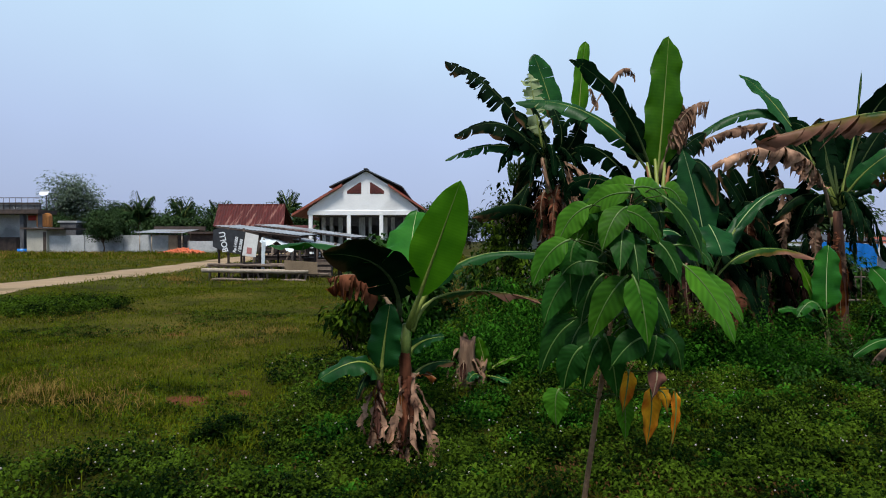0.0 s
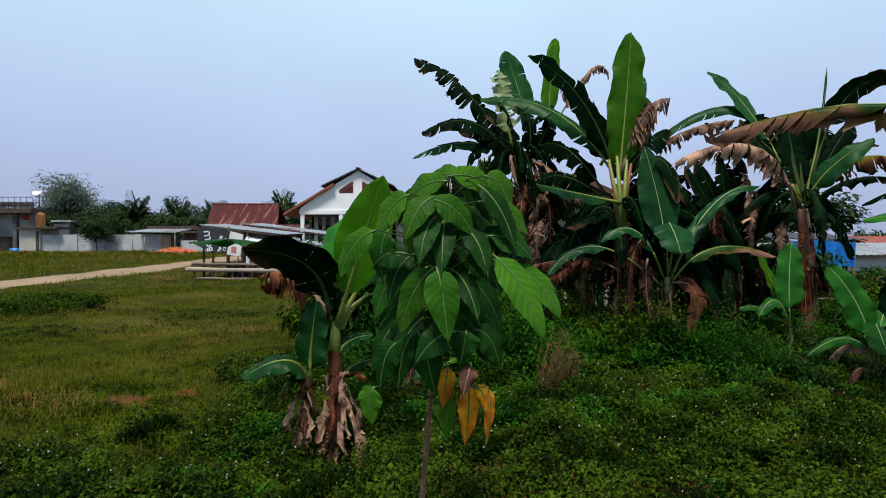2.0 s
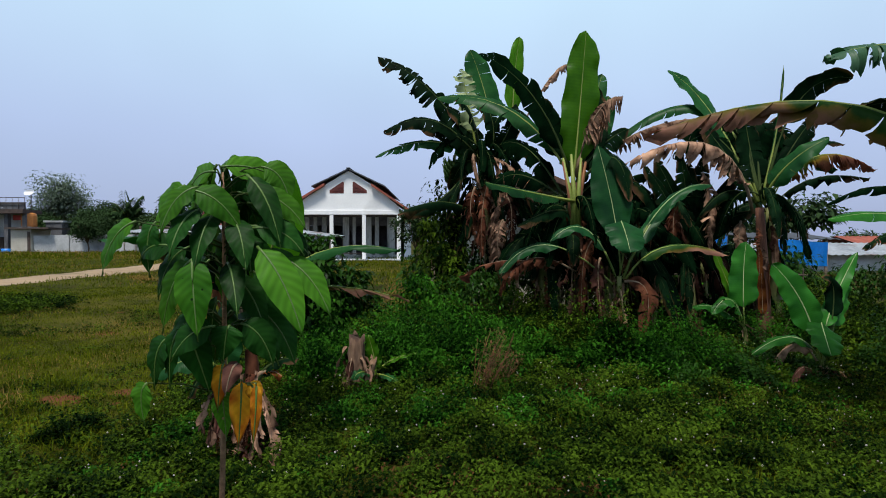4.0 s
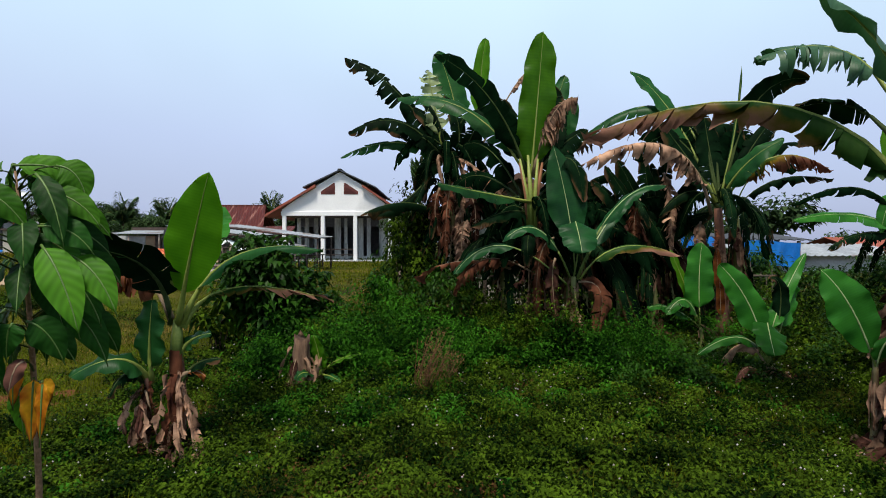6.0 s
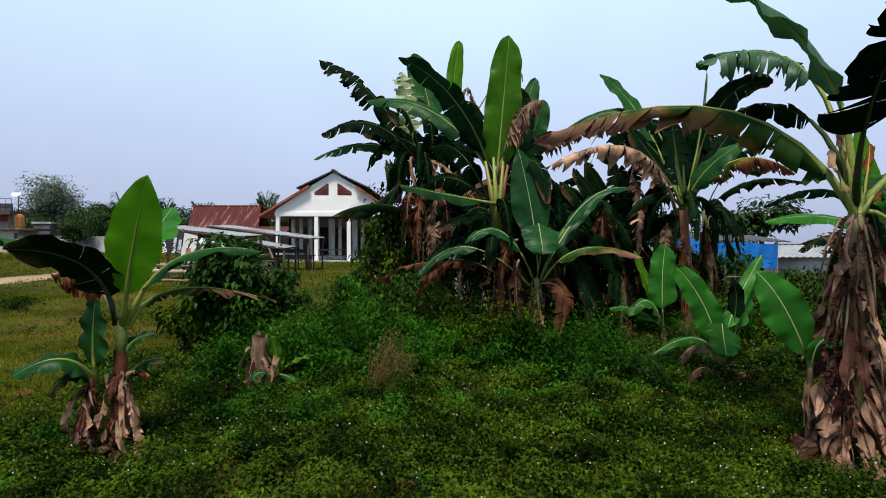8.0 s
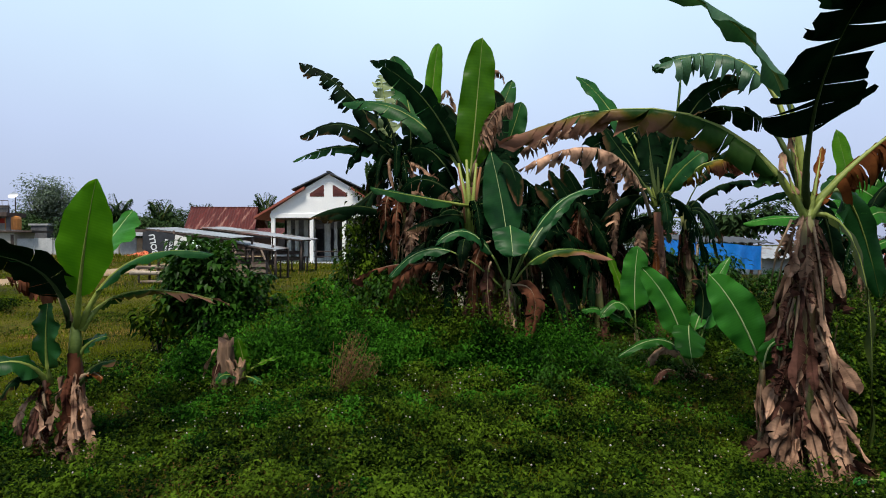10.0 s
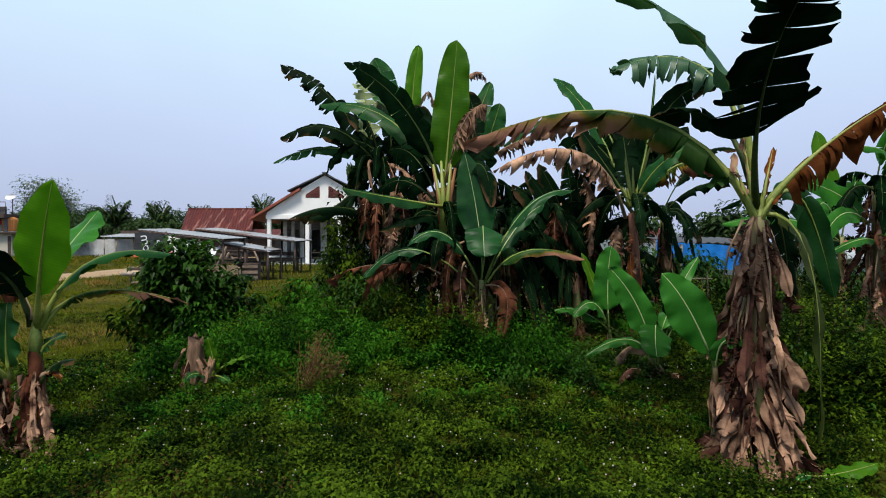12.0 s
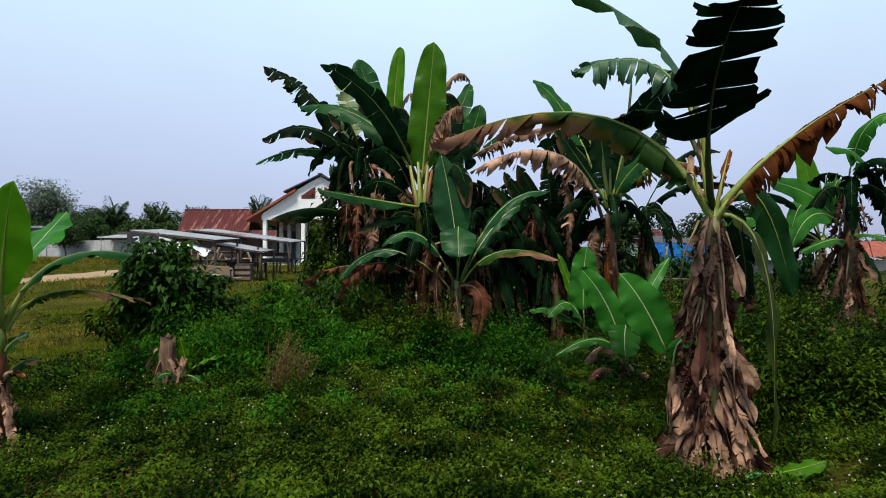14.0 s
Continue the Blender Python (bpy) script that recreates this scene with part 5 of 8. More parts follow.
# dead leaves hanging in folds down the stem
for k, (a, m, b, kind) in enumerate((((2.05, 8.95, 2.66), (2.10, 8.85, 2.25), (1.90, 8.85, 1.45), 'dry'), ((1.95, 8.90, 2.45), (1.82, 8.80, 2.05), (1.80, 8.80, 1.20), 'russet'),
                                     ((2.30, 8.90, 2.60), (2.55, 8.80, 2.45), (2.80, 8.80, 2.05), 'dry'), ((2.20, 8.85, 2.20), (2.28, 8.75, 1.90), (2.25, 8.75, 1.25), 'dead'),
                                     ((1.70, 8.95, 2.35), (1.62, 8.85, 2.00), (1.70, 8.85, 1.55), 'russet'), ((2.15, 8.80, 1.80), (2.05, 8.70, 1.50), (2.10, 8.70, 0.85), 'dry'))):
    leaf(back_banana, a, m, b, 0.46, (0.1, -1, 0.1), kind, 1.0, 0.35, seed=640 + k, petiole=0.03, fold=0.5, rib=0.018)
fingers, sides = [], []
for k in range(84):
    ring, w = k // 12, (k % 12) * 0.5236 + (k // 12) * 0.26
    o = Vector((math.cos(w), math.sin(w), 0))
    a = Vector((1.36, 9.70, 2.88 - 0.055 * ring)) + o * 0.05
    r = 0.15 - 0.009 * abs(ring - 2)
    v, f = tube_data([a, a + o * r * 0.75 + Vector((0, 0, -0.02)), a + o * r + Vector((0, 0, 0.07))], [0.012, 0.023, 0.007], 5)
    sides += [tuple(i + len(fingers) for i in q) for q in f]
    fingers += v
tagged(link("fruit_bunch", fingers, sides, M["fruit"], back_banana, "green hanging bunch of unripe bananas"), kind="stuff")
tube("fruit_stalk", [(1.80, 9.40, 2.98), (1.55, 9.60, 3.12), (1.38, 9.70, 2.98), (1.36, 9.70, 2.50), (1.40, 9.70, 2.36)], [0.035, 0.032, 0.03, 0.024, 0.018], M["stem"], back_banana, 7)
tube("flower_bud", [(1.40, 9.70, 2.40), (1.42, 9.70, 2.33), (1.43, 9.70, 2.22), (1.43, 9.70, 2.15)], [0.02, 0.055, 0.045, 0.008], M["sheath"], back_banana, 9, "dark red drooping flower bud")
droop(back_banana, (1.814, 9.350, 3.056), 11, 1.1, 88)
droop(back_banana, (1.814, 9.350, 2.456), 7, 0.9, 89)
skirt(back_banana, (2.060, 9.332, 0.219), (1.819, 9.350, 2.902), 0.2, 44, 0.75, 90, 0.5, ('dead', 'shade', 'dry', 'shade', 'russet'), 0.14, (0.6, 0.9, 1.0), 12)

# the shade on this plant is coloured into its leaves
shaded_banana = banana('shaded banana plant with a fan of dark upright leaves', (5.046, 8.380, 0.339), (4.957, 8.386, 1.311), 0.08)
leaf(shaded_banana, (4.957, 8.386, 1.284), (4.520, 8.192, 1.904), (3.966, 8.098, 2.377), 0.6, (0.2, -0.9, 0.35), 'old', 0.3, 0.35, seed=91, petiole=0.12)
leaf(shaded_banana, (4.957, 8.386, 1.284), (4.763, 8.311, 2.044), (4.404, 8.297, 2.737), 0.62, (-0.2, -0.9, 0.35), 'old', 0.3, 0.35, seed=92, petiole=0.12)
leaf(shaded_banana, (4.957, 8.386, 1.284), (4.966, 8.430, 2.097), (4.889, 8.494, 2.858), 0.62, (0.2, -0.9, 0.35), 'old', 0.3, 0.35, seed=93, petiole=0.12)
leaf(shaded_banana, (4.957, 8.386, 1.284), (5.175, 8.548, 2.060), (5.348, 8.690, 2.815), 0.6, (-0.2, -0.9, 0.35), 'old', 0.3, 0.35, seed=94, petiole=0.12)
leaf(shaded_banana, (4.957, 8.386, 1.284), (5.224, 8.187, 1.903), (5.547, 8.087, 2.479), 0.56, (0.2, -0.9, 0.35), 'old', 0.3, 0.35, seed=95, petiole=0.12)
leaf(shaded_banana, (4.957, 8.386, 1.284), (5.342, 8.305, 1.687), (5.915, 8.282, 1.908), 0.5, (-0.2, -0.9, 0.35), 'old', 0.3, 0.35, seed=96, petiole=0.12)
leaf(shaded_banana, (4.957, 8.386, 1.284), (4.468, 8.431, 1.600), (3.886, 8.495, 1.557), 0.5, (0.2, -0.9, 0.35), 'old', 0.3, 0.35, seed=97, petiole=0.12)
leaf(shaded_banana, (4.957, 8.386, 1.284), (5.221, 8.547, 1.968), (5.533, 8.684, 1.790), 0.3, (-0.2, -0.9, 0.35), 'dry', 0.9, 0.9, seed=98, petiole=0.12)
leaf(shaded_banana, (4.957, 8.386, 1.284), (4.696, 8.190, 1.772), (4.287, 8.091, 1.421), 0.4, (0.2, -0.9, 0.35), 'dead', 0.9, 0.9, seed=99, petiole=0.12)
leaf(shaded_banana, (4.957, 8.386, 1.284), (4.896, 8.309, 1.865), (5.069, 8.284, 1.153), 0.5, (-0.2, -0.9, 0.35), 'old', 0.3, 0.35, seed=100, petiole=0.12)
leaf(shaded_banana, (4.957, 8.386, 1.284), (5.282, 8.425, 1.600), (5.570, 8.480, 1.054), 0.45, (0.2, -0.9, 0.35), 'dead', 0.9, 0.9, seed=101, petiole=0.12)
leaf(shaded_banana, (4.957, 8.386, 1.284), (5.083, 8.548, 2.042), (5.115, 8.692, 2.722), 0.6, (-0.2, -0.9, 0.35), 'old', 0.3, 0.35, seed=102, petiole=0.12)
leaf(shaded_banana, (4.957, 8.386, 1.284), (4.626, 8.191, 1.965), (4.175, 8.098, 2.593), 0.6, (0.2, -0.9, 0.35), 'old', 0.3, 0.35, seed=103, petiole=0.12)
droop(shaded_banana, (4.957, 8.386, 1.311), 9, 0.9, 104, ('old', 'dead'))
skirt(shaded_banana, (5.046, 8.380, 0.339), (4.962, 8.385, 1.263), 0.14, 14, 0.7, 105, 0.6, ('dead', 'old'), 0.16)

leaning_banana = banana('banana plant with thick green leaf stalks and a long dead leaf', (5.715, 7.633, 0.280), (5.649, 7.653, 1.929), 0.09, 'sheath')
leaf(leaning_banana, (5.617, 7.654, 2.010), (5.223, 8.173, 3.376), (4.691, 8.486, 4.136), 0.44, (0.3, -0.8, 0.5), 'green', 0.05, 0.1, seed=106, petiole=0.3, rib=0.028)
leaf(leaning_banana, (5.556, 7.653, 1.849), (4.809, 7.369, 2.760), (3.611, 7.375, 2.488), 0.66, (0, -0.4, 0.9), 'dry', 1.0, 0.92, seed=107, petiole=0.15, rib=0.028)
leaf(leaning_banana, (5.697, 7.653, 1.970), (6.300, 7.456, 2.622), (7.123, 7.448, 2.427), 0.55, (0, -0.4, 0.9), 'yellowing', 1.0, 0.9, seed=108, petiole=0.2, rib=0.028)
leaf(leaning_banana, (5.697, 7.654, 2.010), (5.853, 7.358, 2.490), (6.268, 7.159, 2.819), 0.4, (-0.3, -0.7, 0.6), 'green', 0.1, 0.15, seed=109, petiole=0.2, rib=0.028)
leaf(leaning_banana, (5.637, 7.654, 2.010), (5.178, 8.275, 3.487), (3.882, 8.480, 3.046), 0.5, (0, -0.5, 0.8), 'green', 0.3, 0.5, seed=110, petiole=0.3, rib=0.028)
leaf(leaning_banana, (5.717, 7.654, 2.050), (6.122, 7.567, 3.393), (6.808, 7.465, 3.700), 0.52, (0.3, 0.5, 0.7), 'old', 0.1, 0.1, seed=111, petiole=0.35, rib=0.028)
leaf(leaning_banana, (5.677, 7.654, 2.010), (5.898, 7.665, 3.096), (5.986, 7.674, 3.942), 0.05, (0, -1, 0), 'green', 0, 0.0, seed=112, petiole=0.1, fold=0.8, rib=0.028)
leaf(leaning_banana, (5.657, 7.654, 2.010), (5.683, 7.965, 2.952), (5.308, 8.066, 2.802), 0.5, (0, -0.5, 0.7), 'old', 0.3, 0.6, seed=113, petiole=0.2, rib=0.028)
leaf(leaning_banana, (5.677, 7.654, 2.010), (5.683, 7.966, 3.036), (6.240, 8.063, 3.141), 0.6, (0, -0.5, 0.7), 'old', 0.3, 0.6, seed=114, petiole=0.2, rib=0.028)
leaf(leaning_banana, (5.657, 7.653, 1.929), (5.345, 7.859, 2.190), (4.891, 7.858, 1.818), 0.4, (0, -0.5, 0.7), 'old', 0.3, 0.7, seed=115, petiole=0.2, rib=0.028)
leaf(leaning_banana, (5.657, 7.654, 2.010), (5.303, 7.865, 2.685), (4.930, 7.974, 3.270), 0.55, (0.2, -0.9, 0.3), 'old', 0.3, 0.3, seed=116, rib=0.028)
leaf(leaning_banana, (5.657, 7.654, 2.010), (5.634, 7.863, 2.768), (5.599, 7.970, 3.329), 0.6, (0, -0.9, 0.3), 'old', 0.3, 0.2, seed=117, rib=0.028)
leaf(leaning_banana, (5.697, 7.654, 2.010), (6.212, 7.859, 2.768), (6.603, 7.962, 3.246), 0.55, (-0.2, -0.9, 0.3), 'old', 0.3, 0.3, seed=118, rib=0.028)
leaf(leaning_banana, (5.697, 7.654, 2.010), (5.976, 7.960, 2.702), (6.155, 8.066, 3.311), 0.5, (-0.1, -0.9, 0.3), 'old', 0.2, 0.2, seed=119, rib=0.028)
# leaves below the arch, coloured near black for the shade there
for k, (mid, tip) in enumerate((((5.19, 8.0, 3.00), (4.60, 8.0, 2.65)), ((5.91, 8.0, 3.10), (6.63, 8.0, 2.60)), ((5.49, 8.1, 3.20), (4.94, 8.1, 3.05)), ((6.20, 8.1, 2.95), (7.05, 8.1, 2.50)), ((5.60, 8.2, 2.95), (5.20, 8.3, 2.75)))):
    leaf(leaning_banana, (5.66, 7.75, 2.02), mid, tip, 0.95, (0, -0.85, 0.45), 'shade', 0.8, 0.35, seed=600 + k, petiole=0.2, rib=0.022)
leaf(leaning_banana, (3.61, 8.25, 2.80), (4.30, 8.25, 3.17), (5.00, 8.25, 3.32), 0.50, (0, -0.5, 0.8), 'dry', 1.0, 0.85, seed=606, petiole=0.1, rib=0.018)
for k, (a, m, b, kind) in enumerate((((5.10, 8.20, 2.50), (5.18, 8.10, 2.00), (5.15, 8.10, 1.25), 'dry'), ((4.75, 8.20, 2.10), (4.62, 8.10, 1.75), (4.66, 8.10, 1.10), 'russet'), ((5.55, 7.95, 1.75), (5.48, 7.85, 1.40), (5.55, 7.85, 0.85), 'dry'))):
    leaf(leaning_banana, a, m, b, 0.42, (0.1, -1, 0.1), kind, 1.0, 0.35, seed=660 + k, petiole=0.03, fold=0.5, rib=0.016)
droop(leaning_banana, (5.649, 7.653, 2.179), 4, 0.8, 120)
skirt(leaning_banana, (5.715, 7.633, 0.280), (5.659, 7.650, 1.682), 0.09, 12, 0.4, 121, 0.6, ('dead', 'dry', 'russet'), 0.08, (0.4, 0.8), 4)

dark_banana = banana('banana plant with dark ragged leaves against the sky', (6.907, 9.224, 0.181), (6.759, 9.246, 2.032), 0.1)
leaf(dark_banana, (6.808, 9.246, 2.032), (7.366, 9.047, 2.496), (8.247, 8.940, 2.485), 0.4, (0, -0.4, 0.9), 'old', 0.8, 0.7, seed=122)
leaf(dark_banana, (6.759, 9.246, 2.032), (7.513, 9.452, 3.041), (8.278, 9.548, 3.159), 0.4, (0, -0.4, 0.9), 'old', 0.6, 0.6, seed=123)
leaf(dark_banana, (6.711, 9.247, 2.032), (6.319, 9.454, 2.442), (5.663, 9.554, 1.949), 0.3, (0, -0.4, 0.9), 'old', 0.6, 0.6, seed=124)
leaf(dark_banana, (6.711, 9.246, 1.934), (6.120, 9.449, 1.895), (5.663, 9.552, 1.799), 0.2, (0, -0.4, 0.9), 'green', 0.2, 0.6, seed=125)
droop(dark_banana, (6.759, 9.246, 2.132), 10, 1.0, 126, ('old',))
skirt(dark_banana, (6.907, 9.224, 0.181), (6.767, 9.245, 1.939), 0.16, 24, 0.9, 127, 0.5, ('dead', 'old'), 0.16)

near_banana = banana('banana plant wrapped in a thick skirt of dead leaves', (5.270, 4.055, -0.463), (5.321, 4.068, 1.679), 0.085)
leaf(near_banana, (5.301, 4.068, 1.703), (5.025, 4.077, 2.875), (4.173, 4.187, 3.515), 0.46, (0.5, -0.3, 0.8), 'sky_sheen', 0.0, 0.3, seed=128, petiole=0.3, wave=0.045, rib=0.036)
leaf(near_banana, (5.301, 4.068, 1.703), (5.111, 4.376, 2.886), (4.340, 4.582, 2.973), 0.74, (0.15, -0.6, 0.75), 'sky_sheen', 0.95, 0.5, seed=129, petiole=0.45, rib=0.036)
leaf(near_banana, (5.314, 4.068, 1.703), (5.263, 4.573, 2.545), (4.788, 4.977, 2.609), 0.46, (0, 0.5, 0.8), 'old', 0.3, 0.3, seed=130, petiole=0.45, rib=0.036)
# underside against the sky: its darkness is put into the leaf colour
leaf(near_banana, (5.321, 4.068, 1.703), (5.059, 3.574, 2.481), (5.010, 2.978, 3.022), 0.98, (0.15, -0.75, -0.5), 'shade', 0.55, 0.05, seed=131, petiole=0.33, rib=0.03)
leaf(near_banana, (5.301, 4.068, 1.703), (4.506, 4.579, 2.610), (3.093, 5.288, 2.462), 0.68, (0, -0.35, 0.95), 'dying', 1.0, 0.9, seed=132, petiole=0.09, rib=0.036)
leaf(near_banana, (5.338, 4.068, 1.703), (5.834, 3.967, 2.251), (6.544, 3.865, 2.701), 0.62, (0, -0.4, 0.9), 'rust', 0.95, 0.85, seed=133, petiole=0.18, rib=0.036)
leaf(near_banana, (5.350, 4.068, 1.703), (5.668, 3.963, 1.296), (5.726, 3.955, -0.047), 0.34, (0.7, -0.7, 0.2), 'olive', 0.15, 0.1, seed=134, petiole=0.12, rib=0.022)
leaf(near_banana, (5.350, 4.067, 1.679), (5.861, 4.365, 1.850), (6.218, 4.457, 1.011), 0.36, (-0.3, -0.8, 0.3), 'green', 0.1, 0.2, seed=135, petiole=0.2, rib=0.036)
leaf(near_banana, (5.313, 4.067, 1.655), (5.618, 4.265, 1.639), (5.719, 4.260, 0.930), 0.3, (0, -1, 0.1), 'old', 0.2, 0.2, seed=136, petiole=0.2, rib=0.036)
leaf(near_banana, (5.321, 4.067, 1.631), (5.183, 4.030, 1.916), (5.186, 4.172, 2.179), 0.1, (0.2, -1, 0.2), 'dry', 0.3, 0.4, seed=137, petiole=0.35, rib=0.034)
leaf(near_banana, (5.321, 4.067, 1.631), (5.363, 4.029, 1.916), (5.507, 4.170, 2.228), 0.1, (-0.2, -1, 0.2), 'rust', 0.3, 0.4, seed=138, petiole=0.35, rib=0.034)
leaf(near_banana, (5.321, 4.067, 1.631), (5.231, 4.030, 2.012), (5.273, 4.172, 2.352), 0.1, (0.2, -1, 0.2), 'dry', 0.3, 0.4, seed=139, petiole=0.35, rib=0.034)
leaf(near_banana, (5.321, 4.067, 1.631), (5.422, 4.028, 1.820), (5.656, 4.167, 2.030), 0.1, (-0.2, -1, 0.2), 'rust', 0.3, 0.4, seed=140, petiole=0.35, rib=0.034)
skirt(near_banana, (5.270, 4.055, -0.463), (5.321, 4.068, 1.80), 0.14, 50, 0.6, 141, 0.6, ('dead', 'dead', 'dry'), 0.11, (0.2, 0.6, 0.9))
skirt(near_banana, (5.270, 4.055, -0.463), (5.319, 4.067, 1.76), 0.19, 60, 0.75, 142, 0.6, ('dry', 'dry', 'dry', 'dead'), 0.11, (0.0, 0.2, 0.4), 24)
skirt(near_banana, (5.270, 4.055, -0.463), (5.301, 4.063, 0.865), 0.22, 44, 0.6, 143, 0.75, ('dry', 'dry', 'dry', 'dead'), 0.12, (0.0, 0.2, 0.4))
skirt(near_banana, (5.270, 4.055, -0.463), (5.290, 4.060, 0.394), 0.24, 30, 0.55, 144, 0.85, ('dry', 'dry', 'dead'), 0.12, (0.0, 0.2, 0.4))
skirt(near_banana, (5.270, 4.055, -0.463), (5.283, 4.058, 0.094), 0.27, 30, 0.45, 145, 0.8, ('dry', 'dry', 'dead'), 0.11, (0.0, 0.2))

young_banana = banana('young banana sucker with broad glossy leaves and pale midribs', (5.361, 5.879, -0.319), (5.293, 5.885, 0.121), 0.04)
leaf(young_banana, (5.278, 5.885, 0.121), (5.081, 5.894, 0.756), (4.773, 5.951, 1.207), 0.36, (-0.3, -0.9, 0.4), 'fresh', 0, 0.08, seed=146, petiole=0.25, rib=0.012)
leaf(young_banana, (5.277, 5.890, 0.569), (5.200, 5.709, 0.426), (5.169, 5.587, 0.269), 0.42, (0, -0.9, 0.4), 'fresh', 0, 0.12, seed=147, petiole=0.0, rib=0.007)
leaf(young_banana, (5.293, 5.885, 0.121), (5.308, 5.887, 0.363), (5.277, 5.890, 0.562), 0.02, (0, -1, 0.1), 'fresh', 0, 0, seed=148, petiole=0.5, rib=0.01)
leaf(young_banana, (5.278, 5.885, 0.121), (4.975, 5.890, 0.408), (4.461, 5.792, 0.238), 0.2, (0, -0.5, 0.8), 'fresh', 0, 0.3, seed=149, petiole=0.2)
leaf(young_banana, (5.308, 5.885, 0.152), (5.615, 6.089, 0.701), (5.757, 6.192, 1.039), 0.26, (0.3, -0.8, 0.4), 'fresh', 0, 0.1, seed=150, petiole=0.3)
leaf(young_banana, (5.308, 5.885, 0.121), (5.490, 5.992, 0.836), (5.307, 5.895, 1.058), 0.26, (-0.3, -0.8, 0.4), 'old', 0, 0.3, seed=151, petiole=0.3)
leaf(young_banana, (5.308, 5.885, 0.121), (5.429, 5.989, 0.621), (5.899, 6.194, 1.325), 0.2, (-0.3, -0.8, 0.4), 'fresh', 0, 0.1, seed=152, petiole=0.4)
leaf(young_banana, (5.248, 5.885, 0.121), (5.060, 5.989, 0.314), (4.784, 5.987, 0.037), 0.25, (0, -0.4, 0.9), 'dry', 0.3, 0.8, seed=153)
skirt(young_banana, (5.361, 5.879, -0.319), (5.300, 5.884, 0.077), 0.1, 16, 0.5, 154, 1.5, ('dry', 'dead'), 0.15)
leaf(young_banana, (5.330, 5.881, -0.164), (4.970, 5.687, 0.130), (4.738, 5.586, -0.082), 0.24, (0, -0.5, 0.8), 'dead', 0.4, 0.7, seed=155)

broad_sucker = banana('banana sucker with one broad bright green leaf', (5.018, 4.153, -0.168), (5.044, 4.161, 0.534), 0.03)
leaf(broad_sucker, (5.050, 4.160, 0.471), (4.821, 4.118, 0.945), (4.624, 4.173, 1.236), 0.38, (-0.35, -0.9, 0.35), 'fresh', 0, 0.05, seed=156, petiole=0.12, rib=0.011, shape='spear')
leaf(broad_sucker, (5.050, 4.160, 0.471), (5.065, 4.063, 0.712), (5.209, 4.012, 0.701), 0.2, (0, -0.6, 0.8), 'fresh', 0, 0.3, seed=157, petiole=0.1)

upright_sucker = banana('banana sucker with upright leaves at the edge of the weeds', (5.157, 7.136, 0.168), (5.157, 7.138, 0.315), 0.03)
leaf(upright_sucker, (5.157, 7.138, 0.315), (5.138, 7.145, 0.938), (5.205, 7.201, 1.444), 0.44, (0, -1, 0.1), 'fresh', 0, 0.05, seed=158, petiole=0.2, rib=0.011)
leaf(upright_sucker, (5.157, 7.138, 0.315), (4.910, 7.044, 0.692), (4.617, 6.944, 0.507), 0.28, (0, -0.6, 0.8), 'fresh', 0, 0.3, seed=159, petiole=0.15)
leaf(upright_sucker, (5.157, 7.138, 0.315), (4.730, 7.044, 0.583), (4.367, 6.947, 0.596), 0.2, (0, -0.6, 0.8), 'fresh', 0, 0.3, seed=160, petiole=0.15)
leaf(upright_sucker, (5.102, 7.139, 0.388), (4.999, 7.246, 0.857), (4.835, 7.353, 1.357), 0.17, (0.2, -1, 0.1), 'young', 0, 0.1, seed=161, petiole=0.2)

low_sucker = banana('small bright banana sucker low in the weeds', (5.457, 3.624, -0.198), (5.473, 3.624, -0.143), 0.014)
leaf(low_sucker, (5.473, 3.624, -0.151), (5.614, 3.544, -0.086), (5.821, 3.522, -0.016), 0.17, (0, -0.45, 1), 'young', 0, 0.15, seed=162, petiole=0.12, rib=0.006)
leaf(low_sucker, (5.465, 3.624, -0.151), (5.360, 3.575, -0.122), (5.280, 3.526, -0.131), 0.07, (0, -0.5, 1), 'fresh', 0, 0.2, seed=163, petiole=0.2, rib=0.004)

edge_banana = banana('banana plant with a mass of dead hanging leaves', (8.380, 6.654, -0.018), (8.418, 6.665, 2.214), 0.1)
leaf(edge_banana, (8.238, 6.664, 1.710), (7.950, 6.667, 2.071), (7.374, 6.673, 2.287), 0.4, (0, -1, 0.3), 'fresh', 0, 0.1, seed=164)
leaf(edge_banana, (8.310, 6.663, 1.710), (7.739, 6.368, 1.837), (7.397, 6.268, 1.425), 0.3, (0, -0.8, 0.4), 'fresh', 0, 0.2, seed=165)
leaf(edge_banana, (8.382, 6.665, 2.142), (8.291, 6.367, 2.525), (7.733, 6.172, 2.612), 0.34, (0, -0.5, 0.7), 'fresh', 0.2, 0.4, seed=166)
leaf(edge_banana, (8.382, 6.665, 2.142), (8.360, 6.369, 2.869), (8.667, 6.167, 3.025), 0.4, (0, -0.5, 0.7), 'fresh', 0.2, 0.4, seed=167)
leaf(edge_banana, (8.382, 6.665, 2.142), (8.333, 6.167, 2.492), (8.621, 5.963, 2.135), 0.4, (0, -0.5, 0.7), 'old', 0.4, 0.6, seed=168)
leaf(edge_banana, (8.381, 6.661, 1.494), (7.872, 6.265, 1.526), (7.364, 6.068, 1.373), 0.2, (0, -0.6, 0.7), 'fresh', 0.1, 0.3, seed=169)
leaf(edge_banana, (8.381, 6.662, 1.566), (8.346, 6.262, 1.593), (8.579, 6.060, 1.490), 0.2, (0, -0.6, 0.7), 'fresh', 0.1, 0.3, seed=170)
droop(edge_banana, (8.418, 6.665, 2.314), 9, 0.9, 171)
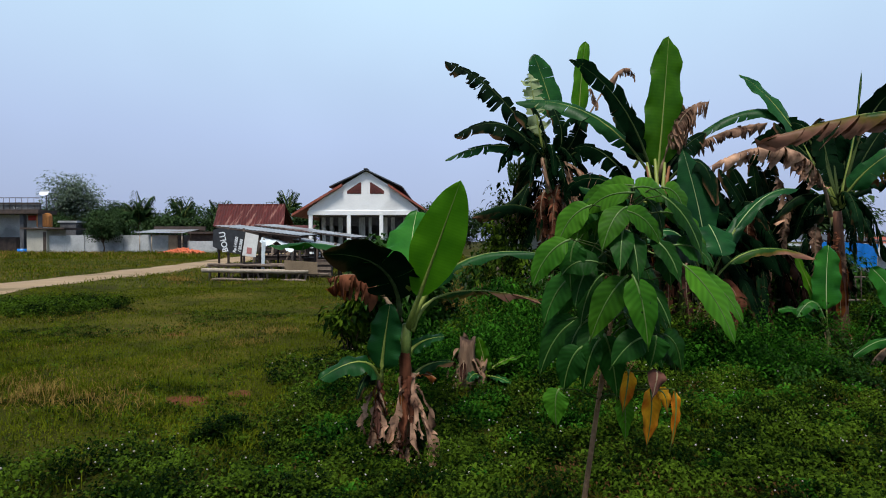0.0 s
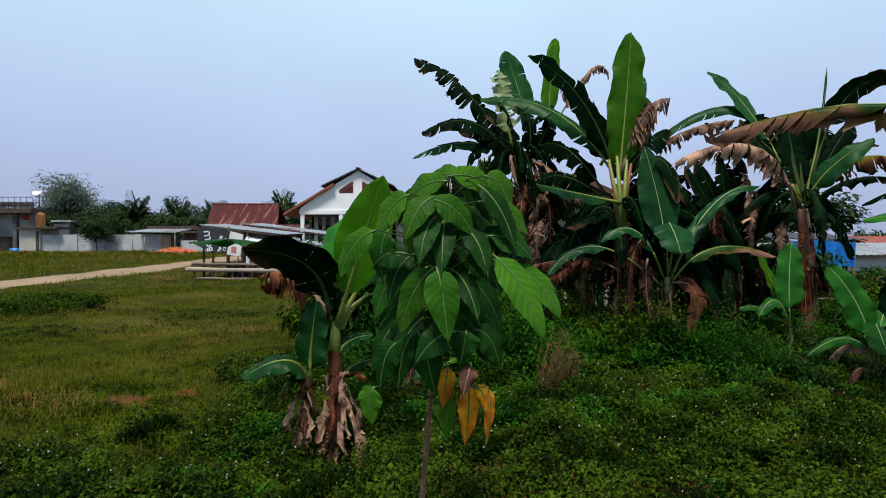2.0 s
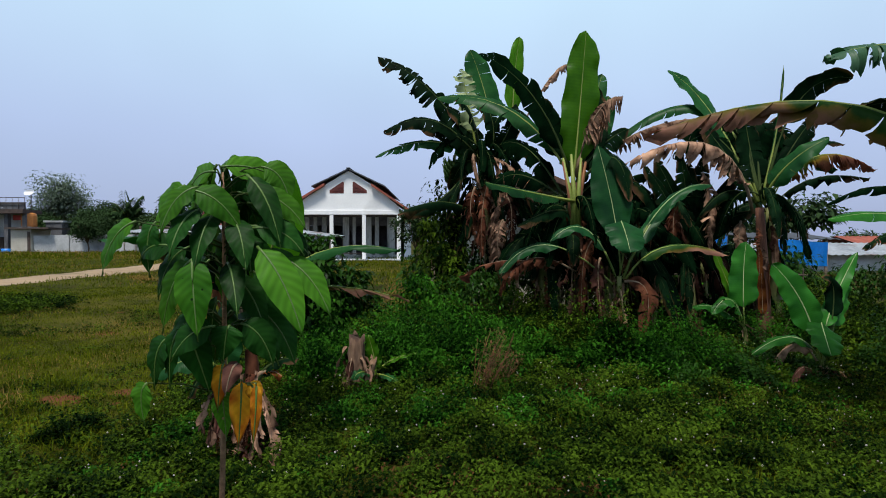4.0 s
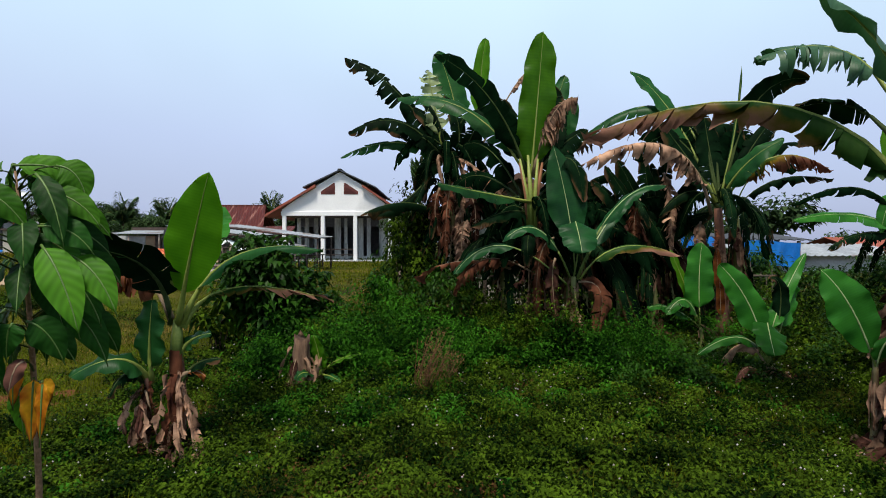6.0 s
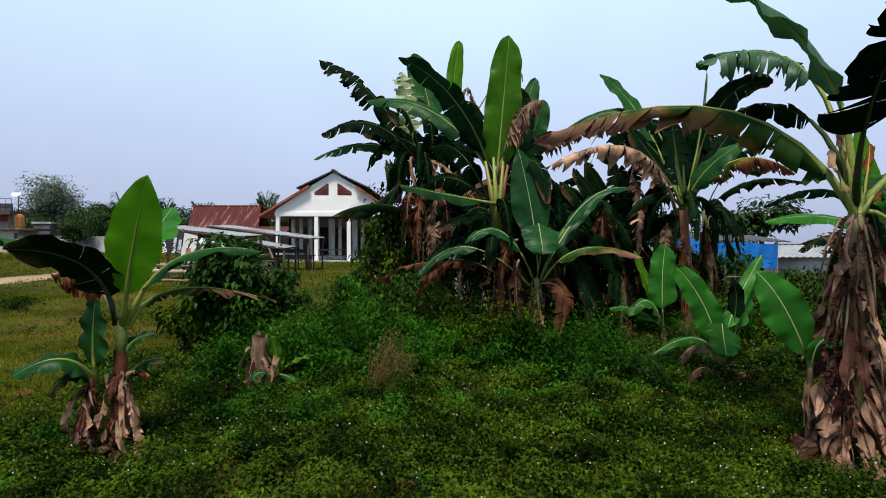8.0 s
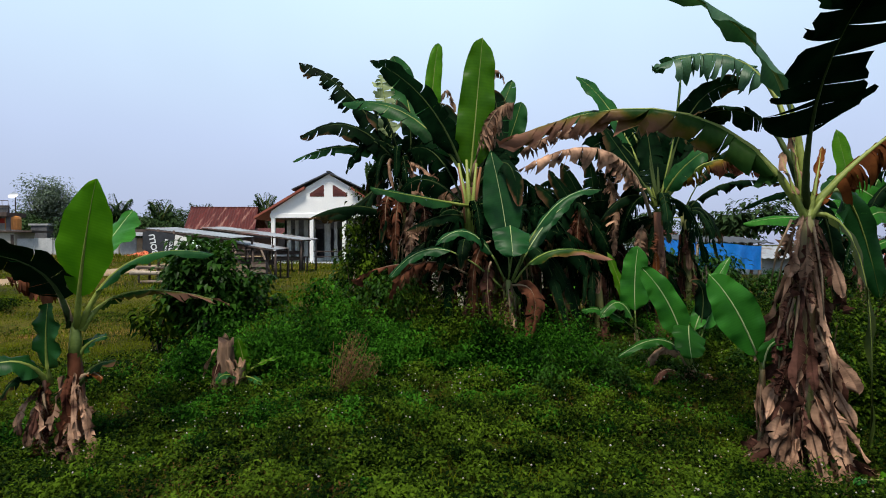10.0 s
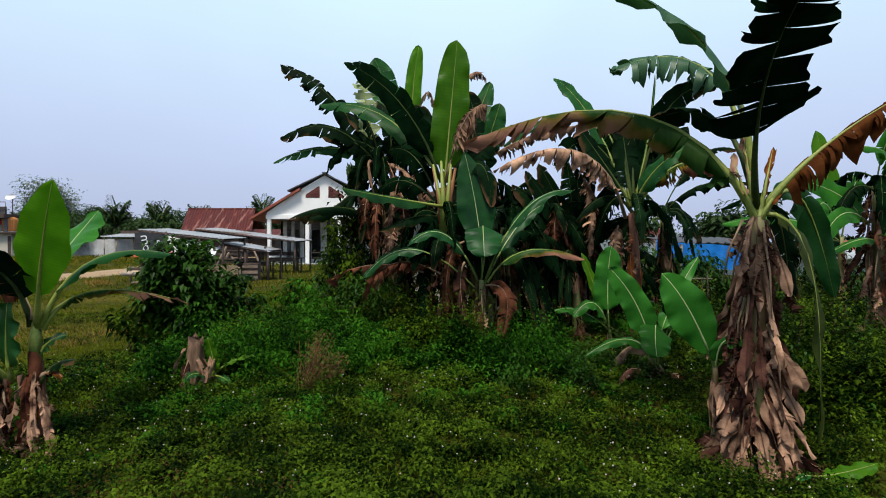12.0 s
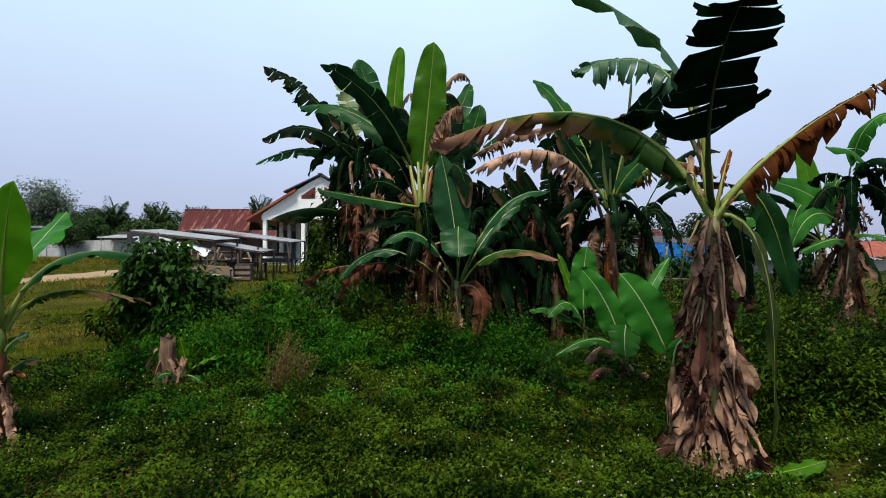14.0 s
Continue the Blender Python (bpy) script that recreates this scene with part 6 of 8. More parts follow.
skirt(edge_banana, (8.380, 6.654, -0.018), (8.418, 6.665, 2.214), 0.2, 60, 0.5, 172, 0.4, ('dead', 'dry', 'dead', 'russet'), 0.10, (0.2, 0.6, 0.9), 10)

floor_sprout = banana('small banana sprout with one bright leaf near the ground', (5.662, 3.822, -0.329), (5.671, 3.822, -0.278), 0.012)
leaf(floor_sprout, (5.671, 3.822, -0.287), (5.808, 3.772, -0.207), (5.989, 3.741, -0.145), 0.13, (0, -0.75, 0.6), 'young', 0, 0.1, seed=173, petiole=0.1, rib=0.006, shape='oval')
leaf(floor_sprout, (5.662, 3.822, -0.287), (5.540, 3.773, -0.236), (5.460, 3.744, -0.243), 0.06, (0, -0.75, 0.6), 'young', 0, 0.1, seed=174, petiole=0.1, rib=0.004, shape='oval')

garden_banana = banana('banana plant with a pale upright leaf in the gardens behind', (10.370, 9.873, 0.132), (10.371, 9.882, 1.614), 0.08)
leaf(garden_banana, (10.350, 9.882, 1.508), (10.182, 9.889, 2.462), (9.977, 9.997, 3.627), 0.52, (0.1, -1, 0.1), 'young', 0, 0.0, seed=175, petiole=0.2, rib=0.02)
leaf(garden_banana, (10.371, 9.882, 1.508), (9.912, 9.689, 2.234), (9.583, 9.588, 1.610), 0.5, (0, -0.8, 0.5), 'fresh', 0.1, 0.2, seed=176, rib=0.02)
leaf(garden_banana, (10.371, 9.882, 1.508), (10.431, 9.687, 2.441), (10.587, 9.687, 2.669), 0.5, (-0.3, -0.8, 0.5), 'fresh', 0.1, 0.2, seed=177, rib=0.02)
leaf(garden_banana, (10.371, 9.882, 1.508), (9.327, 9.594, 2.381), (7.867, 9.402, 2.091), 0.42, (0, -0.6, 0.8), 'shade', 0.5, 0.5, seed=178, rib=0.02)
leaf(garden_banana, (10.371, 9.882, 1.508), (9.224, 9.592, 1.919), (7.887, 9.401, 1.830), 0.45, (0, -0.7, 0.7), 'fresh', 0.1, 0.3, seed=179, rib=0.02)
leaf(garden_banana, (10.371, 9.882, 1.508), (9.326, 9.589, 1.610), (8.488, 9.397, 1.307), 0.36, (0, -0.7, 0.7), 'old', 0.5, 0.5, seed=180, rib=0.02)
droop(garden_banana, (10.371, 9.882, 1.614), 7, 1.0, 181)
skirt(garden_banana, (10.370, 9.873, 0.132), (10.371, 9.881, 1.466), 0.14, 14, 0.7, 182, 0.4, ('dead', 'dry'), 0.14)


# ---- shrubs, sapling, trees ----
def foliage(rng, centre, radius, count, leaf_len, narrow, mat, parent, name="foliage", hollow=0.45, elev=(-0.7, 0.6), lumps=14, bend=0.35):
    """A crown of many leaves in uneven lumps, with gaps between them."""
    c, r = np.array(centre), np.array(radius)
    v = rng.normal(size=(lumps, 3))
    v /= np.linalg.norm(v, axis=1)[:, None]
    lump = c + v * r * rng.uniform(hollow, 0.9, (lumps, 1))
    size = rng.uniform(0.22, 0.5, lumps)
    pick = rng.integers(0, lumps, count)
    org = lump[pick] + np.clip(rng.normal(size=(count, 3)), -1.5, 1.5) * (size[pick, None] * r * 0.55)
    ln = leaf_len * rng.uniform(0.55, 1.3, count)
    out = np.arctan2(org[:, 1] - lump[pick, 1], org[:, 0] - lump[pick, 0]) + rng.normal(0, 0.8, count)
    return leaves_mesh(name, org, out, rng.uniform(*elev, count), ln, ln * narrow, mat, bend, parent), lump


def shrub(label, x, y, centre_z, radius, count, leaf_len, narrow=0.6, mat="bush", seed=1, category="shrub", lumps=14, elev=(-0.9, 0.4)):
    rg = np.random.default_rng(seed)
    ob = thing("shrub", label, category)
    z0 = float(height(x, y))
    _, lump = foliage(rg, (x, y, z0 + centre_z), radius, count, leaf_len, narrow, M[mat], ob, lumps=lumps, elev=elev)
    for p in lump[:8]:
        p = Vector(p)
        foot = Vector((x + (p.x - x) * 0.15, y + (p.y - y) * 0.15, z0 - 0.02))
        tube("twig", [foot, foot.lerp(p, 0.5) + Vector((0.02, 0.01, 0.06)), p], [0.012, 0.008, 0.004], M["bark"], ob, 5)
    return ob


shrub("dense dark green leafy shrub at the field edge", -0.78, 7.5, 0.95, (0.55, 0.5, 0.78), 3200, 0.135, 0.55, "bush", 3, lumps=34, elev=(-0.9, 0.7))
shrub("spreading dark green shrub beside the taller one", -0.15, 7.6, 0.6, (0.62, 0.5, 0.6), 2600, 0.12, 0.55, "bush", 5, lumps=28, elev=(-0.9, 0.7))
shrub("low leafy shrub at the foot of the dark one", -1.25, 7.2, 0.45, (0.35, 0.35, 0.45), 420, 0.16, 0.45, "weed", 6, lumps=12)
shrub("light green leafy shrub beside a fence post", 1.1, 8.9, 0.75, (0.6, 0.6, 0.8), 2000, 0.10, 0.5, "weed", 4, lumps=22)
shrub("tall light green bush against the banana grove", 1.15, 10.0, 1.35, (0.5, 0.45, 1.1), 2800, 0.10, 0.5, "weed", 14, lumps=34)
shrub("dark green undergrowth at the foot of the grove", 1.6, 8.3, 0.55, (0.7, 0.45, 0.6), 2600, 0.08, 0.5, "bush", 15, lumps=26)
shrub("dark green undergrowth below the banana leaves", 0.75, 7.5, 0.5, (0.55, 0.45, 0.55), 2200, 0.08, 0.5, "herb", 16, lumps=24)
for k, (sx, sy, sz, sr) in enumerate(((0.4, 6.9, 0.3, 0.5), (1.2, 7.2, 0.34, 0.6), (1.9, 7.0, 0.26, 0.5), (2.6, 6.6, 0.3, 0.5), (3.3, 6.3, 0.24, 0.42), (0.7, 8.0, 0.45, 0.6), (2.0, 8.2, 0.4, 0.7), (5.6, 7.2, 0.35, 0.7))):
    shrub("knee-high bright green weed bush", sx, sy, sz, (sr, sr * 0.8, sz * 1.1), 1900, 0.055, 0.5, "herb" if k % 3 else "weed", 20 + k, "weed bush", 16, (-0.3, 0.8))
for k, (sx, sy, sz, sr) in enumerate(((6.6, 5.6, 0.4, 0.6), (7.4, 6.2, 0.5, 0.7), (6.9, 4.8, 0.28, 0.5), (8.0, 7.4, 0.5, 0.9), (6.6, 7.6, 0.45, 0.6), (7.7, 5.2, 0.35, 0.6))):
    shrub("thigh-high wild weed bush with pale flower heads", sx, sy, sz, (sr, sr * 0.8, sz * 1.1), 2600, 0.065, 0.5, "weed", 40 + k, "weed bush", 18, (-0.3, 0.8))


for k, (bx, by, bt) in enumerate(((2.6, 8.3, 1.3), (3.45, 8.7, 1.7), (4.1, 9.3, 2.15), (2.2, 9.9, 1.9), (4.9, 10.0, 1.9), (5.8, 9.6, 1.1), (3.9, 8.3, 1.75), (3.6, 8.1, 1.3), (4.5, 8.7, 1.85), (4.15, 8.9, 1.75), (3.75, 9.6, 2.0), (4.6, 9.5, 1.5))):
    wild_banana("banana plant of the grove with drooping dark and dead leaves", bx, by, bt, 70 + k)


for k in range(11):
    bx = 0.9 + k * 0.75
    shrub("dark tangled shrub behind the banana grove", bx, 10.9 + 0.5 * math.sin(k * 2.1), 0.75, (0.75, 0.5, 0.75), 900, 0.13, 0.5, "bush", 140 + k, lumps=16)


for k in range(12):
    bx = 6.4 + k * 0.95
    shrub("mixed green shrub of the gardens behind", bx, (10.6 if bx < 7.6 or bx > 10.6 else 15.0) + 0.9 * math.sin(k * 1.7), 0.62, (0.8, 0.6, 0.62), 1300, 0.12, 0.5, "bush" if k % 2 else "weed", 240 + k, lumps=18)


for sx, sy, sz, sr in ((9.7, 11.2, 0.45, 0.7), (10.8, 10.8, 0.5, 0.8), (8.5, 11.3, 0.48, 0.6), (7.6, 11.0, 0.5, 0.5)):
    shrub("dense garden shrub before the tin roofs", sx, sy, sz, (sr, 0.5, sz * 1.15), 2200, 0.10, 0.5, "bush", 270 + int(sx * 10), lumps=24)


def sapling_stem(z):
    """Where the sapling's thin stem stands at a height: it leans forward as it rises."""
    return Vector((0.405 + 0.088 * z, 1.80 - 0.06 * z - 0.058 * z * z, z))


def sapling_leaf(base, tip, width, mat, seed=[500]):
    """One drooping leaf, its bare stalk reaching back and up the stem."""
    seed[0] += 1
    base, tip = Vector(base), Vector(tip)
    base, tip = base.lerp(tip, -0.14), base.lerp(tip, 1.12)
    stem = sapling_stem(base.z - 0.02 - 0.25 * (base.xy - sapling_stem(base.z).xy).length)
    out = (tip.xy - stem.xy)
    out = Vector((out.x, out.y, 0)).normalized() if out.length > 0.01 else Vector((0, -1, 0))
    mid = base.lerp(tip, 0.5) + out * 0.012 + Vector((0, 0, 0.024))
    tube("stalk", [stem, stem.lerp(base, 0.55) + Vector((0, 0, 0.012)), base], [0.0028, 0.0022, 0.0016], M["dark_rib"], young_tree, 5)
    leaf(young_tree, base, mid, tip, width * 1.2, Vector((0.45 * out.x, -1.0, 0.5)), mat, 0, 0.08, 0.03, seed[0], "leaf", 0.0022, 0.003, 0.14, "oval")


young_tree = thing("sapling", "slender sapling with large drooping green and yellowing leaves", "sapling")
tube("trunk", [sapling_stem(z) for z in (-0.03, 0.35, 0.7, 1.0, 1.25, 1.45, 1.64)], [0.011, 0.010, 0.009, 0.008, 0.007, 0.005, 0.003], M["twig_bark"], young_tree, 8)
# whorls turned away from the field path; lower tiers have shade painted in
rg = random.Random(8)
for k in range(24):
    tier = (1.57, 1.38, 1.19)[k % 3]
    w, z = radians(15 + (k // 3) * 21 + rg.uniform(-8, 8)), tier + rg.uniform(-0.05, 0.06)
    o, ln = Vector((math.cos(w), math.sin(w), 0)), rg.uniform(0.15, 0.2)
    b = sapling_stem(z) + o * rg.uniform(0.05, 0.13) + Vector((0, 0, 0.02))
    sapling_leaf(b, b + o * ln * rg.uniform(0.35, 0.7) + Vector((0, 0, -ln * rg.uniform(0.4, 0.85))), rg.uniform(0.07, 0.09), "cacao_shaded" if tier < 1.5 else rg.choice(("cacao", "cacao_shaded")))
# small leaves close to the stem, most darkened to paint the crown's shade
for k in range(26):
    w, z = rg.uniform(0, 6.283), (1.60, 1.48, 1.38, 1.22)[k % 4] + rg.uniform(-0.05, 0.05)
    o, ln = Vector((math.cos(w), math.sin(w), 0)), rg.uniform(0.12, 0.18)
    b = sapling_stem(z) + o * rg.uniform(0.03, 0.10)
    sapling_leaf(b, b + o * ln * rg.uniform(0.3, 0.6) + Vector((0, 0, -ln * rg.uniform(0.5, 0.9))), rg.uniform(0.06, 0.075), "cacao_shaded" if k % 5 else "cacao")
# the leaves that face the field; lower and inner ones have shade painted in
sapling_leaf((0.427, 1.570, 1.591), (0.350, 1.600, 1.485), 0.085, 'cacao')
sapling_leaf((0.502, 1.480, 1.580), (0.437, 1.450, 1.475), 0.075, 'cacao')
sapling_leaf((0.507, 1.480, 1.573), (0.605, 1.500, 1.487), 0.080, 'cacao')
sapling_leaf((0.641, 1.540, 1.573), (0.756, 1.560, 1.492), 0.075, 'cacao')
sapling_leaf((0.642, 1.540, 1.485), (0.756, 1.600, 1.416), 0.080, 'cacao_shaded')
sapling_leaf((0.529, 1.520, 1.629), (0.435, 1.600, 1.577), 0.080, 'cacao')
sapling_leaf((0.561, 1.550, 1.648), (0.678, 1.620, 1.611), 0.080, 'cacao')
sapling_leaf((0.560, 1.580, 1.656), (0.486, 1.680, 1.628), 0.080, 'cacao')
sapling_leaf((0.554, 1.600, 1.645), (0.612, 1.660, 1.533), 0.085, 'cacao_shaded')
sapling_leaf((0.342, 1.480, 1.489), (0.259, 1.500, 1.375), 0.080, 'cacao')
sapling_leaf((0.381, 1.520, 1.489), (0.367, 1.520, 1.371), 0.085, 'cacao_shaded')
sapling_leaf((0.495, 1.460, 1.385), (0.420, 1.490, 1.230), 0.088, 'cacao')
sapling_leaf((0.516, 1.440, 1.387), (0.540, 1.410, 1.227), 0.090, 'cacao')
sapling_leaf((0.676, 1.480, 1.414), (0.781, 1.440, 1.227), 0.095, 'cacao')
sapling_leaf((0.728, 1.520, 1.393), (0.837, 1.500, 1.266), 0.080, 'cacao')
sapling_leaf((0.660, 1.500, 1.480), (0.762, 1.520, 1.421), 0.080, 'cacao_shaded')
sapling_leaf((0.606, 1.520, 1.447), (0.637, 1.500, 1.372), 0.085, 'cacao_shaded')
sapling_leaf((0.435, 1.500, 1.432), (0.347, 1.520, 1.401), 0.080, 'cacao_shaded')
sapling_leaf((0.464, 1.520, 1.214), (0.505, 1.550, 1.052), 0.085, 'cacao_shaded')
sapling_leaf((0.444, 1.520, 1.205), (0.410, 1.540, 1.071), 0.060, 'cacao_shaded')
sapling_leaf((0.398, 1.540, 1.179), (0.358, 1.560, 1.062), 0.085, 'cacao_shaded')
sapling_leaf((0.611, 1.540, 1.194), (0.681, 1.570, 1.119), 0.080, 'cacao_shaded')
sapling_leaf((0.622, 1.500, 1.226), (0.680, 1.530, 1.128), 0.085, 'cacao_shaded')
sapling_leaf((0.589, 1.480, 1.225), (0.575, 1.480, 1.147), 0.080, 'cacao_shaded')
sapling_leaf((0.550, 1.460, 1.228), (0.464, 1.450, 1.157), 0.080, 'cacao_shaded')
sapling_leaf((0.339, 1.550, 1.056), (0.333, 1.550, 0.962), 0.075, 'cacao')
sapling_leaf((0.541, 1.560, 1.108), (0.527, 1.560, 0.998), 0.050, 'cacao_old')
sapling_leaf((0.527, 1.580, 1.024), (0.539, 1.580, 0.913), 0.060, 'cacao')
sapling_leaf((0.597, 1.540, 1.059), (0.589, 1.540, 0.909), 0.060, 'cacao_old')
sapling_leaf((0.618, 1.540, 1.059), (0.641, 1.530, 1.003), 0.045, 'cacao_old')
sapling_leaf((0.650, 1.500, 1.063), (0.642, 1.500, 0.923), 0.030, 'cacao_old')
sapling_leaf((0.599, 1.500, 1.123), (0.581, 1.480, 1.061), 0.050, 'dead')


# ---- buildings ----
def corrugated(name, corners, mat, parent, waves=14, depth=0.05, label=""):
    """A corrugated sheet over the four corners near-left, near-right, far-right, far-left."""
    a, b, c, d = [Vector(p) for p in corners]
    nrm = (b - a).cross(d - a).normalized()
    verts, faces, n = [], [], waves * 4
    for low in (0, 1):
        for j in range(2):
            for i in range(n + 1):
                u = i / n
                p = a.lerp(b, u) if j == 0 else d.lerp(c, u)
                verts.append(p + nrm * (math.sin(u * waves * 2 * math.pi) * depth * 0.5 - low * 0.012))
    m = n + 1
    for i in range(n):
        faces.append((i, i + 1, m + i + 1, m + i))
        faces.append((2 * m + i + 1, 2 * m + i, 3 * m + i, 3 * m + i + 1))
        faces.append((i + 1, i, 2 * m + i, 2 * m + i + 1))
        faces.append((m + i, m + i + 1, 3 * m + i + 1, 3 * m + i))
    return link(name, verts, faces, mat, parent, label, smooth=False)


def prism(bm, outline, y0, y1):
    """An upright outline of (x, z) drawn out from y0 to y1."""
    a = [bm.verts.new((x, y0, z)) for x, z in outline]
    b = [bm.verts.new((x, y1, z)) for x, z in outline]
    bm.faces.new(a)
    bm.faces.new(b[::-1])
    for i in range(len(a)):
        j = (i + 1) % len(a)
        bm.faces.new((a[j], a[i], b[i], b[j]))
    return bm


def white_house():
    ob = thing("house", "white limewashed gabled house with an open porch and red tile eaves", "house")
    y0, xl, xr, xm = 40.4, -10.18, -1.9, -5.85
    z0 = 0.0
    # gable wall with two vents cut out as deep recesses
    outline = [(xl, 3.8), (xr, 3.8), (xr, 3.95), (-3.95, 5.65), (-5.8, 6.78), (-7.7, 5.65), (xl, 3.95)]
    part("gable_wall", prism(bmesh.new(), outline, y0, y0 + 0.18), M["plaster"], ob)
    for s in (-1, 1):
        xa, xb = -5.85 + s * 0.33, -5.85 + s * 1.4
        v = part("vent", prism(bmesh.new(), [(xa, 5.07), (xa, 5.93), (xa + s * 0.12, 5.93), (xb, 5.3), (xb, 5.07)], y0 - 0.012, y0 + 0.05), M["red_wood"], ob, "red-brown louvred gable vent")
        for k in range(5):
            boxed("slat", M["red_wood"], v, xa + s * 0.04, y0 - 0.035, 5.12 + k * 0.11, xb - s * (0.06 + k * 0.17), y0 - 0.012, 5.16 + k * 0.11)
    boxed("beam", M["plaster"], ob, xl - 0.06, y0 - 0.08, 3.46, xr + 0.06, y0 + 0.2, 3.797, 0.02)
    for x in (-10.02, -7.12, -4.67, -2.05):
        boxed("column", M["plaster"], ob, x - 0.14, y0 - 0.06, z0, x + 0.14, y0 + 0.2, 3.458, 0.015)
    boxed("plinth", M["concrete"], ob, xl - 0.5, y0 - 0.5, -0.2, xr + 0.5, y0 + 14.2, 0.06)
    boxed("porch_floor", M["concrete"], ob, xl, y0 - 0.2, 0.06, xr, y0 + 3.0, 0.09)
    # inner wall with openings between piers
    x, yb = xl, y0 + 3.6
    for k, (w, gap) in enumerate(((0.5, 0.35), (0.3, 0.4), (0.35, 0.3), (0.3, 0.75), (0.5, 0.3), (0.25, 0.9), (0.4, 0.3), (0.3, 0.7), (0.6, 0.6), (0.5, 0.3))):
        boxed("pier", M["mould"], ob, x, yb, 0.065, min(x + w, xr), yb + 0.18, 3.45)
        x += w + gap
        if x > xr:
            break
    boxed("sill_wall", M["mould"], ob, xl, yb + 0.02, 0.065, xr, yb + 0.16, 0.35)
    # dark colour on the lintel stands for the shade under the porch beam
    boxed("lintel", M["dark_block"], ob, xl, yb + 0.02, 2.75, xr, yb + 0.16, 3.45)
    boxed("back_wall", M["dark_block"], ob, xl + 0.2, y0 + 9.0, 0.065, xr - 0.2, y0 + 9.2, 3.45)
    boxed("side_wall", M["plaster"], ob, xl, y0 + 0.2, 0.065, xl + 0.18, y0 + 3.6, 0.8)
    boxed("side_wall", M["plaster"], ob, xl, y0 + 3.6, 0.065, xl + 0.18, y0 + 14, 3.8)
    boxed("side_wall", M["plaster"], ob, xr - 0.18, y0 + 3.6, 0.065, xr, y0 + 14, 3.8)
    boxed("rear_wall", M["plaster"], ob, xl, y0 + 13.8, 0.065, xr, y0 + 14, 3.8)
    boxed("ceiling_panel", M["dark_wood"], ob, xl, y0 + 0.2, 3.46, xr, y0 + 13.8, 3.5)
    part("porch_rail", box(box(bmesh.new(), -7.0, y0 + 0.02, 0.9, -4.8, y0 + 0.08, 0.97), -7.0, y0 + 0.02, 0.5, -4.8, y0 + 0.08, 0.55), M["dark_wood"], ob)
    # lower tiled slopes and the raised dark upper roof
    for s, eave, top in ((-1, -11.35, -7.6), (1, -0.75, -4.1)):
        bm = slab(bmesh.new(), [(eave, y0 - 0.4, 3.52), (top, y0 - 0.4, 5.78), (top, y0 + 14.6, 5.78), (eave, y0 + 14.6, 3.52)], 0.16)
        roof = part("lower_roof", bm, M["tile"], ob, "red terracotta tiled roof slope")
        for k in range(11):
            u = k / 11
            xx, zz = eave + (top - eave) * u, 3.52 + 2.26 * u
            part("tile_course", slab(bmesh.new(), [(xx, y0 - 0.36, zz + 0.03), (xx + (top - eave) / 11, y0 - 0.36, zz + 0.225), (xx + (top - eave) / 11, y0 + 14.6, zz + 0.225), (xx, y0 + 14.6, zz + 0.03)], 0.02), M["tile"], roof)
        bm = slab(bmesh.new(), [(-5.8 + s * 2.75, y0 - 0.3, 5.62), (-5.8, y0 - 0.3, 6.92), (-5.8, y0 + 14.4, 6.92), (-5.8 + s * 2.75, y0 + 14.4, 5.62)], 0.09)
        part("upper_roof", bm, M["slate"], ob, "dark raised ridge roof")
        boxed("gap_board", M["dark_wood"], ob, -5.8 + s * 2.0 - 0.05, y0 + 0.2, 5.3, -5.8 + s * 2.0 + 0.05, y0 + 14, 5.9)
    boxed("ridge_cap", M["slate"], ob, -5.95, y0 - 0.34, 6.88, -5.65, y0 + 14.4, 6.98, 0.03)
    return ob


white_house()


def rusty_hall():
    ob = thing("shed", "long shed with a rusty red corrugated roof", "shed")
    x0, x1, y0 = -24.1, -17.0, 56.0
    corrugated("roof", [(x0 + 0.6, y0 - 1.5, 3.0), (x1 + 0.75, y0 - 1.5, 3.0), (x1 - 0.2, y0 + 2.3, 5.45), (x0 - 0.4, y0 + 2.3, 5.45)], M["rust_roof"], ob, 26, 0.09)
    corrugated("roof", [(x1 - 0.2, y0 + 2.3, 5.45), (x0 - 0.4, y0 + 2.3, 5.45), (x0 - 0.8, y0 + 6, 3.1), (x1 - 0.2, y0 + 6, 3.1)], M["rust_roof"], ob, 26, 0.09)
    tube("ridge_cap", [(x0 - 0.4, y0 + 2.3, 5.48), (x1 - 0.2, y0 + 2.3, 5.48)], [0.09, 0.09], M["rust_roof"], ob)
    corrugated("annex_roof", [(x1 - 0.6, y0 - 2.6, 2.5), (x1 + 3.5, y0 - 2.6, 2.2), (x1 + 3.5, y0 + 1, 3.2), (x1 - 0.6, y0 + 1, 3.2)], M["rust_roof"], ob, 14, 0.07)
    boxed("wall", M["dark_wood"], ob, x0 + 0.9, y0 - 0.8, 0.0, x1 + 0.3, y0 + 5.2, 2.95)
    boxed("annex_wall", M["dark_wood"], ob, x1 + 0.1, y0 - 1.8, 0.0, x1 + 3.2, y0 + 0.8, 2.1)
    return ob


rusty_hall()


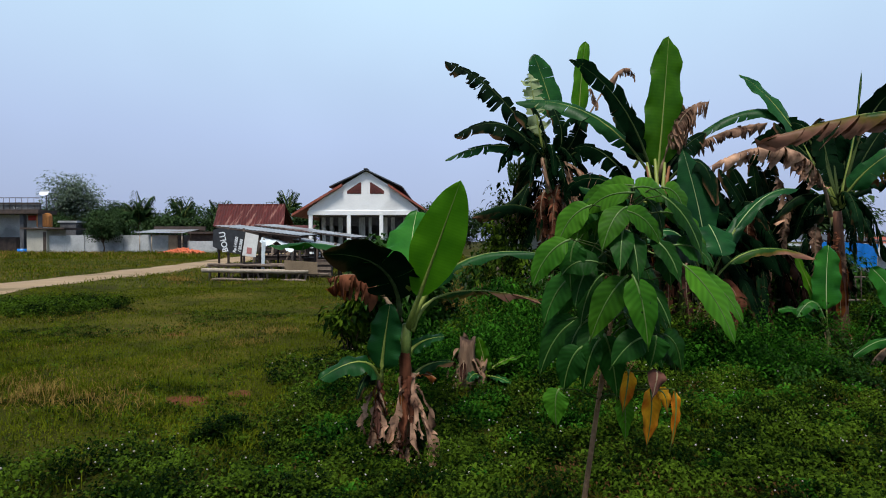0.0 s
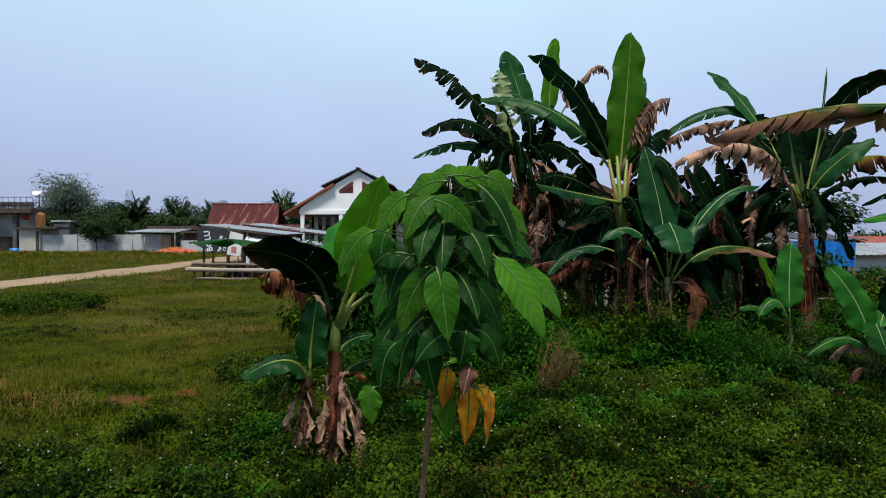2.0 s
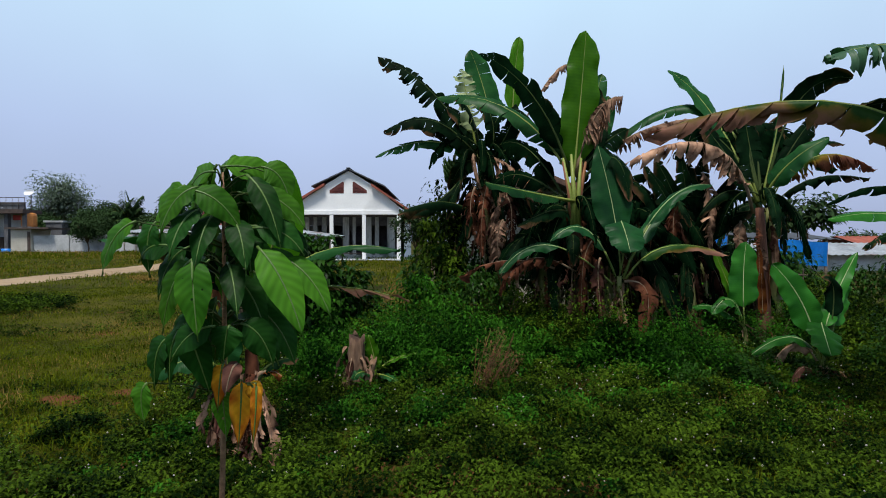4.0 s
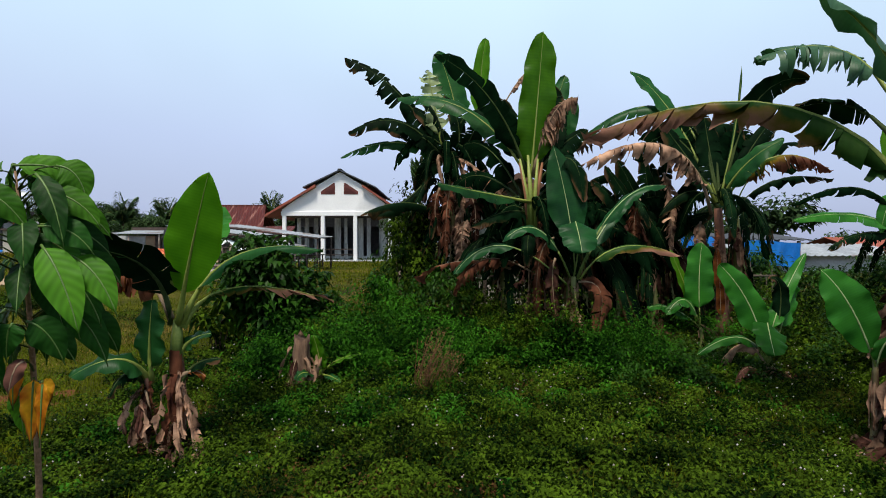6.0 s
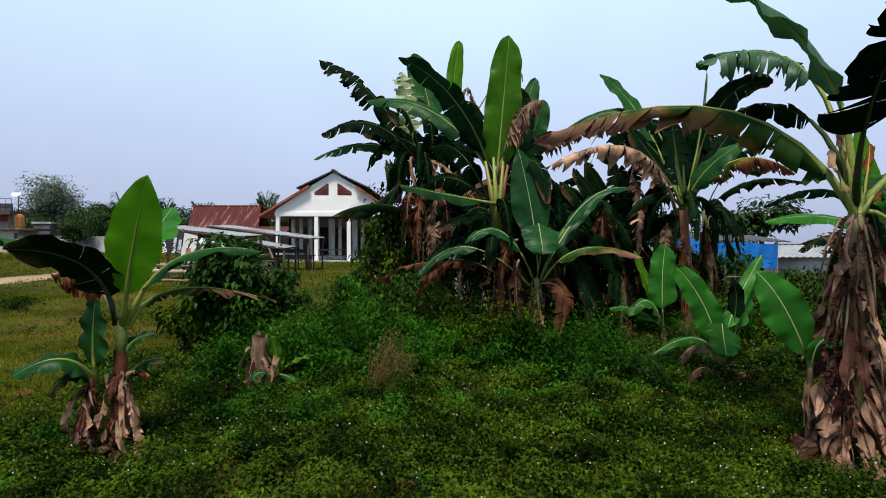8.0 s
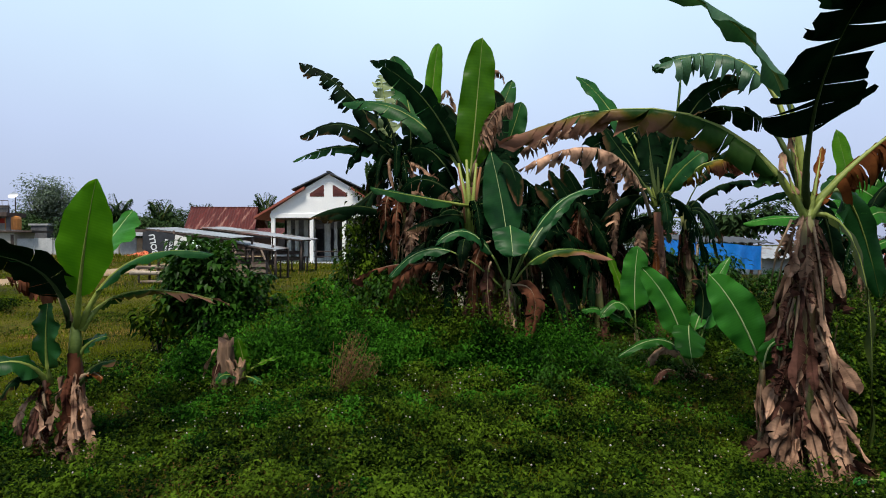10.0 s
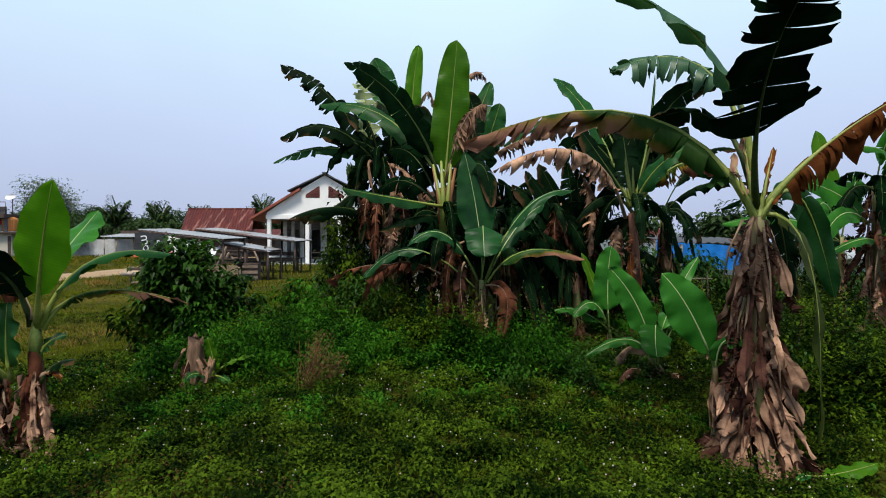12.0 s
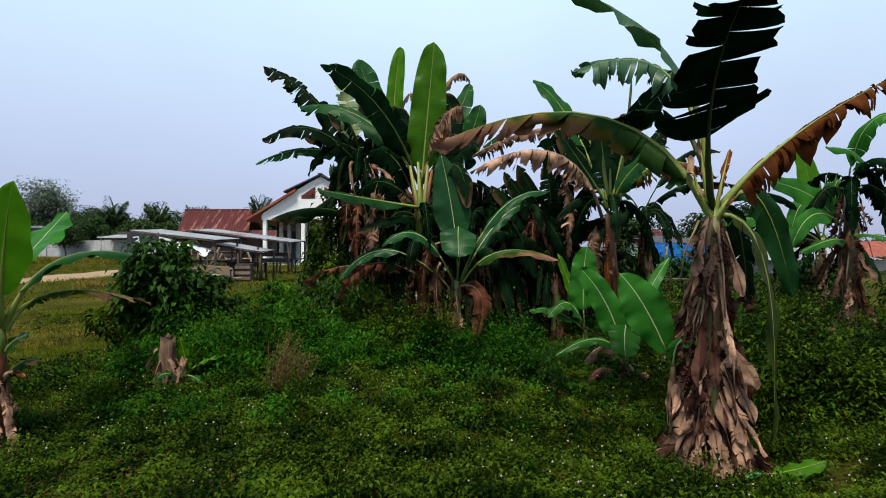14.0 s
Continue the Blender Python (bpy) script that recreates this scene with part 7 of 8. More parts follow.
def sheet_stall(name, label, corners, legs, mat="tin", waves=12):
    """A market stall: a tin sheet on posts with rails and a counter."""
    ob = thing(name, label, "stall")
    corrugated("roof", corners, M[mat], ob, 22, 0.018)
    for k in range(3):
        u = k / 2
        p, q = Vector(corners[0]).lerp(Vector(corners[3]), u), Vector(corners[1]).lerp(Vector(corners[2]), u)
        tube("rafter", [p + Vector((0.05, 0, -0.07)), q + Vector((-0.05, 0, -0.07))], [0.035, 0.035], M["dark_wood"], ob)
    a, b, c, d = [Vector(p) for p in corners]
    for u, v in legs:
        p = a.lerp(b, u).lerp(d.lerp(c, u), v)
        z = float(height(p.x, p.y))
        tube("post", [(p.x, p.y, z - 0.05), (p.x + 0.02, p.y, p.z - 0.06)], [0.05, 0.045], M["dark_wood"], ob)
    return ob


six = ((0.03, 0.05), (0.5, 0.05), (0.97, 0.05), (0.03, 0.95), (0.5, 0.95), (0.97, 0.95))
sheet_stall("market_stall", "open wooden market stall under pale weathered tin sheets", [(-8.85, 20.7, 2.10), (-5.5, 20.7, 1.72), (-5.4, 23.0, 1.80), (-8.75, 23.0, 2.2)], six)
sheet_stall("market_stall", "long open market stall under a sloping tin roof", [(-9.6, 27.2, 2.35), (-4.4, 27.2, 1.70), (-4.2, 30.0, 1.77), (-9.4, 30.0, 2.46)], six)
sheet_stall("market_stall", "low market stall with a sagging tin roof", [(-6.3, 22.3, 1.58), (-4.3, 22.3, 1.25), (-4.2, 24.0, 1.30), (-6.2, 24.0, 1.64)], six)


def market_table(x0, x1, y, z, deep, label):
    ob = thing("market_table", label, "table", "tables of the market stalls")
    g = float(height((x0 + x1) / 2, y))
    for k in range(4):
        boxed("plank", M["dark_wood"], ob, x0 + 0.04 * (k % 2), y + deep * k / 4, g + z - 0.04, x1 - 0.05 * (k % 3), y + deep * (k + 1) / 4 - 0.015, g + z, 0.006)
    boxed("apron", M["dark_wood"], ob, x0 + 0.1, y + 0.03, g + z - 0.2, x1 - 0.1, y + 0.07, g + z - 0.041)
    for xx in (x0 + 0.12, (x0 + x1) / 2, x1 - 0.12):
        for yy in (y + 0.08, y + deep - 0.1):
            tube("leg", [(xx, yy, g - 0.03), (xx, yy, g + z - 0.041)], [0.04, 0.04], M["dark_wood"], ob)
    return ob


for tx0, tx1, ty, tz in ((-8.4, -6.0, 23.6, 0.85), (-9.2, -6.6, 28.0, 0.8), (-6.4, -4.5, 28.2, 0.8), (-9.0, -5.0, 29.2, 1.1), (-6.1, -4.4, 23.0, 0.8), (-8.6, -6.4, 25.2, 1.2)):
    market_table(tx0, tx1, ty, tz, 0.8, "dark plank table under the market stall roof")


def stall_clutter():
    """Loose planks, a crate and a cloth under the stall roofs."""
    rg = random.Random(12)
    for k in range(12):
        x, y = rg.uniform(-8.6, -4.8), rg.uniform(22.4, 26.5)
        g, dx = float(height(x, y)), rg.uniform(-0.9, 0.9)
        ob = thing("plank", "loose grey plank leaning among the market stalls", "plank")
        tube("board", [(x, y, g - 0.02), (x + dx * 0.5, y + 0.1, g + rg.uniform(0.5, 0.8)), (x + dx, y + 0.25, g + rg.uniform(1.1, 1.6))], [0.05, 0.055, 0.05], M["wood" if k % 3 else "dark_wood"], ob, 4)
    for x, y, w, z in ((-8.2, 22.0, 0.7, 0.6), (-5.9, 22.2, 0.5, 0.5), (-5.2, 21.9, 0.6, 0.75)):
        g = float(height(x, y))
        ob = thing("crate", "dark slatted wooden crate under a stall", "crate")
        boxed("body", M["dark_wood"], ob, x, y, g, x + w, y + 0.4, g + z, 0.01)
        for j in range(3):
            boxed("slat", M["wood"], ob, x - 0.02, y - 0.03, g + z * (0.12 + 0.3 * j), x + w + 0.02, y - 0.004, g + z * (0.28 + 0.3 * j), 0.005)


stall_clutter()


def plank_bench(x0, x1, y, z, deep, label):
    ob = thing("wooden_platform", label, "platform")
    g = float(height((x0 + x1) / 2, y))
    n = 5
    for k in range(n):
        v = y + deep * k / n
        boxed("plank", M["wood"], ob, x0 + 0.16 * (k % 3), v, g + z - 0.04 - 0.012 * (k % 2), x1 - 0.21 * ((k + 1) % 3), v + deep / n - 0.02, g + z - 0.012 * (k % 2), 0.008)
    rg = random.Random(9)
    for xa, xb, yy, zz, r in ((x0 - 0.1, x1, y - 0.06, z - 0.17, 0.085), (x0 + 0.3, x1 - 0.1, y - 0.1, 0.07, 0.06), (x0 + 0.1, x1 - 1.2, y - 0.02, z + 0.05, 0.05), (x0 + 0.6, x1 + 0.2, y + 0.5, z + 0.05, 0.055), (x1 - 1.0, x1 + 0.7, y + 0.2, 0.3, 0.05)):
        tube("log", [(xa + (xb - xa) * k / 9, yy + rg.uniform(-0.02, 0.02), g + zz - 0.006 * k + rg.uniform(-0.012, 0.012)) for k in range(10)], [r * rg.uniform(0.85, 1.1) for k in range(10)], M["pale_wood" if r > 0.08 else "wood"], ob, 8)
    for xa, dz, dx in ((x0 + 0.9, 0.5, 0.3), (x0 + 2.1, 0.55, -0.2), (x1 - 0.5, 0.5, 0.25)):
        tube("brace", [(xa, y - 0.02, g - 0.03), (xa + dx, y + 0.02, g + dz)], [0.035, 0.03], M["wood"], ob)
    for k in range(6):
        xx = x0 + 0.15 + (x1 - x0 - 0.3) * k / 5
        for yy in (y + 0.05, y + deep - 0.1):
            tube("leg", [(xx, yy, g - 0.05), (xx, yy, g + z - 0.041)], [0.045, 0.045], M["wood"], ob)
    return ob


plank_bench(-9.05, -5.1, 20.3, 0.58, 1.5, "low rough plank platform edged with pale log poles")
board = thing("board", "brown plywood board leaning on the platform", "board")
part("panel", slab(bmesh.new(), [(-6.0, 20.15, 0.78), (-4.75, 20.15, 0.7), (-4.75, 20.2, 0.28), (-6.0, 20.2, 0.36)], 0.03), M["board"], board)


def sign():
    """The tilted banner with its lettering and a price sheet beside it."""
    ob = thing("banner", "tilted black vinyl banner with white lettering on a stall", "banner")
    y = 20.55
    part("sheet", prism(bmesh.new(), [(-8.87, 1.28), (-8.38, 1.08), (-7.8, 0.98), (-7.62, 1.86), (-8.62, 2.0), (-8.85, 1.93)], y, y + 0.03), M["banner"], ob)
    tube("pole", [(-8.3, y + 0.09, -0.1), (-8.3, y + 0.09, 2.05)], [0.05, 0.045], M["dark_wood"], ob)
    tube("pole", [(-7.7, y + 0.09, -0.1), (-7.7, y + 0.09, 2.0)], [0.05, 0.045], M["dark_wood"], ob)
    for text, size, x, z, turn in (("BOLU", 0.31, -8.27, 1.09, 100), ("Rp.14.000", 0.15, -7.99, 1.06, 80), ("/ 20.000", 0.15, -7.79, 1.08, 80)):
        cu = bpy.data.curves.new("lettering", "FONT")
        cu.body, cu.size, cu.extrude, cu.offset = text, size, 0.004, 0.007
        tx = new("lettering", cu)
        cu.materials.append(M["dish"])
        tx.parent = ob
        tx.matrix_basis = Matrix.Translation((x, y - 0.008, z)) @ Matrix.Rotation(radians(turn), 4, (0, -1, 0)) @ pose(0, 0, 0, 90, 0, 0)
    pr = thing("poster", "white price sheet with a faded red picture", "poster")
    part("sheet", prism(bmesh.new(), [(-7.72, 0.95), (-7.2, 0.88), (-7.08, 1.72), (-7.58, 1.84)], y - 0.05, y - 0.03), M["paper"], pr)
    part("picture", prism(bmesh.new(), [(-7.55, 1.02), (-7.36, 1.0), (-7.34, 1.24), (-7.53, 1.26)], y - 0.058, y - 0.05), M["pink"], pr)
    tube("pole", [(-7.3, y - 0.02, -0.1), (-7.3, y - 0.02, 1.7)], [0.025, 0.025], M["wood"], pr)
    cl = thing("plastic_sheet", "crumpled white plastic sheet draped over a stall", "plastic sheet")
    verts, faces = [], []
    rg = random.Random(3)
    for j in range(9):
        for i in range(15):
            u, v = i / 14, j / 8
            verts.append((-7.05 + 1.3 * u, 20.5 + 0.9 * v, 1.66 - 0.34 * u - (0.5 * max(0, 0.3 - v) * (1 + math.sin(u * 9))) + rg.uniform(-0.035, 0.035)))
    for j in range(8):
        for i in range(14):
            a = j * 15 + i
            faces.append((a, a + 1, a + 16, a + 15))
    link("sheet", verts, faces, M["white_cloth"], cl)
    tube("frame_pole", [(-6.95, 20.7, -0.05), (-6.95, 20.7, 1.6)], [0.04, 0.04], M["wood"], cl)
    tube("frame_pole", [(-5.85, 20.7, -0.05), (-5.85, 20.7, 1.4)], [0.04, 0.04], M["wood"], cl)
    part("hanging_strip", prism(bmesh.new(), [(-6.97, 0.42), (-6.85, 0.42), (-6.8, 1.45), (-6.95, 1.5)], 20.45, 20.47), M["white_cloth"], cl)


sign()


def cement_wall():
    ob = tagged(new("wall_north"), "grey cement yard wall with dark streaks", "wall", kind="structure")
    for k in range(8):
        xa = -38.4 + k * 1.85
        boxed("wall_panel", M["concrete"], ob, xa, 51.7, 0.0, xa + 1.83, 51.9, 2.02 + 0.05 * (k % 3))
    for k in range(5):
        xa = -38.5 + k * 3.7
        boxed("pillar", M["concrete"], ob, xa - 0.12, 51.6, 0.0, xa + 0.12, 51.69, 2.12)
    shed = thing("gate_house", "small weathered gatehouse with stained plaster", "shed")
    boxed("wall", M["cream"], shed, -40.1, 51.4, 0.0, -38.15, 54.0, 2.62)
    # solid dark panel stands for the shade in an open door
    boxed("doorway_shade_panel", M["dark_wood"], shed, -38.5, 51.37, 0.1, -38.2, 51.39, 2.4)
    boxed("roof", M["dark_wood"], shed, -40.4, 51.0, 2.63, -36.2, 54.2, 2.8)
    kiosk = thing("lean_to", "low lean-to with flat tin roof and plank door", "shed")
    boxed("wall", M["concrete"], kiosk, -27.6, 50.3, 0.0, -25.9, 52.5, 2.1)
    boxed("door", M["board"], kiosk, -25.85, 50.25, 0.05, -25.0, 50.33, 2.05)
    # dark slab in place of the unlit opening beside the plank door
    boxed("opening_shade_slab", M["dark_wood"], kiosk, -24.98, 50.28, 0.05, -24.5, 50.4, 2.05)
    corrugated("roof", [(-28.6, 49.6, 2.3), (-24.2, 49.6, 2.25), (-24.2, 53.0, 2.65), (-28.6, 53.0, 2.65)], M["tin"], kiosk, 16, 0.05)
    boxed("roof_edge", M["dark_wood"], kiosk, -28.7, 53.0, 2.55, -23.6, 53.2, 2.95)
    for x in (-28.3, -27.2, -24.35):
        tube("post", [(x, 49.8, 0.1), (x, 49.8, 2.25)], [0.06, 0.06], M["pale_wood"], kiosk)
    low = thing("tin_roof_shed", "low shed under dark rusted roofing", "shed")
    boxed("wall", M["dark_wood"], low, -24.2, 51.0, 0.0, -17.0, 53.0, 2.2)
    boxed("roof", M["dark_wood"], low, -24.1, 50.4, 2.21, -16.8, 53.5, 2.4)
    boxed("front_panel", M["concrete"], low, -24.2, 50.5, 0.0, -21.4, 50.65, 1.5)
    flat = thing("roof_sheet", "pale flat roof sheet above the yard wall", "roof")
    boxed("sheet", M["tin"], flat, -30.2, 52.2, 2.35, -27.6, 54.5, 2.45)
    for x in (-30.0, -27.8):
        tube("post", [(x, 52.4, 0.2), (x, 52.4, 2.35)], [0.06, 0.06], M["wood"], flat)


cement_wall()


def workshop():
    ob = thing("building", "unfinished dark concrete building with a roof terrace", "building")
    boxed("back_wall", M["concrete"], ob, -60, 54.6, 0.2, -41.2, 54.8, 4.18)
    for x in (-46.4, -41.75, -39.95):
        boxed("pillar", M["dark_block"], ob, x - 0.2, 52.9, 0.2, x + 0.2, 53.3, 4.18)
    boxed("floor_slab", M["dark_wood"], ob, -60, 52.4, 4.2, -39.7, 54.9, 4.6)
    boxed("parapet", M["dark_block"], ob, -44.0, 52.6, 4.604, -39.7, 52.8, 5.3)
    for k in range(20):
        tube("railing_bar", [(-51 + k * 0.6, 52.5, 4.6), (-51 + k * 0.6, 52.5, 5.75)], [0.025, 0.025], M["dark_wood"], ob, 4)
    for z in (5.2, 5.75):
        tube("rail", [(-60, 52.5, z), (-39.6, 52.5, z)], [0.035, 0.035], M["dark_wood"], ob, 5)
    boxed("red_sign", M["red"], ob, -42.1, 54.2, 3.6, -41.1, 54.28, 4.1)
    boxed("wall_panel", M["concrete"], ob, -42.4, 54.3, 0.2, -40.8, 54.5, 4.18)
    boxed("machine", M["dark_wood"], ob, -46.0, 53.8, 0.2, -42.9, 54.8, 1.9, 0.2)
    boxed("rear_roof", M["concrete"], ob, -41.5, 57.5, 3.5, -39.4, 59.0, 3.7)
    boxed("rear_wall", M["dark_block"], ob, -41.3, 57.6, 0.2, -39.6, 58.8, 3.498)
    tank = thing("water_tank", "ribbed orange plastic water tank", "water tank")
    verts, faces = [], []
    for j, (z, r) in enumerate(((2.9, 0.6), (3.0, 0.66), (3.5, 0.66), (4.0, 0.66), (4.2, 0.6), (4.36, 0.25))):
        for i in range(32):
            w, q = i / 32 * 6.283, r * (1 - 0.05 * (i % 2))
            verts.append((-40.0 + q * math.cos(w), 53.6 + q * math.sin(w), z))
    for j in range(5):
        for i in range(32):
            faces.append((j * 32 + i, j * 32 + (i + 1) % 32, (j + 1) * 32 + (i + 1) % 32, (j + 1) * 32 + i))
    faces += [tuple(range(32))[::-1], tuple(range(160, 192))]
    link("barrel", verts, faces, M["orange"], tank, smooth=False)
    boxed("stand", M["concrete"], tank, -40.6, 53.0, 2.802, -39.4, 54.1, 2.898)
    for x, y, z, r in ((-42.0, 53.05, 5.05, 0.5), (-40.4, 54.4, 6.4, 0.5)):
        d = thing("satellite_dish", "white satellite dish on a pole", "satellite dish")
        verts, faces = [], []
        for j in range(5):
            for i in range(16):
                w, q = i / 16 * 6.283, j / 4
                verts.append((x + r * q * math.cos(w), y - 0.3 + 0.22 * (1 - q * q) * 1.0 + 0.2 * q * math.sin(w), z + r * 0.62 * q * math.sin(w)))
        for j in range(4):
            for i in range(16):
                faces.append((j * 16 + i, j * 16 + (i + 1) % 16, (j + 1) * 16 + (i + 1) % 16, (j + 1) * 16 + i))
        link("bowl", verts, faces, M["dish"], d)
        tube("pole", [(x, y, 4.58), (x, y, z)], [0.05, 0.05], M["dark_wood"], d)
    blue = thing("plastic_drum", "blue plastic drum by the pillar", "drum")
    tube("barrel", [(-40.9, 52.0, 0.2), (-40.9, 52.0, 0.75)], [0.5, 0.5], M["blue"], blue, 12)


workshop()

# a heap of new bricks
heap = thing("brick_pile", "heap of new orange bricks on the grass", "brick pile")
rg = random.Random(6)
brick_mesh = None
for k in range(150):
    u, w = rg.random() ** 0.6, rg.uniform(0, 6.283)
    px_, py_ = -23.3 + 2.1 * u * math.cos(w), 47.6 + 0.9 * u * math.sin(w)
    pz_ = float(height(px_, py_)) + 0.07 + (1 - u) * 0.5 * rg.uniform(0.4, 1.0)
    if brick_mesh is None:
        b = boxed("brick", M["brick"], heap, -0.16, -0.08, -0.06, 0.16, 0.08, 0.06, 0.008)
        brick_mesh = b.data
    else:
        b = new("brick", brick_mesh)
        b.parent = heap
    b.matrix_basis = pose(px_, py_, pz_, rg.uniform(-40, 40), rg.uniform(-40, 40), rg.uniform(0, 180))
boxed("core", M["brick"], heap, -24.4, 47.3, 0.2, -22.2, 47.9, 0.5, 0.1)


# ---- the yards beyond the banana plants ----
def tarp_shelter(label, x0, x1, y, low, top, roof_mat):
    """A tarpaulin hung below a small sheet roof on posts."""
    ob = thing("tarpaulin_shelter", label, "shelter")
    verts, faces = [], []
    for j in range(7):
        for i in range(25):
            u, v = i / 24, j / 6
            verts.append((x0 + (x1 - x0) * u, y + 0.05 * math.sin(u * 26 + v * 2) * v + 0.03 * math.sin(u * 9), top - (top - low) * v + 0.03 * math.sin(u * 5)))
    for j in range(6):
        for i in range(24):
            a = j * 25 + i
            faces.append((a, a + 1, a + 26, a + 25))
    link("tarpaulin", verts, faces, M["blue"], ob)
    corrugated("roof", [(x0 - 0.25, y + 0.02, top + 0.07), (x1 + 0.3, y + 0.02, top + 0.04), (x1 + 0.3, y + 1.5, top + 0.2), (x0 - 0.25, y + 1.5, top + 0.2)], M[roof_mat], ob, 10, 0.03)
    for x in (x0, x1):
        tube("post", [(x, y + 0.08, -0.05), (x, y + 0.08, top + 0.02)], [0.04, 0.04], M["wood"], ob)
    return ob


tarp_shelter("small shelter hung with a bright blue tarpaulin", 8.38, 9.8, 12.0, 0.92, 1.46, "slate")
tarp_shelter("far shelter closed with a dark blue tarpaulin", 13.9, 15.6, 27.0, 0.6, 1.8, "slate")


def plain_house(label, x0, x1, y0, y1, eave, ridge, wall, roof, lengthwise=True, windows=0):
    ob = thing("house", label, "house")
    boxed("wall", M[wall], ob, x0, y0, -0.1, x1, y1, eave)
    ym, xm = (y0 + y1) / 2, (x0 + x1) / 2
    if lengthwise:
        corrugated("roof", [(x0 - 0.5, y0 - 0.6, eave - 0.1), (x1 + 0.5, y0 - 0.6, eave - 0.1), (x1 + 0.5, ym, ridge), (x0 - 0.5, ym, ridge)], M[roof], ob, 24, 0.06)
        corrugated("roof", [(x1 + 0.5, ym, ridge), (x0 - 0.5, ym, ridge), (x0 - 0.5, y1 + 0.6, eave - 0.1), (x1 + 0.5, y1 + 0.6, eave - 0.1)], M[roof], ob, 24, 0.06)
    else:
        part("gable", prism(bmesh.new(), [(x0, eave), (x1, eave), (xm, ridge - 0.1)], y0 + 0.003, y0 + 0.15), M[wall], ob)
        for s in (-1, 1):
            xe = xm + s * ((x1 - x0) / 2 + 0.6)
            part("roof", slab(bmesh.new(), [(xe, y0 - 0.6, eave - 0.25), (xm, y0 - 0.6, ridge), (xm, y1 + 0.4, ridge), (xe, y1 + 0.4, eave - 0.25)], 0.12), M[roof], ob)
    for k in range(windows):
        xx = x0 + (x1 - x0) * (0.25 + 0.45 * k)
        w = boxed("window", M["dark_wood"], ob, xx, y0 - 0.05, 1.0, xx + 0.9, y0 - 0.004, 2.1)
        boxed("sill", M["plaster"], w, xx - 0.08, y0 - 0.12, 0.9, xx + 0.98, y0 - 0.004, 0.99)
    return ob


plain_house("beige plastered hut with a brown tiled gable roof", 1.9, 4.9, 12.2, 16.0, 2.25, 2.95, "cream", "brown_tile", False)
plain_house("low house with a pale tin roof behind the gardens", 17.0, 24.0, 26.0, 31.0, 0.9, 1.35, "concrete", "tin")
plain_house("house with a red tiled roof among trees", 26.0, 33.0, 30.0, 36.0, 0.95, 1.75, "cream", "tile")
plain_house("white house with a rusty roof behind the gardens", 14.0, 17.5, 34.0, 38.0, 1.9, 2.6, "plaster", "rust_roof")


# ---- far trees ----
def tree(label, x, y, top, spread, leaf_len, count, seed, lean=0.0, mat="tree", crown_from=0.45, lumps=24):
    rg = np.random.default_rng(seed)
    ob = thing("tree", label, "tree")
    z0 = float(height(x, y))
    cz, rz = z0 + top * (crown_from + 1) / 2, top * (1 - crown_from) / 2
    crown, lump = foliage(rg, (x + lean, y, cz), (spread, spread * 0.8, rz), count, leaf_len, 0.55, M[mat], ob, "crown", 0.3, (-0.6, 0.6), lumps)
    fork = Vector((x + lean * 0.6, y, z0 + top * crown_from * 0.8))
    tube("trunk", [(x, y, z0 - 0.1), Vector((x, y, z0)).lerp(fork, 0.5) + Vector((0.1, 0, 0)), fork], [top * 0.022, top * 0.018, top * 0.014], M["bark"], ob, 8)
    for p in lump[:10]:
        p = Vector(p)
        tube("limb", [fork, fork.lerp(p, 0.5) + Vector((0, 0, top * 0.04)), p], [top * 0.010, top * 0.006, top * 0.002], M["bark"], ob, 5)
    return ob


def palm(label, x, y, top, reach, seed):
    rg = np.random.default_rng(seed)
    ob = thing("palm_tree", label, "palm tree")
    z0 = float(height(x, y))
    crown = Vector((x, y, z0 + top))
    tube("trunk", [(x, y, z0 - 0.1), (x + 0.15, y, z0 + top * 0.5), crown], [0.28, 0.2, 0.16], M["bark"], ob, 8)
    for k in range(26):
        w, rise = k * 2.4, rg.uniform(0.1, 1.9)
        o = Vector((math.cos(w), math.sin(w), 0))
        side = Vector((-o.y, o.x, 0))
        n = 34
        org, az, el, ln = [], [], [], []
        rib = []
        for i in range(n):
            u = i / (n - 1)
            p = crown + o * reach * u * (1 - 0.15 * u) / (1 + 0.45 * rise) + Vector((0, 0, reach * (rise * u - (0.28 + 0.26 * rise) * u * u)))
            rib.append(p)
            if u > 0.08:
                for s in (-1, 1):
                    org.append(p)
                    az.append(math.atan2(o.y * 0.6 + side.y * s, o.x * 0.6 + side.x * s))
                    el.append(-0.05 - 0.4 * rg.random())
                    ln.append(reach * 0.32 * (1 - 0.75 * abs(u - 0.4)) * rg.uniform(0.8, 1.1))
        ln = np.array(ln)
        f = leaves_mesh("frond", np.array([tuple(p) for p in org]), np.array(az), np.array(el), ln, ln * 0.17, M["palm"], 0.35, ob)
        tube("rib", rib[::6], [0.05 - 0.007 * i for i in range(len(rib[::6]))], M["rib"], f, 4)
    return ob


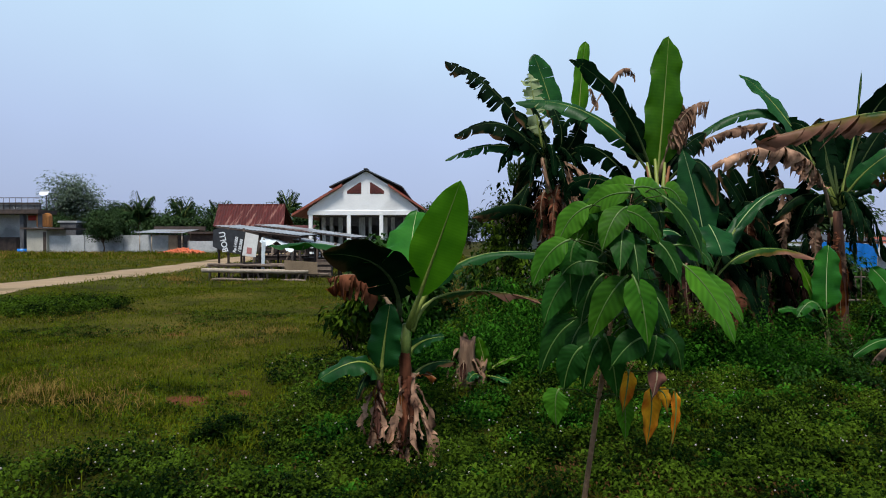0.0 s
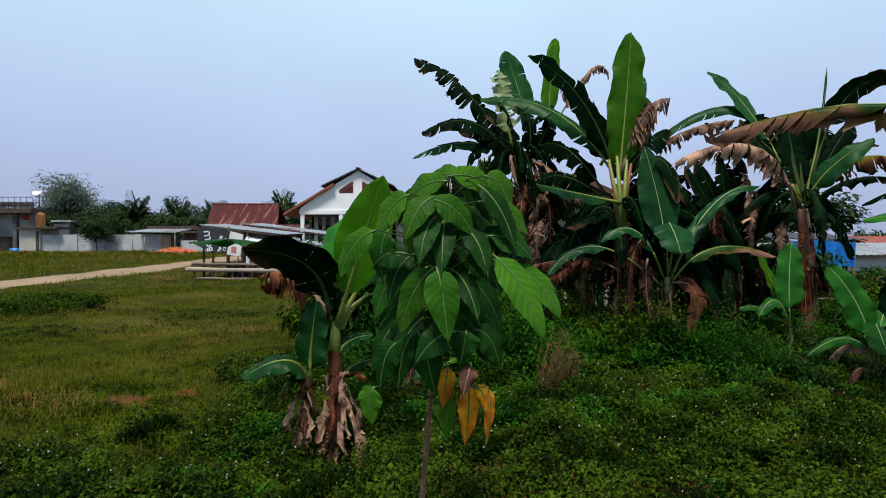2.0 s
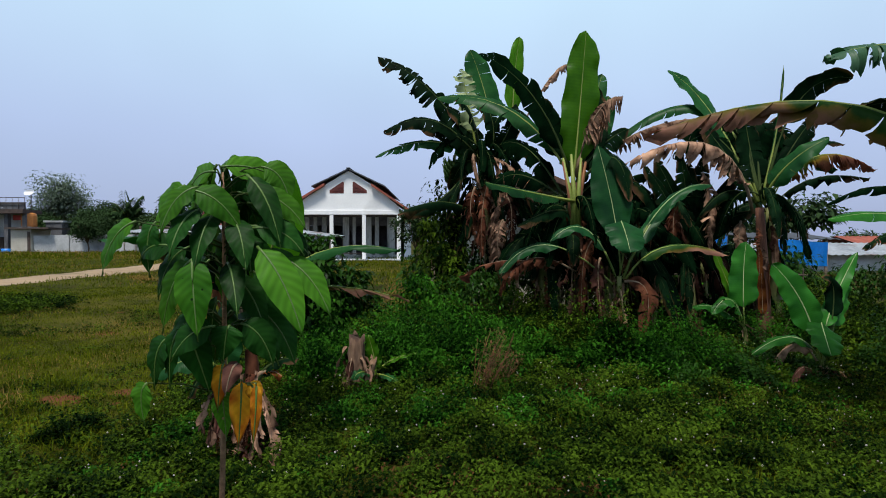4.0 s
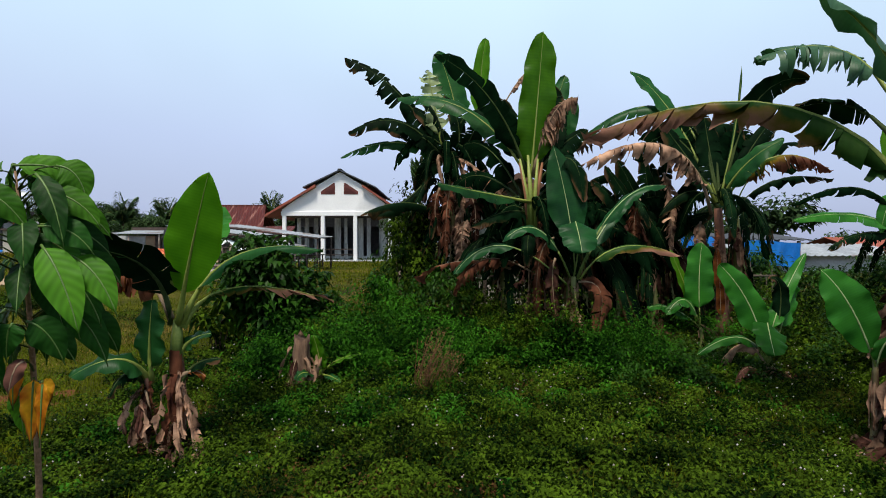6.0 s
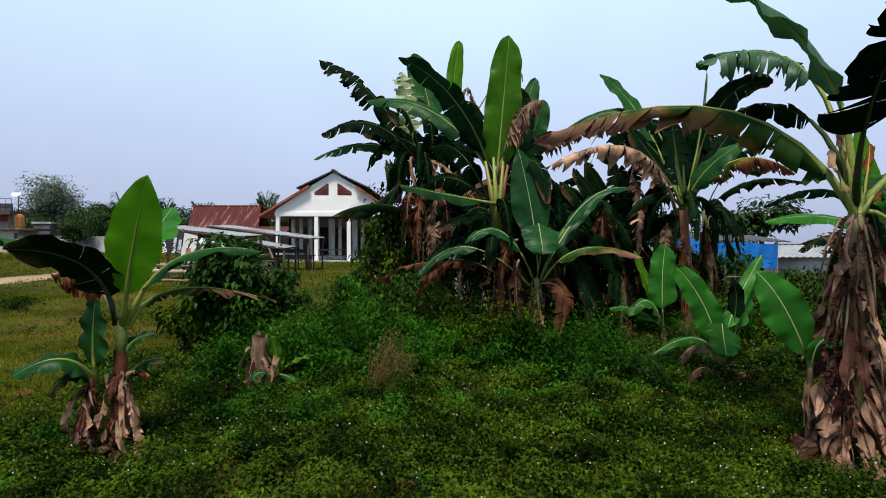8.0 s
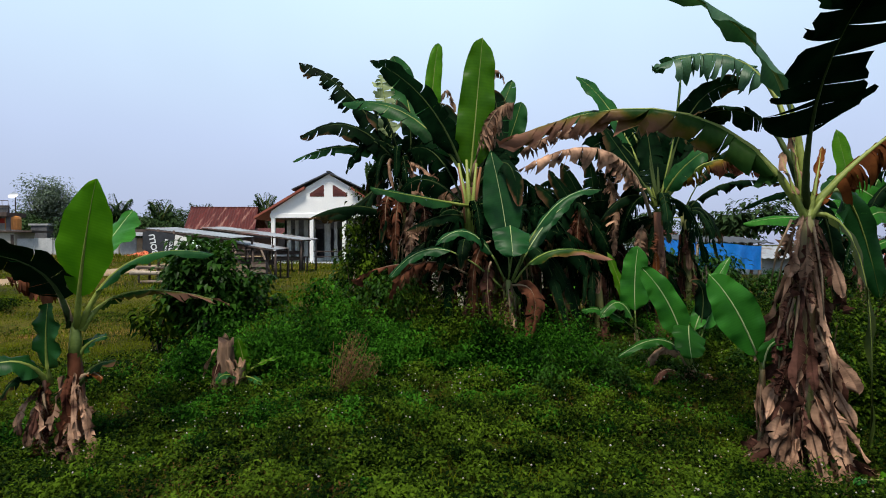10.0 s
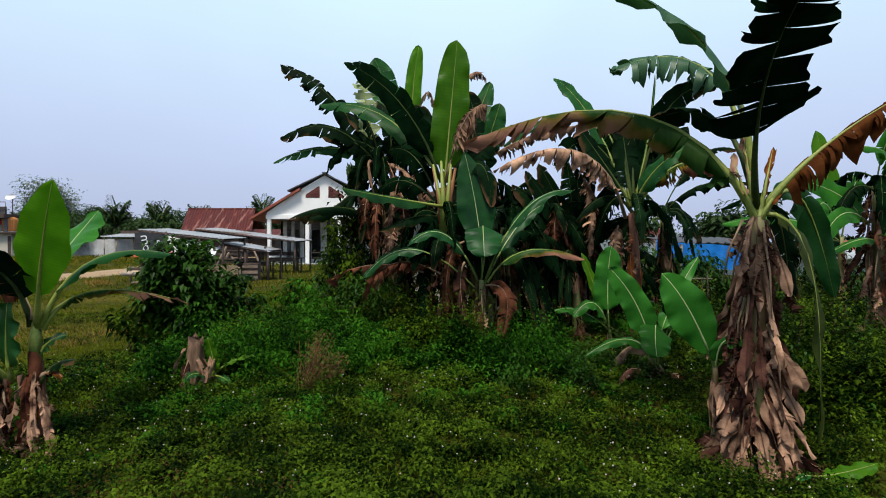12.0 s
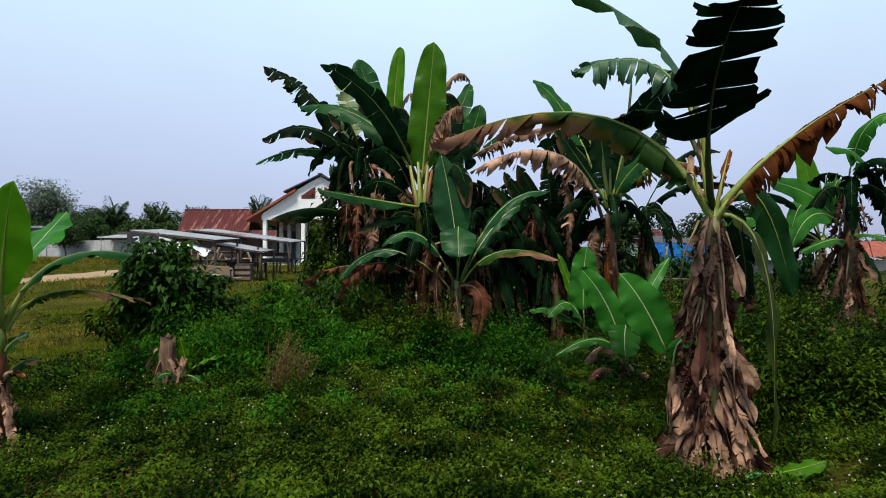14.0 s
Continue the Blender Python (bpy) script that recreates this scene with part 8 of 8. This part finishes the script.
tree("tall airy tree behind the workshop, greyed by painted haze", -55.3, 80, 11.4, 4.8, 0.44, 6500, 1, crown_from=0.34, lumps=80, mat="far_tree")
tree("round dark tree before the cement wall", -32.2, 50.6, 3.3, 1.6, 0.2, 4500, 2, crown_from=0.34, lumps=40)
tree("dark bushy tree behind the yard wall", -38.3, 60, 4.8, 2.6, 0.28, 4500, 3, crown_from=0.15, lumps=40)
tree("rounded tree in the far grove", -50.5, 82, 7.2, 3.0, 0.35, 3500, 4, crown_from=0.2, lumps=36)
palm("coconut palm with drooping fronds in the far grove", -44.4, 78, 4.2, 3.8, 5)
palm("coconut palm beside other palms in the far grove", -38.5, 79, 4.3, 3.0, 6)
palm("low coconut palm at the edge of the grove", -37.5, 90, 4.3, 3.4, 7)
palm("coconut palm behind the rusty shed", -20.8, 72, 5.2, 2.6, 8)
for k in range(24):
    fx = -72 + k * 3.5
    tree("dense dark tree of the far wood", fx, 95 + 6 * math.sin(k * 2.1), 7.3 + 0.9 * math.sin(k * 1.7), 3.4, 0.5, 3200, 60 + k, crown_from=0.12)
for k in range(11):
    fx = -60 + k * 3.9
    tree("leafy dark green tree of the grove behind the yards", fx, 74 + 3 * math.sin(k * 2.7), 5.4 + 0.8 * math.sin(k * 1.9), 3.0, 0.42, 2600, 160 + k, crown_from=0.06, lumps=30)
for k in range(13):
    fx = 6 + k * 6.0
    tree("green tree behind the gardens", fx, 46 + 8 * math.sin(k * 1.9), 3.2 + 1.0 * math.sin(k * 2.3), 3.0, 0.45, 900, 90 + k, crown_from=0.15)
tree("feathery cassava tree behind the shelter", 13.0, 18.0, 3.1, 1.7, 0.26, 1500, 120, crown_from=0.5)
tree("feathery garden tree by the tin roofs", 9.3, 17.5, 2.6, 1.3, 0.24, 1100, 121, crown_from=0.45)
tree("garden tree beside the white house", -0.4, 33.0, 3.9, 1.6, 0.25, 1500, 122, crown_from=0.3)


# ---- small things in the weeds ----
def stump():
    ob = thing("tree_stump", "rotting split banana stump in the weeds", "stump")
    x, y = 0.24, 5.65
    z = float(height(x, y))
    rg = random.Random(2)
    for k, (dx, dy, h, r) in enumerate(((0.02, 0, 0.56, 0.095), (-0.12, 0.03, 0.27, 0.07), (0.09, 0.0, 0.3, 0.05))):
        pts = [(x + dx + 0.02 * i * math.sin(k), y + dy, z - 0.03 + (h + 0.03) * i / 6) for i in range(7)]
        v, f = tube_data(pts, [r * (1.2 - 0.07 * i) for i in range(7)], 12)
        v = [p + Vector((rg.uniform(-0.012, 0.012), rg.uniform(-0.012, 0.012), rg.uniform(-0.05, 0.05) if i >= 72 else 0)) for i, p in enumerate(v)]
        link("trunk_piece", v, f, M["stump"], ob)
    for k in range(6):
        w = k * 1.12
        o = Vector((math.cos(w), math.sin(w), 0))
        a = Vector((x, y, z + rg.uniform(0.3, 0.5))) + o * 0.08
        b = Vector((x, y, z + rg.uniform(0.02, 0.12))) + o * rg.uniform(0.16, 0.24)
        leaf(ob, a, a.lerp(b, 0.5) + o * 0.02, b, rg.uniform(0.06, 0.11), o, rg.choice(("dry", "dead")), 0, 0.05, 0.0, 900 + k, "bark_strip", 0.004, 0.012, rg.uniform(-0.8, 0.5), "spear")
    return ob


stump()


def dry_stalks(x, y, n, tall, seed):
    ob = thing("dead_weed", "clump of dead brown weed stalks", "dead weed")
    rg = random.Random(seed)
    z = float(height(x, y))
    for k in range(n):
        w, r = rg.uniform(0, 6.28), rg.uniform(0.03, 0.19)
        a = Vector((x + 0.35 * r * math.cos(w), y + 0.35 * r * math.sin(w), z - 0.01))
        b = Vector((x + r * math.cos(w), y + r * math.sin(w), z + tall * rg.uniform(0.35, 1.0)))
        b.x += 0.3 * (b.z - z)
        m = a.lerp(b, 0.55) + Vector((rg.uniform(-0.05, 0.05), rg.uniform(-0.05, 0.05), 0.03))
        tube("stalk", [a, m, b], [0.003, 0.0022, 0.0012], M["twig"], ob, 4)
        for j in range(2):
            c = m.lerp(b, rg.uniform(0, 0.6))
            tube("side_twig", [c, c + Vector((rg.uniform(-0.09, 0.09), rg.uniform(-0.09, 0.09), rg.uniform(0.02, 0.1)))], [0.0018, 0.001], M["twig"], ob, 3)
    rn = np.random.default_rng(seed)
    m = 520
    org = np.stack([x + rn.normal(0, 0.06, m), y + rn.normal(0, 0.06, m), z + rn.uniform(0.05, tall, m)], -1)
    org[:, 0] += 0.3 * (org[:, 2] - z)
    heads = leaves_mesh("seed_head", org, rn.uniform(0, 6.28, m), rn.uniform(-0.8, 1.0, m), rn.uniform(0.015, 0.045, m), rn.uniform(0.004, 0.009, m), M["twig"], 0.3, ob)
    tagged(heads, kind="stuff")
    return ob


dry_stalks(1.5, 5.2, 30, 0.68, 1)
dry_stalks(1.7, 5.35, 20, 0.42, 2)


def fence():
    ob = thing("fence", "garden fence of thin sticks and grey posts", "fence")
    rg = random.Random(11)
    for k in range(7):
        x = 1.0 + k * 0.75
        y = 9.6 + 0.25 * math.sin(k)
        z = float(height(x, y))
        tube("post", [(x, y, z - 0.05), (x + rg.uniform(-0.04, 0.04), y, z + 1.05)], [0.035, 0.03], M["wood"], ob)
    for k in range(70):
        x = 3.0 + k * 0.075
        y = 10.4 + 0.1 * math.sin(k)
        z = float(height(x, y))
        tube("stick", [(x, y, z - 0.03), (x + rg.uniform(-0.05, 0.05), y, z + rg.uniform(0.7, 1.1))], [0.013, 0.009], M["dark_wood"], ob, 4)
    for z in (0.35, 0.8):
        tube("rail", [(1.0, 9.9, z), (4.5, 10.3, z + 0.03), (8.2, 10.35, z)], [0.02, 0.02, 0.02], M["wood"], ob, 5)
    return ob


fence()
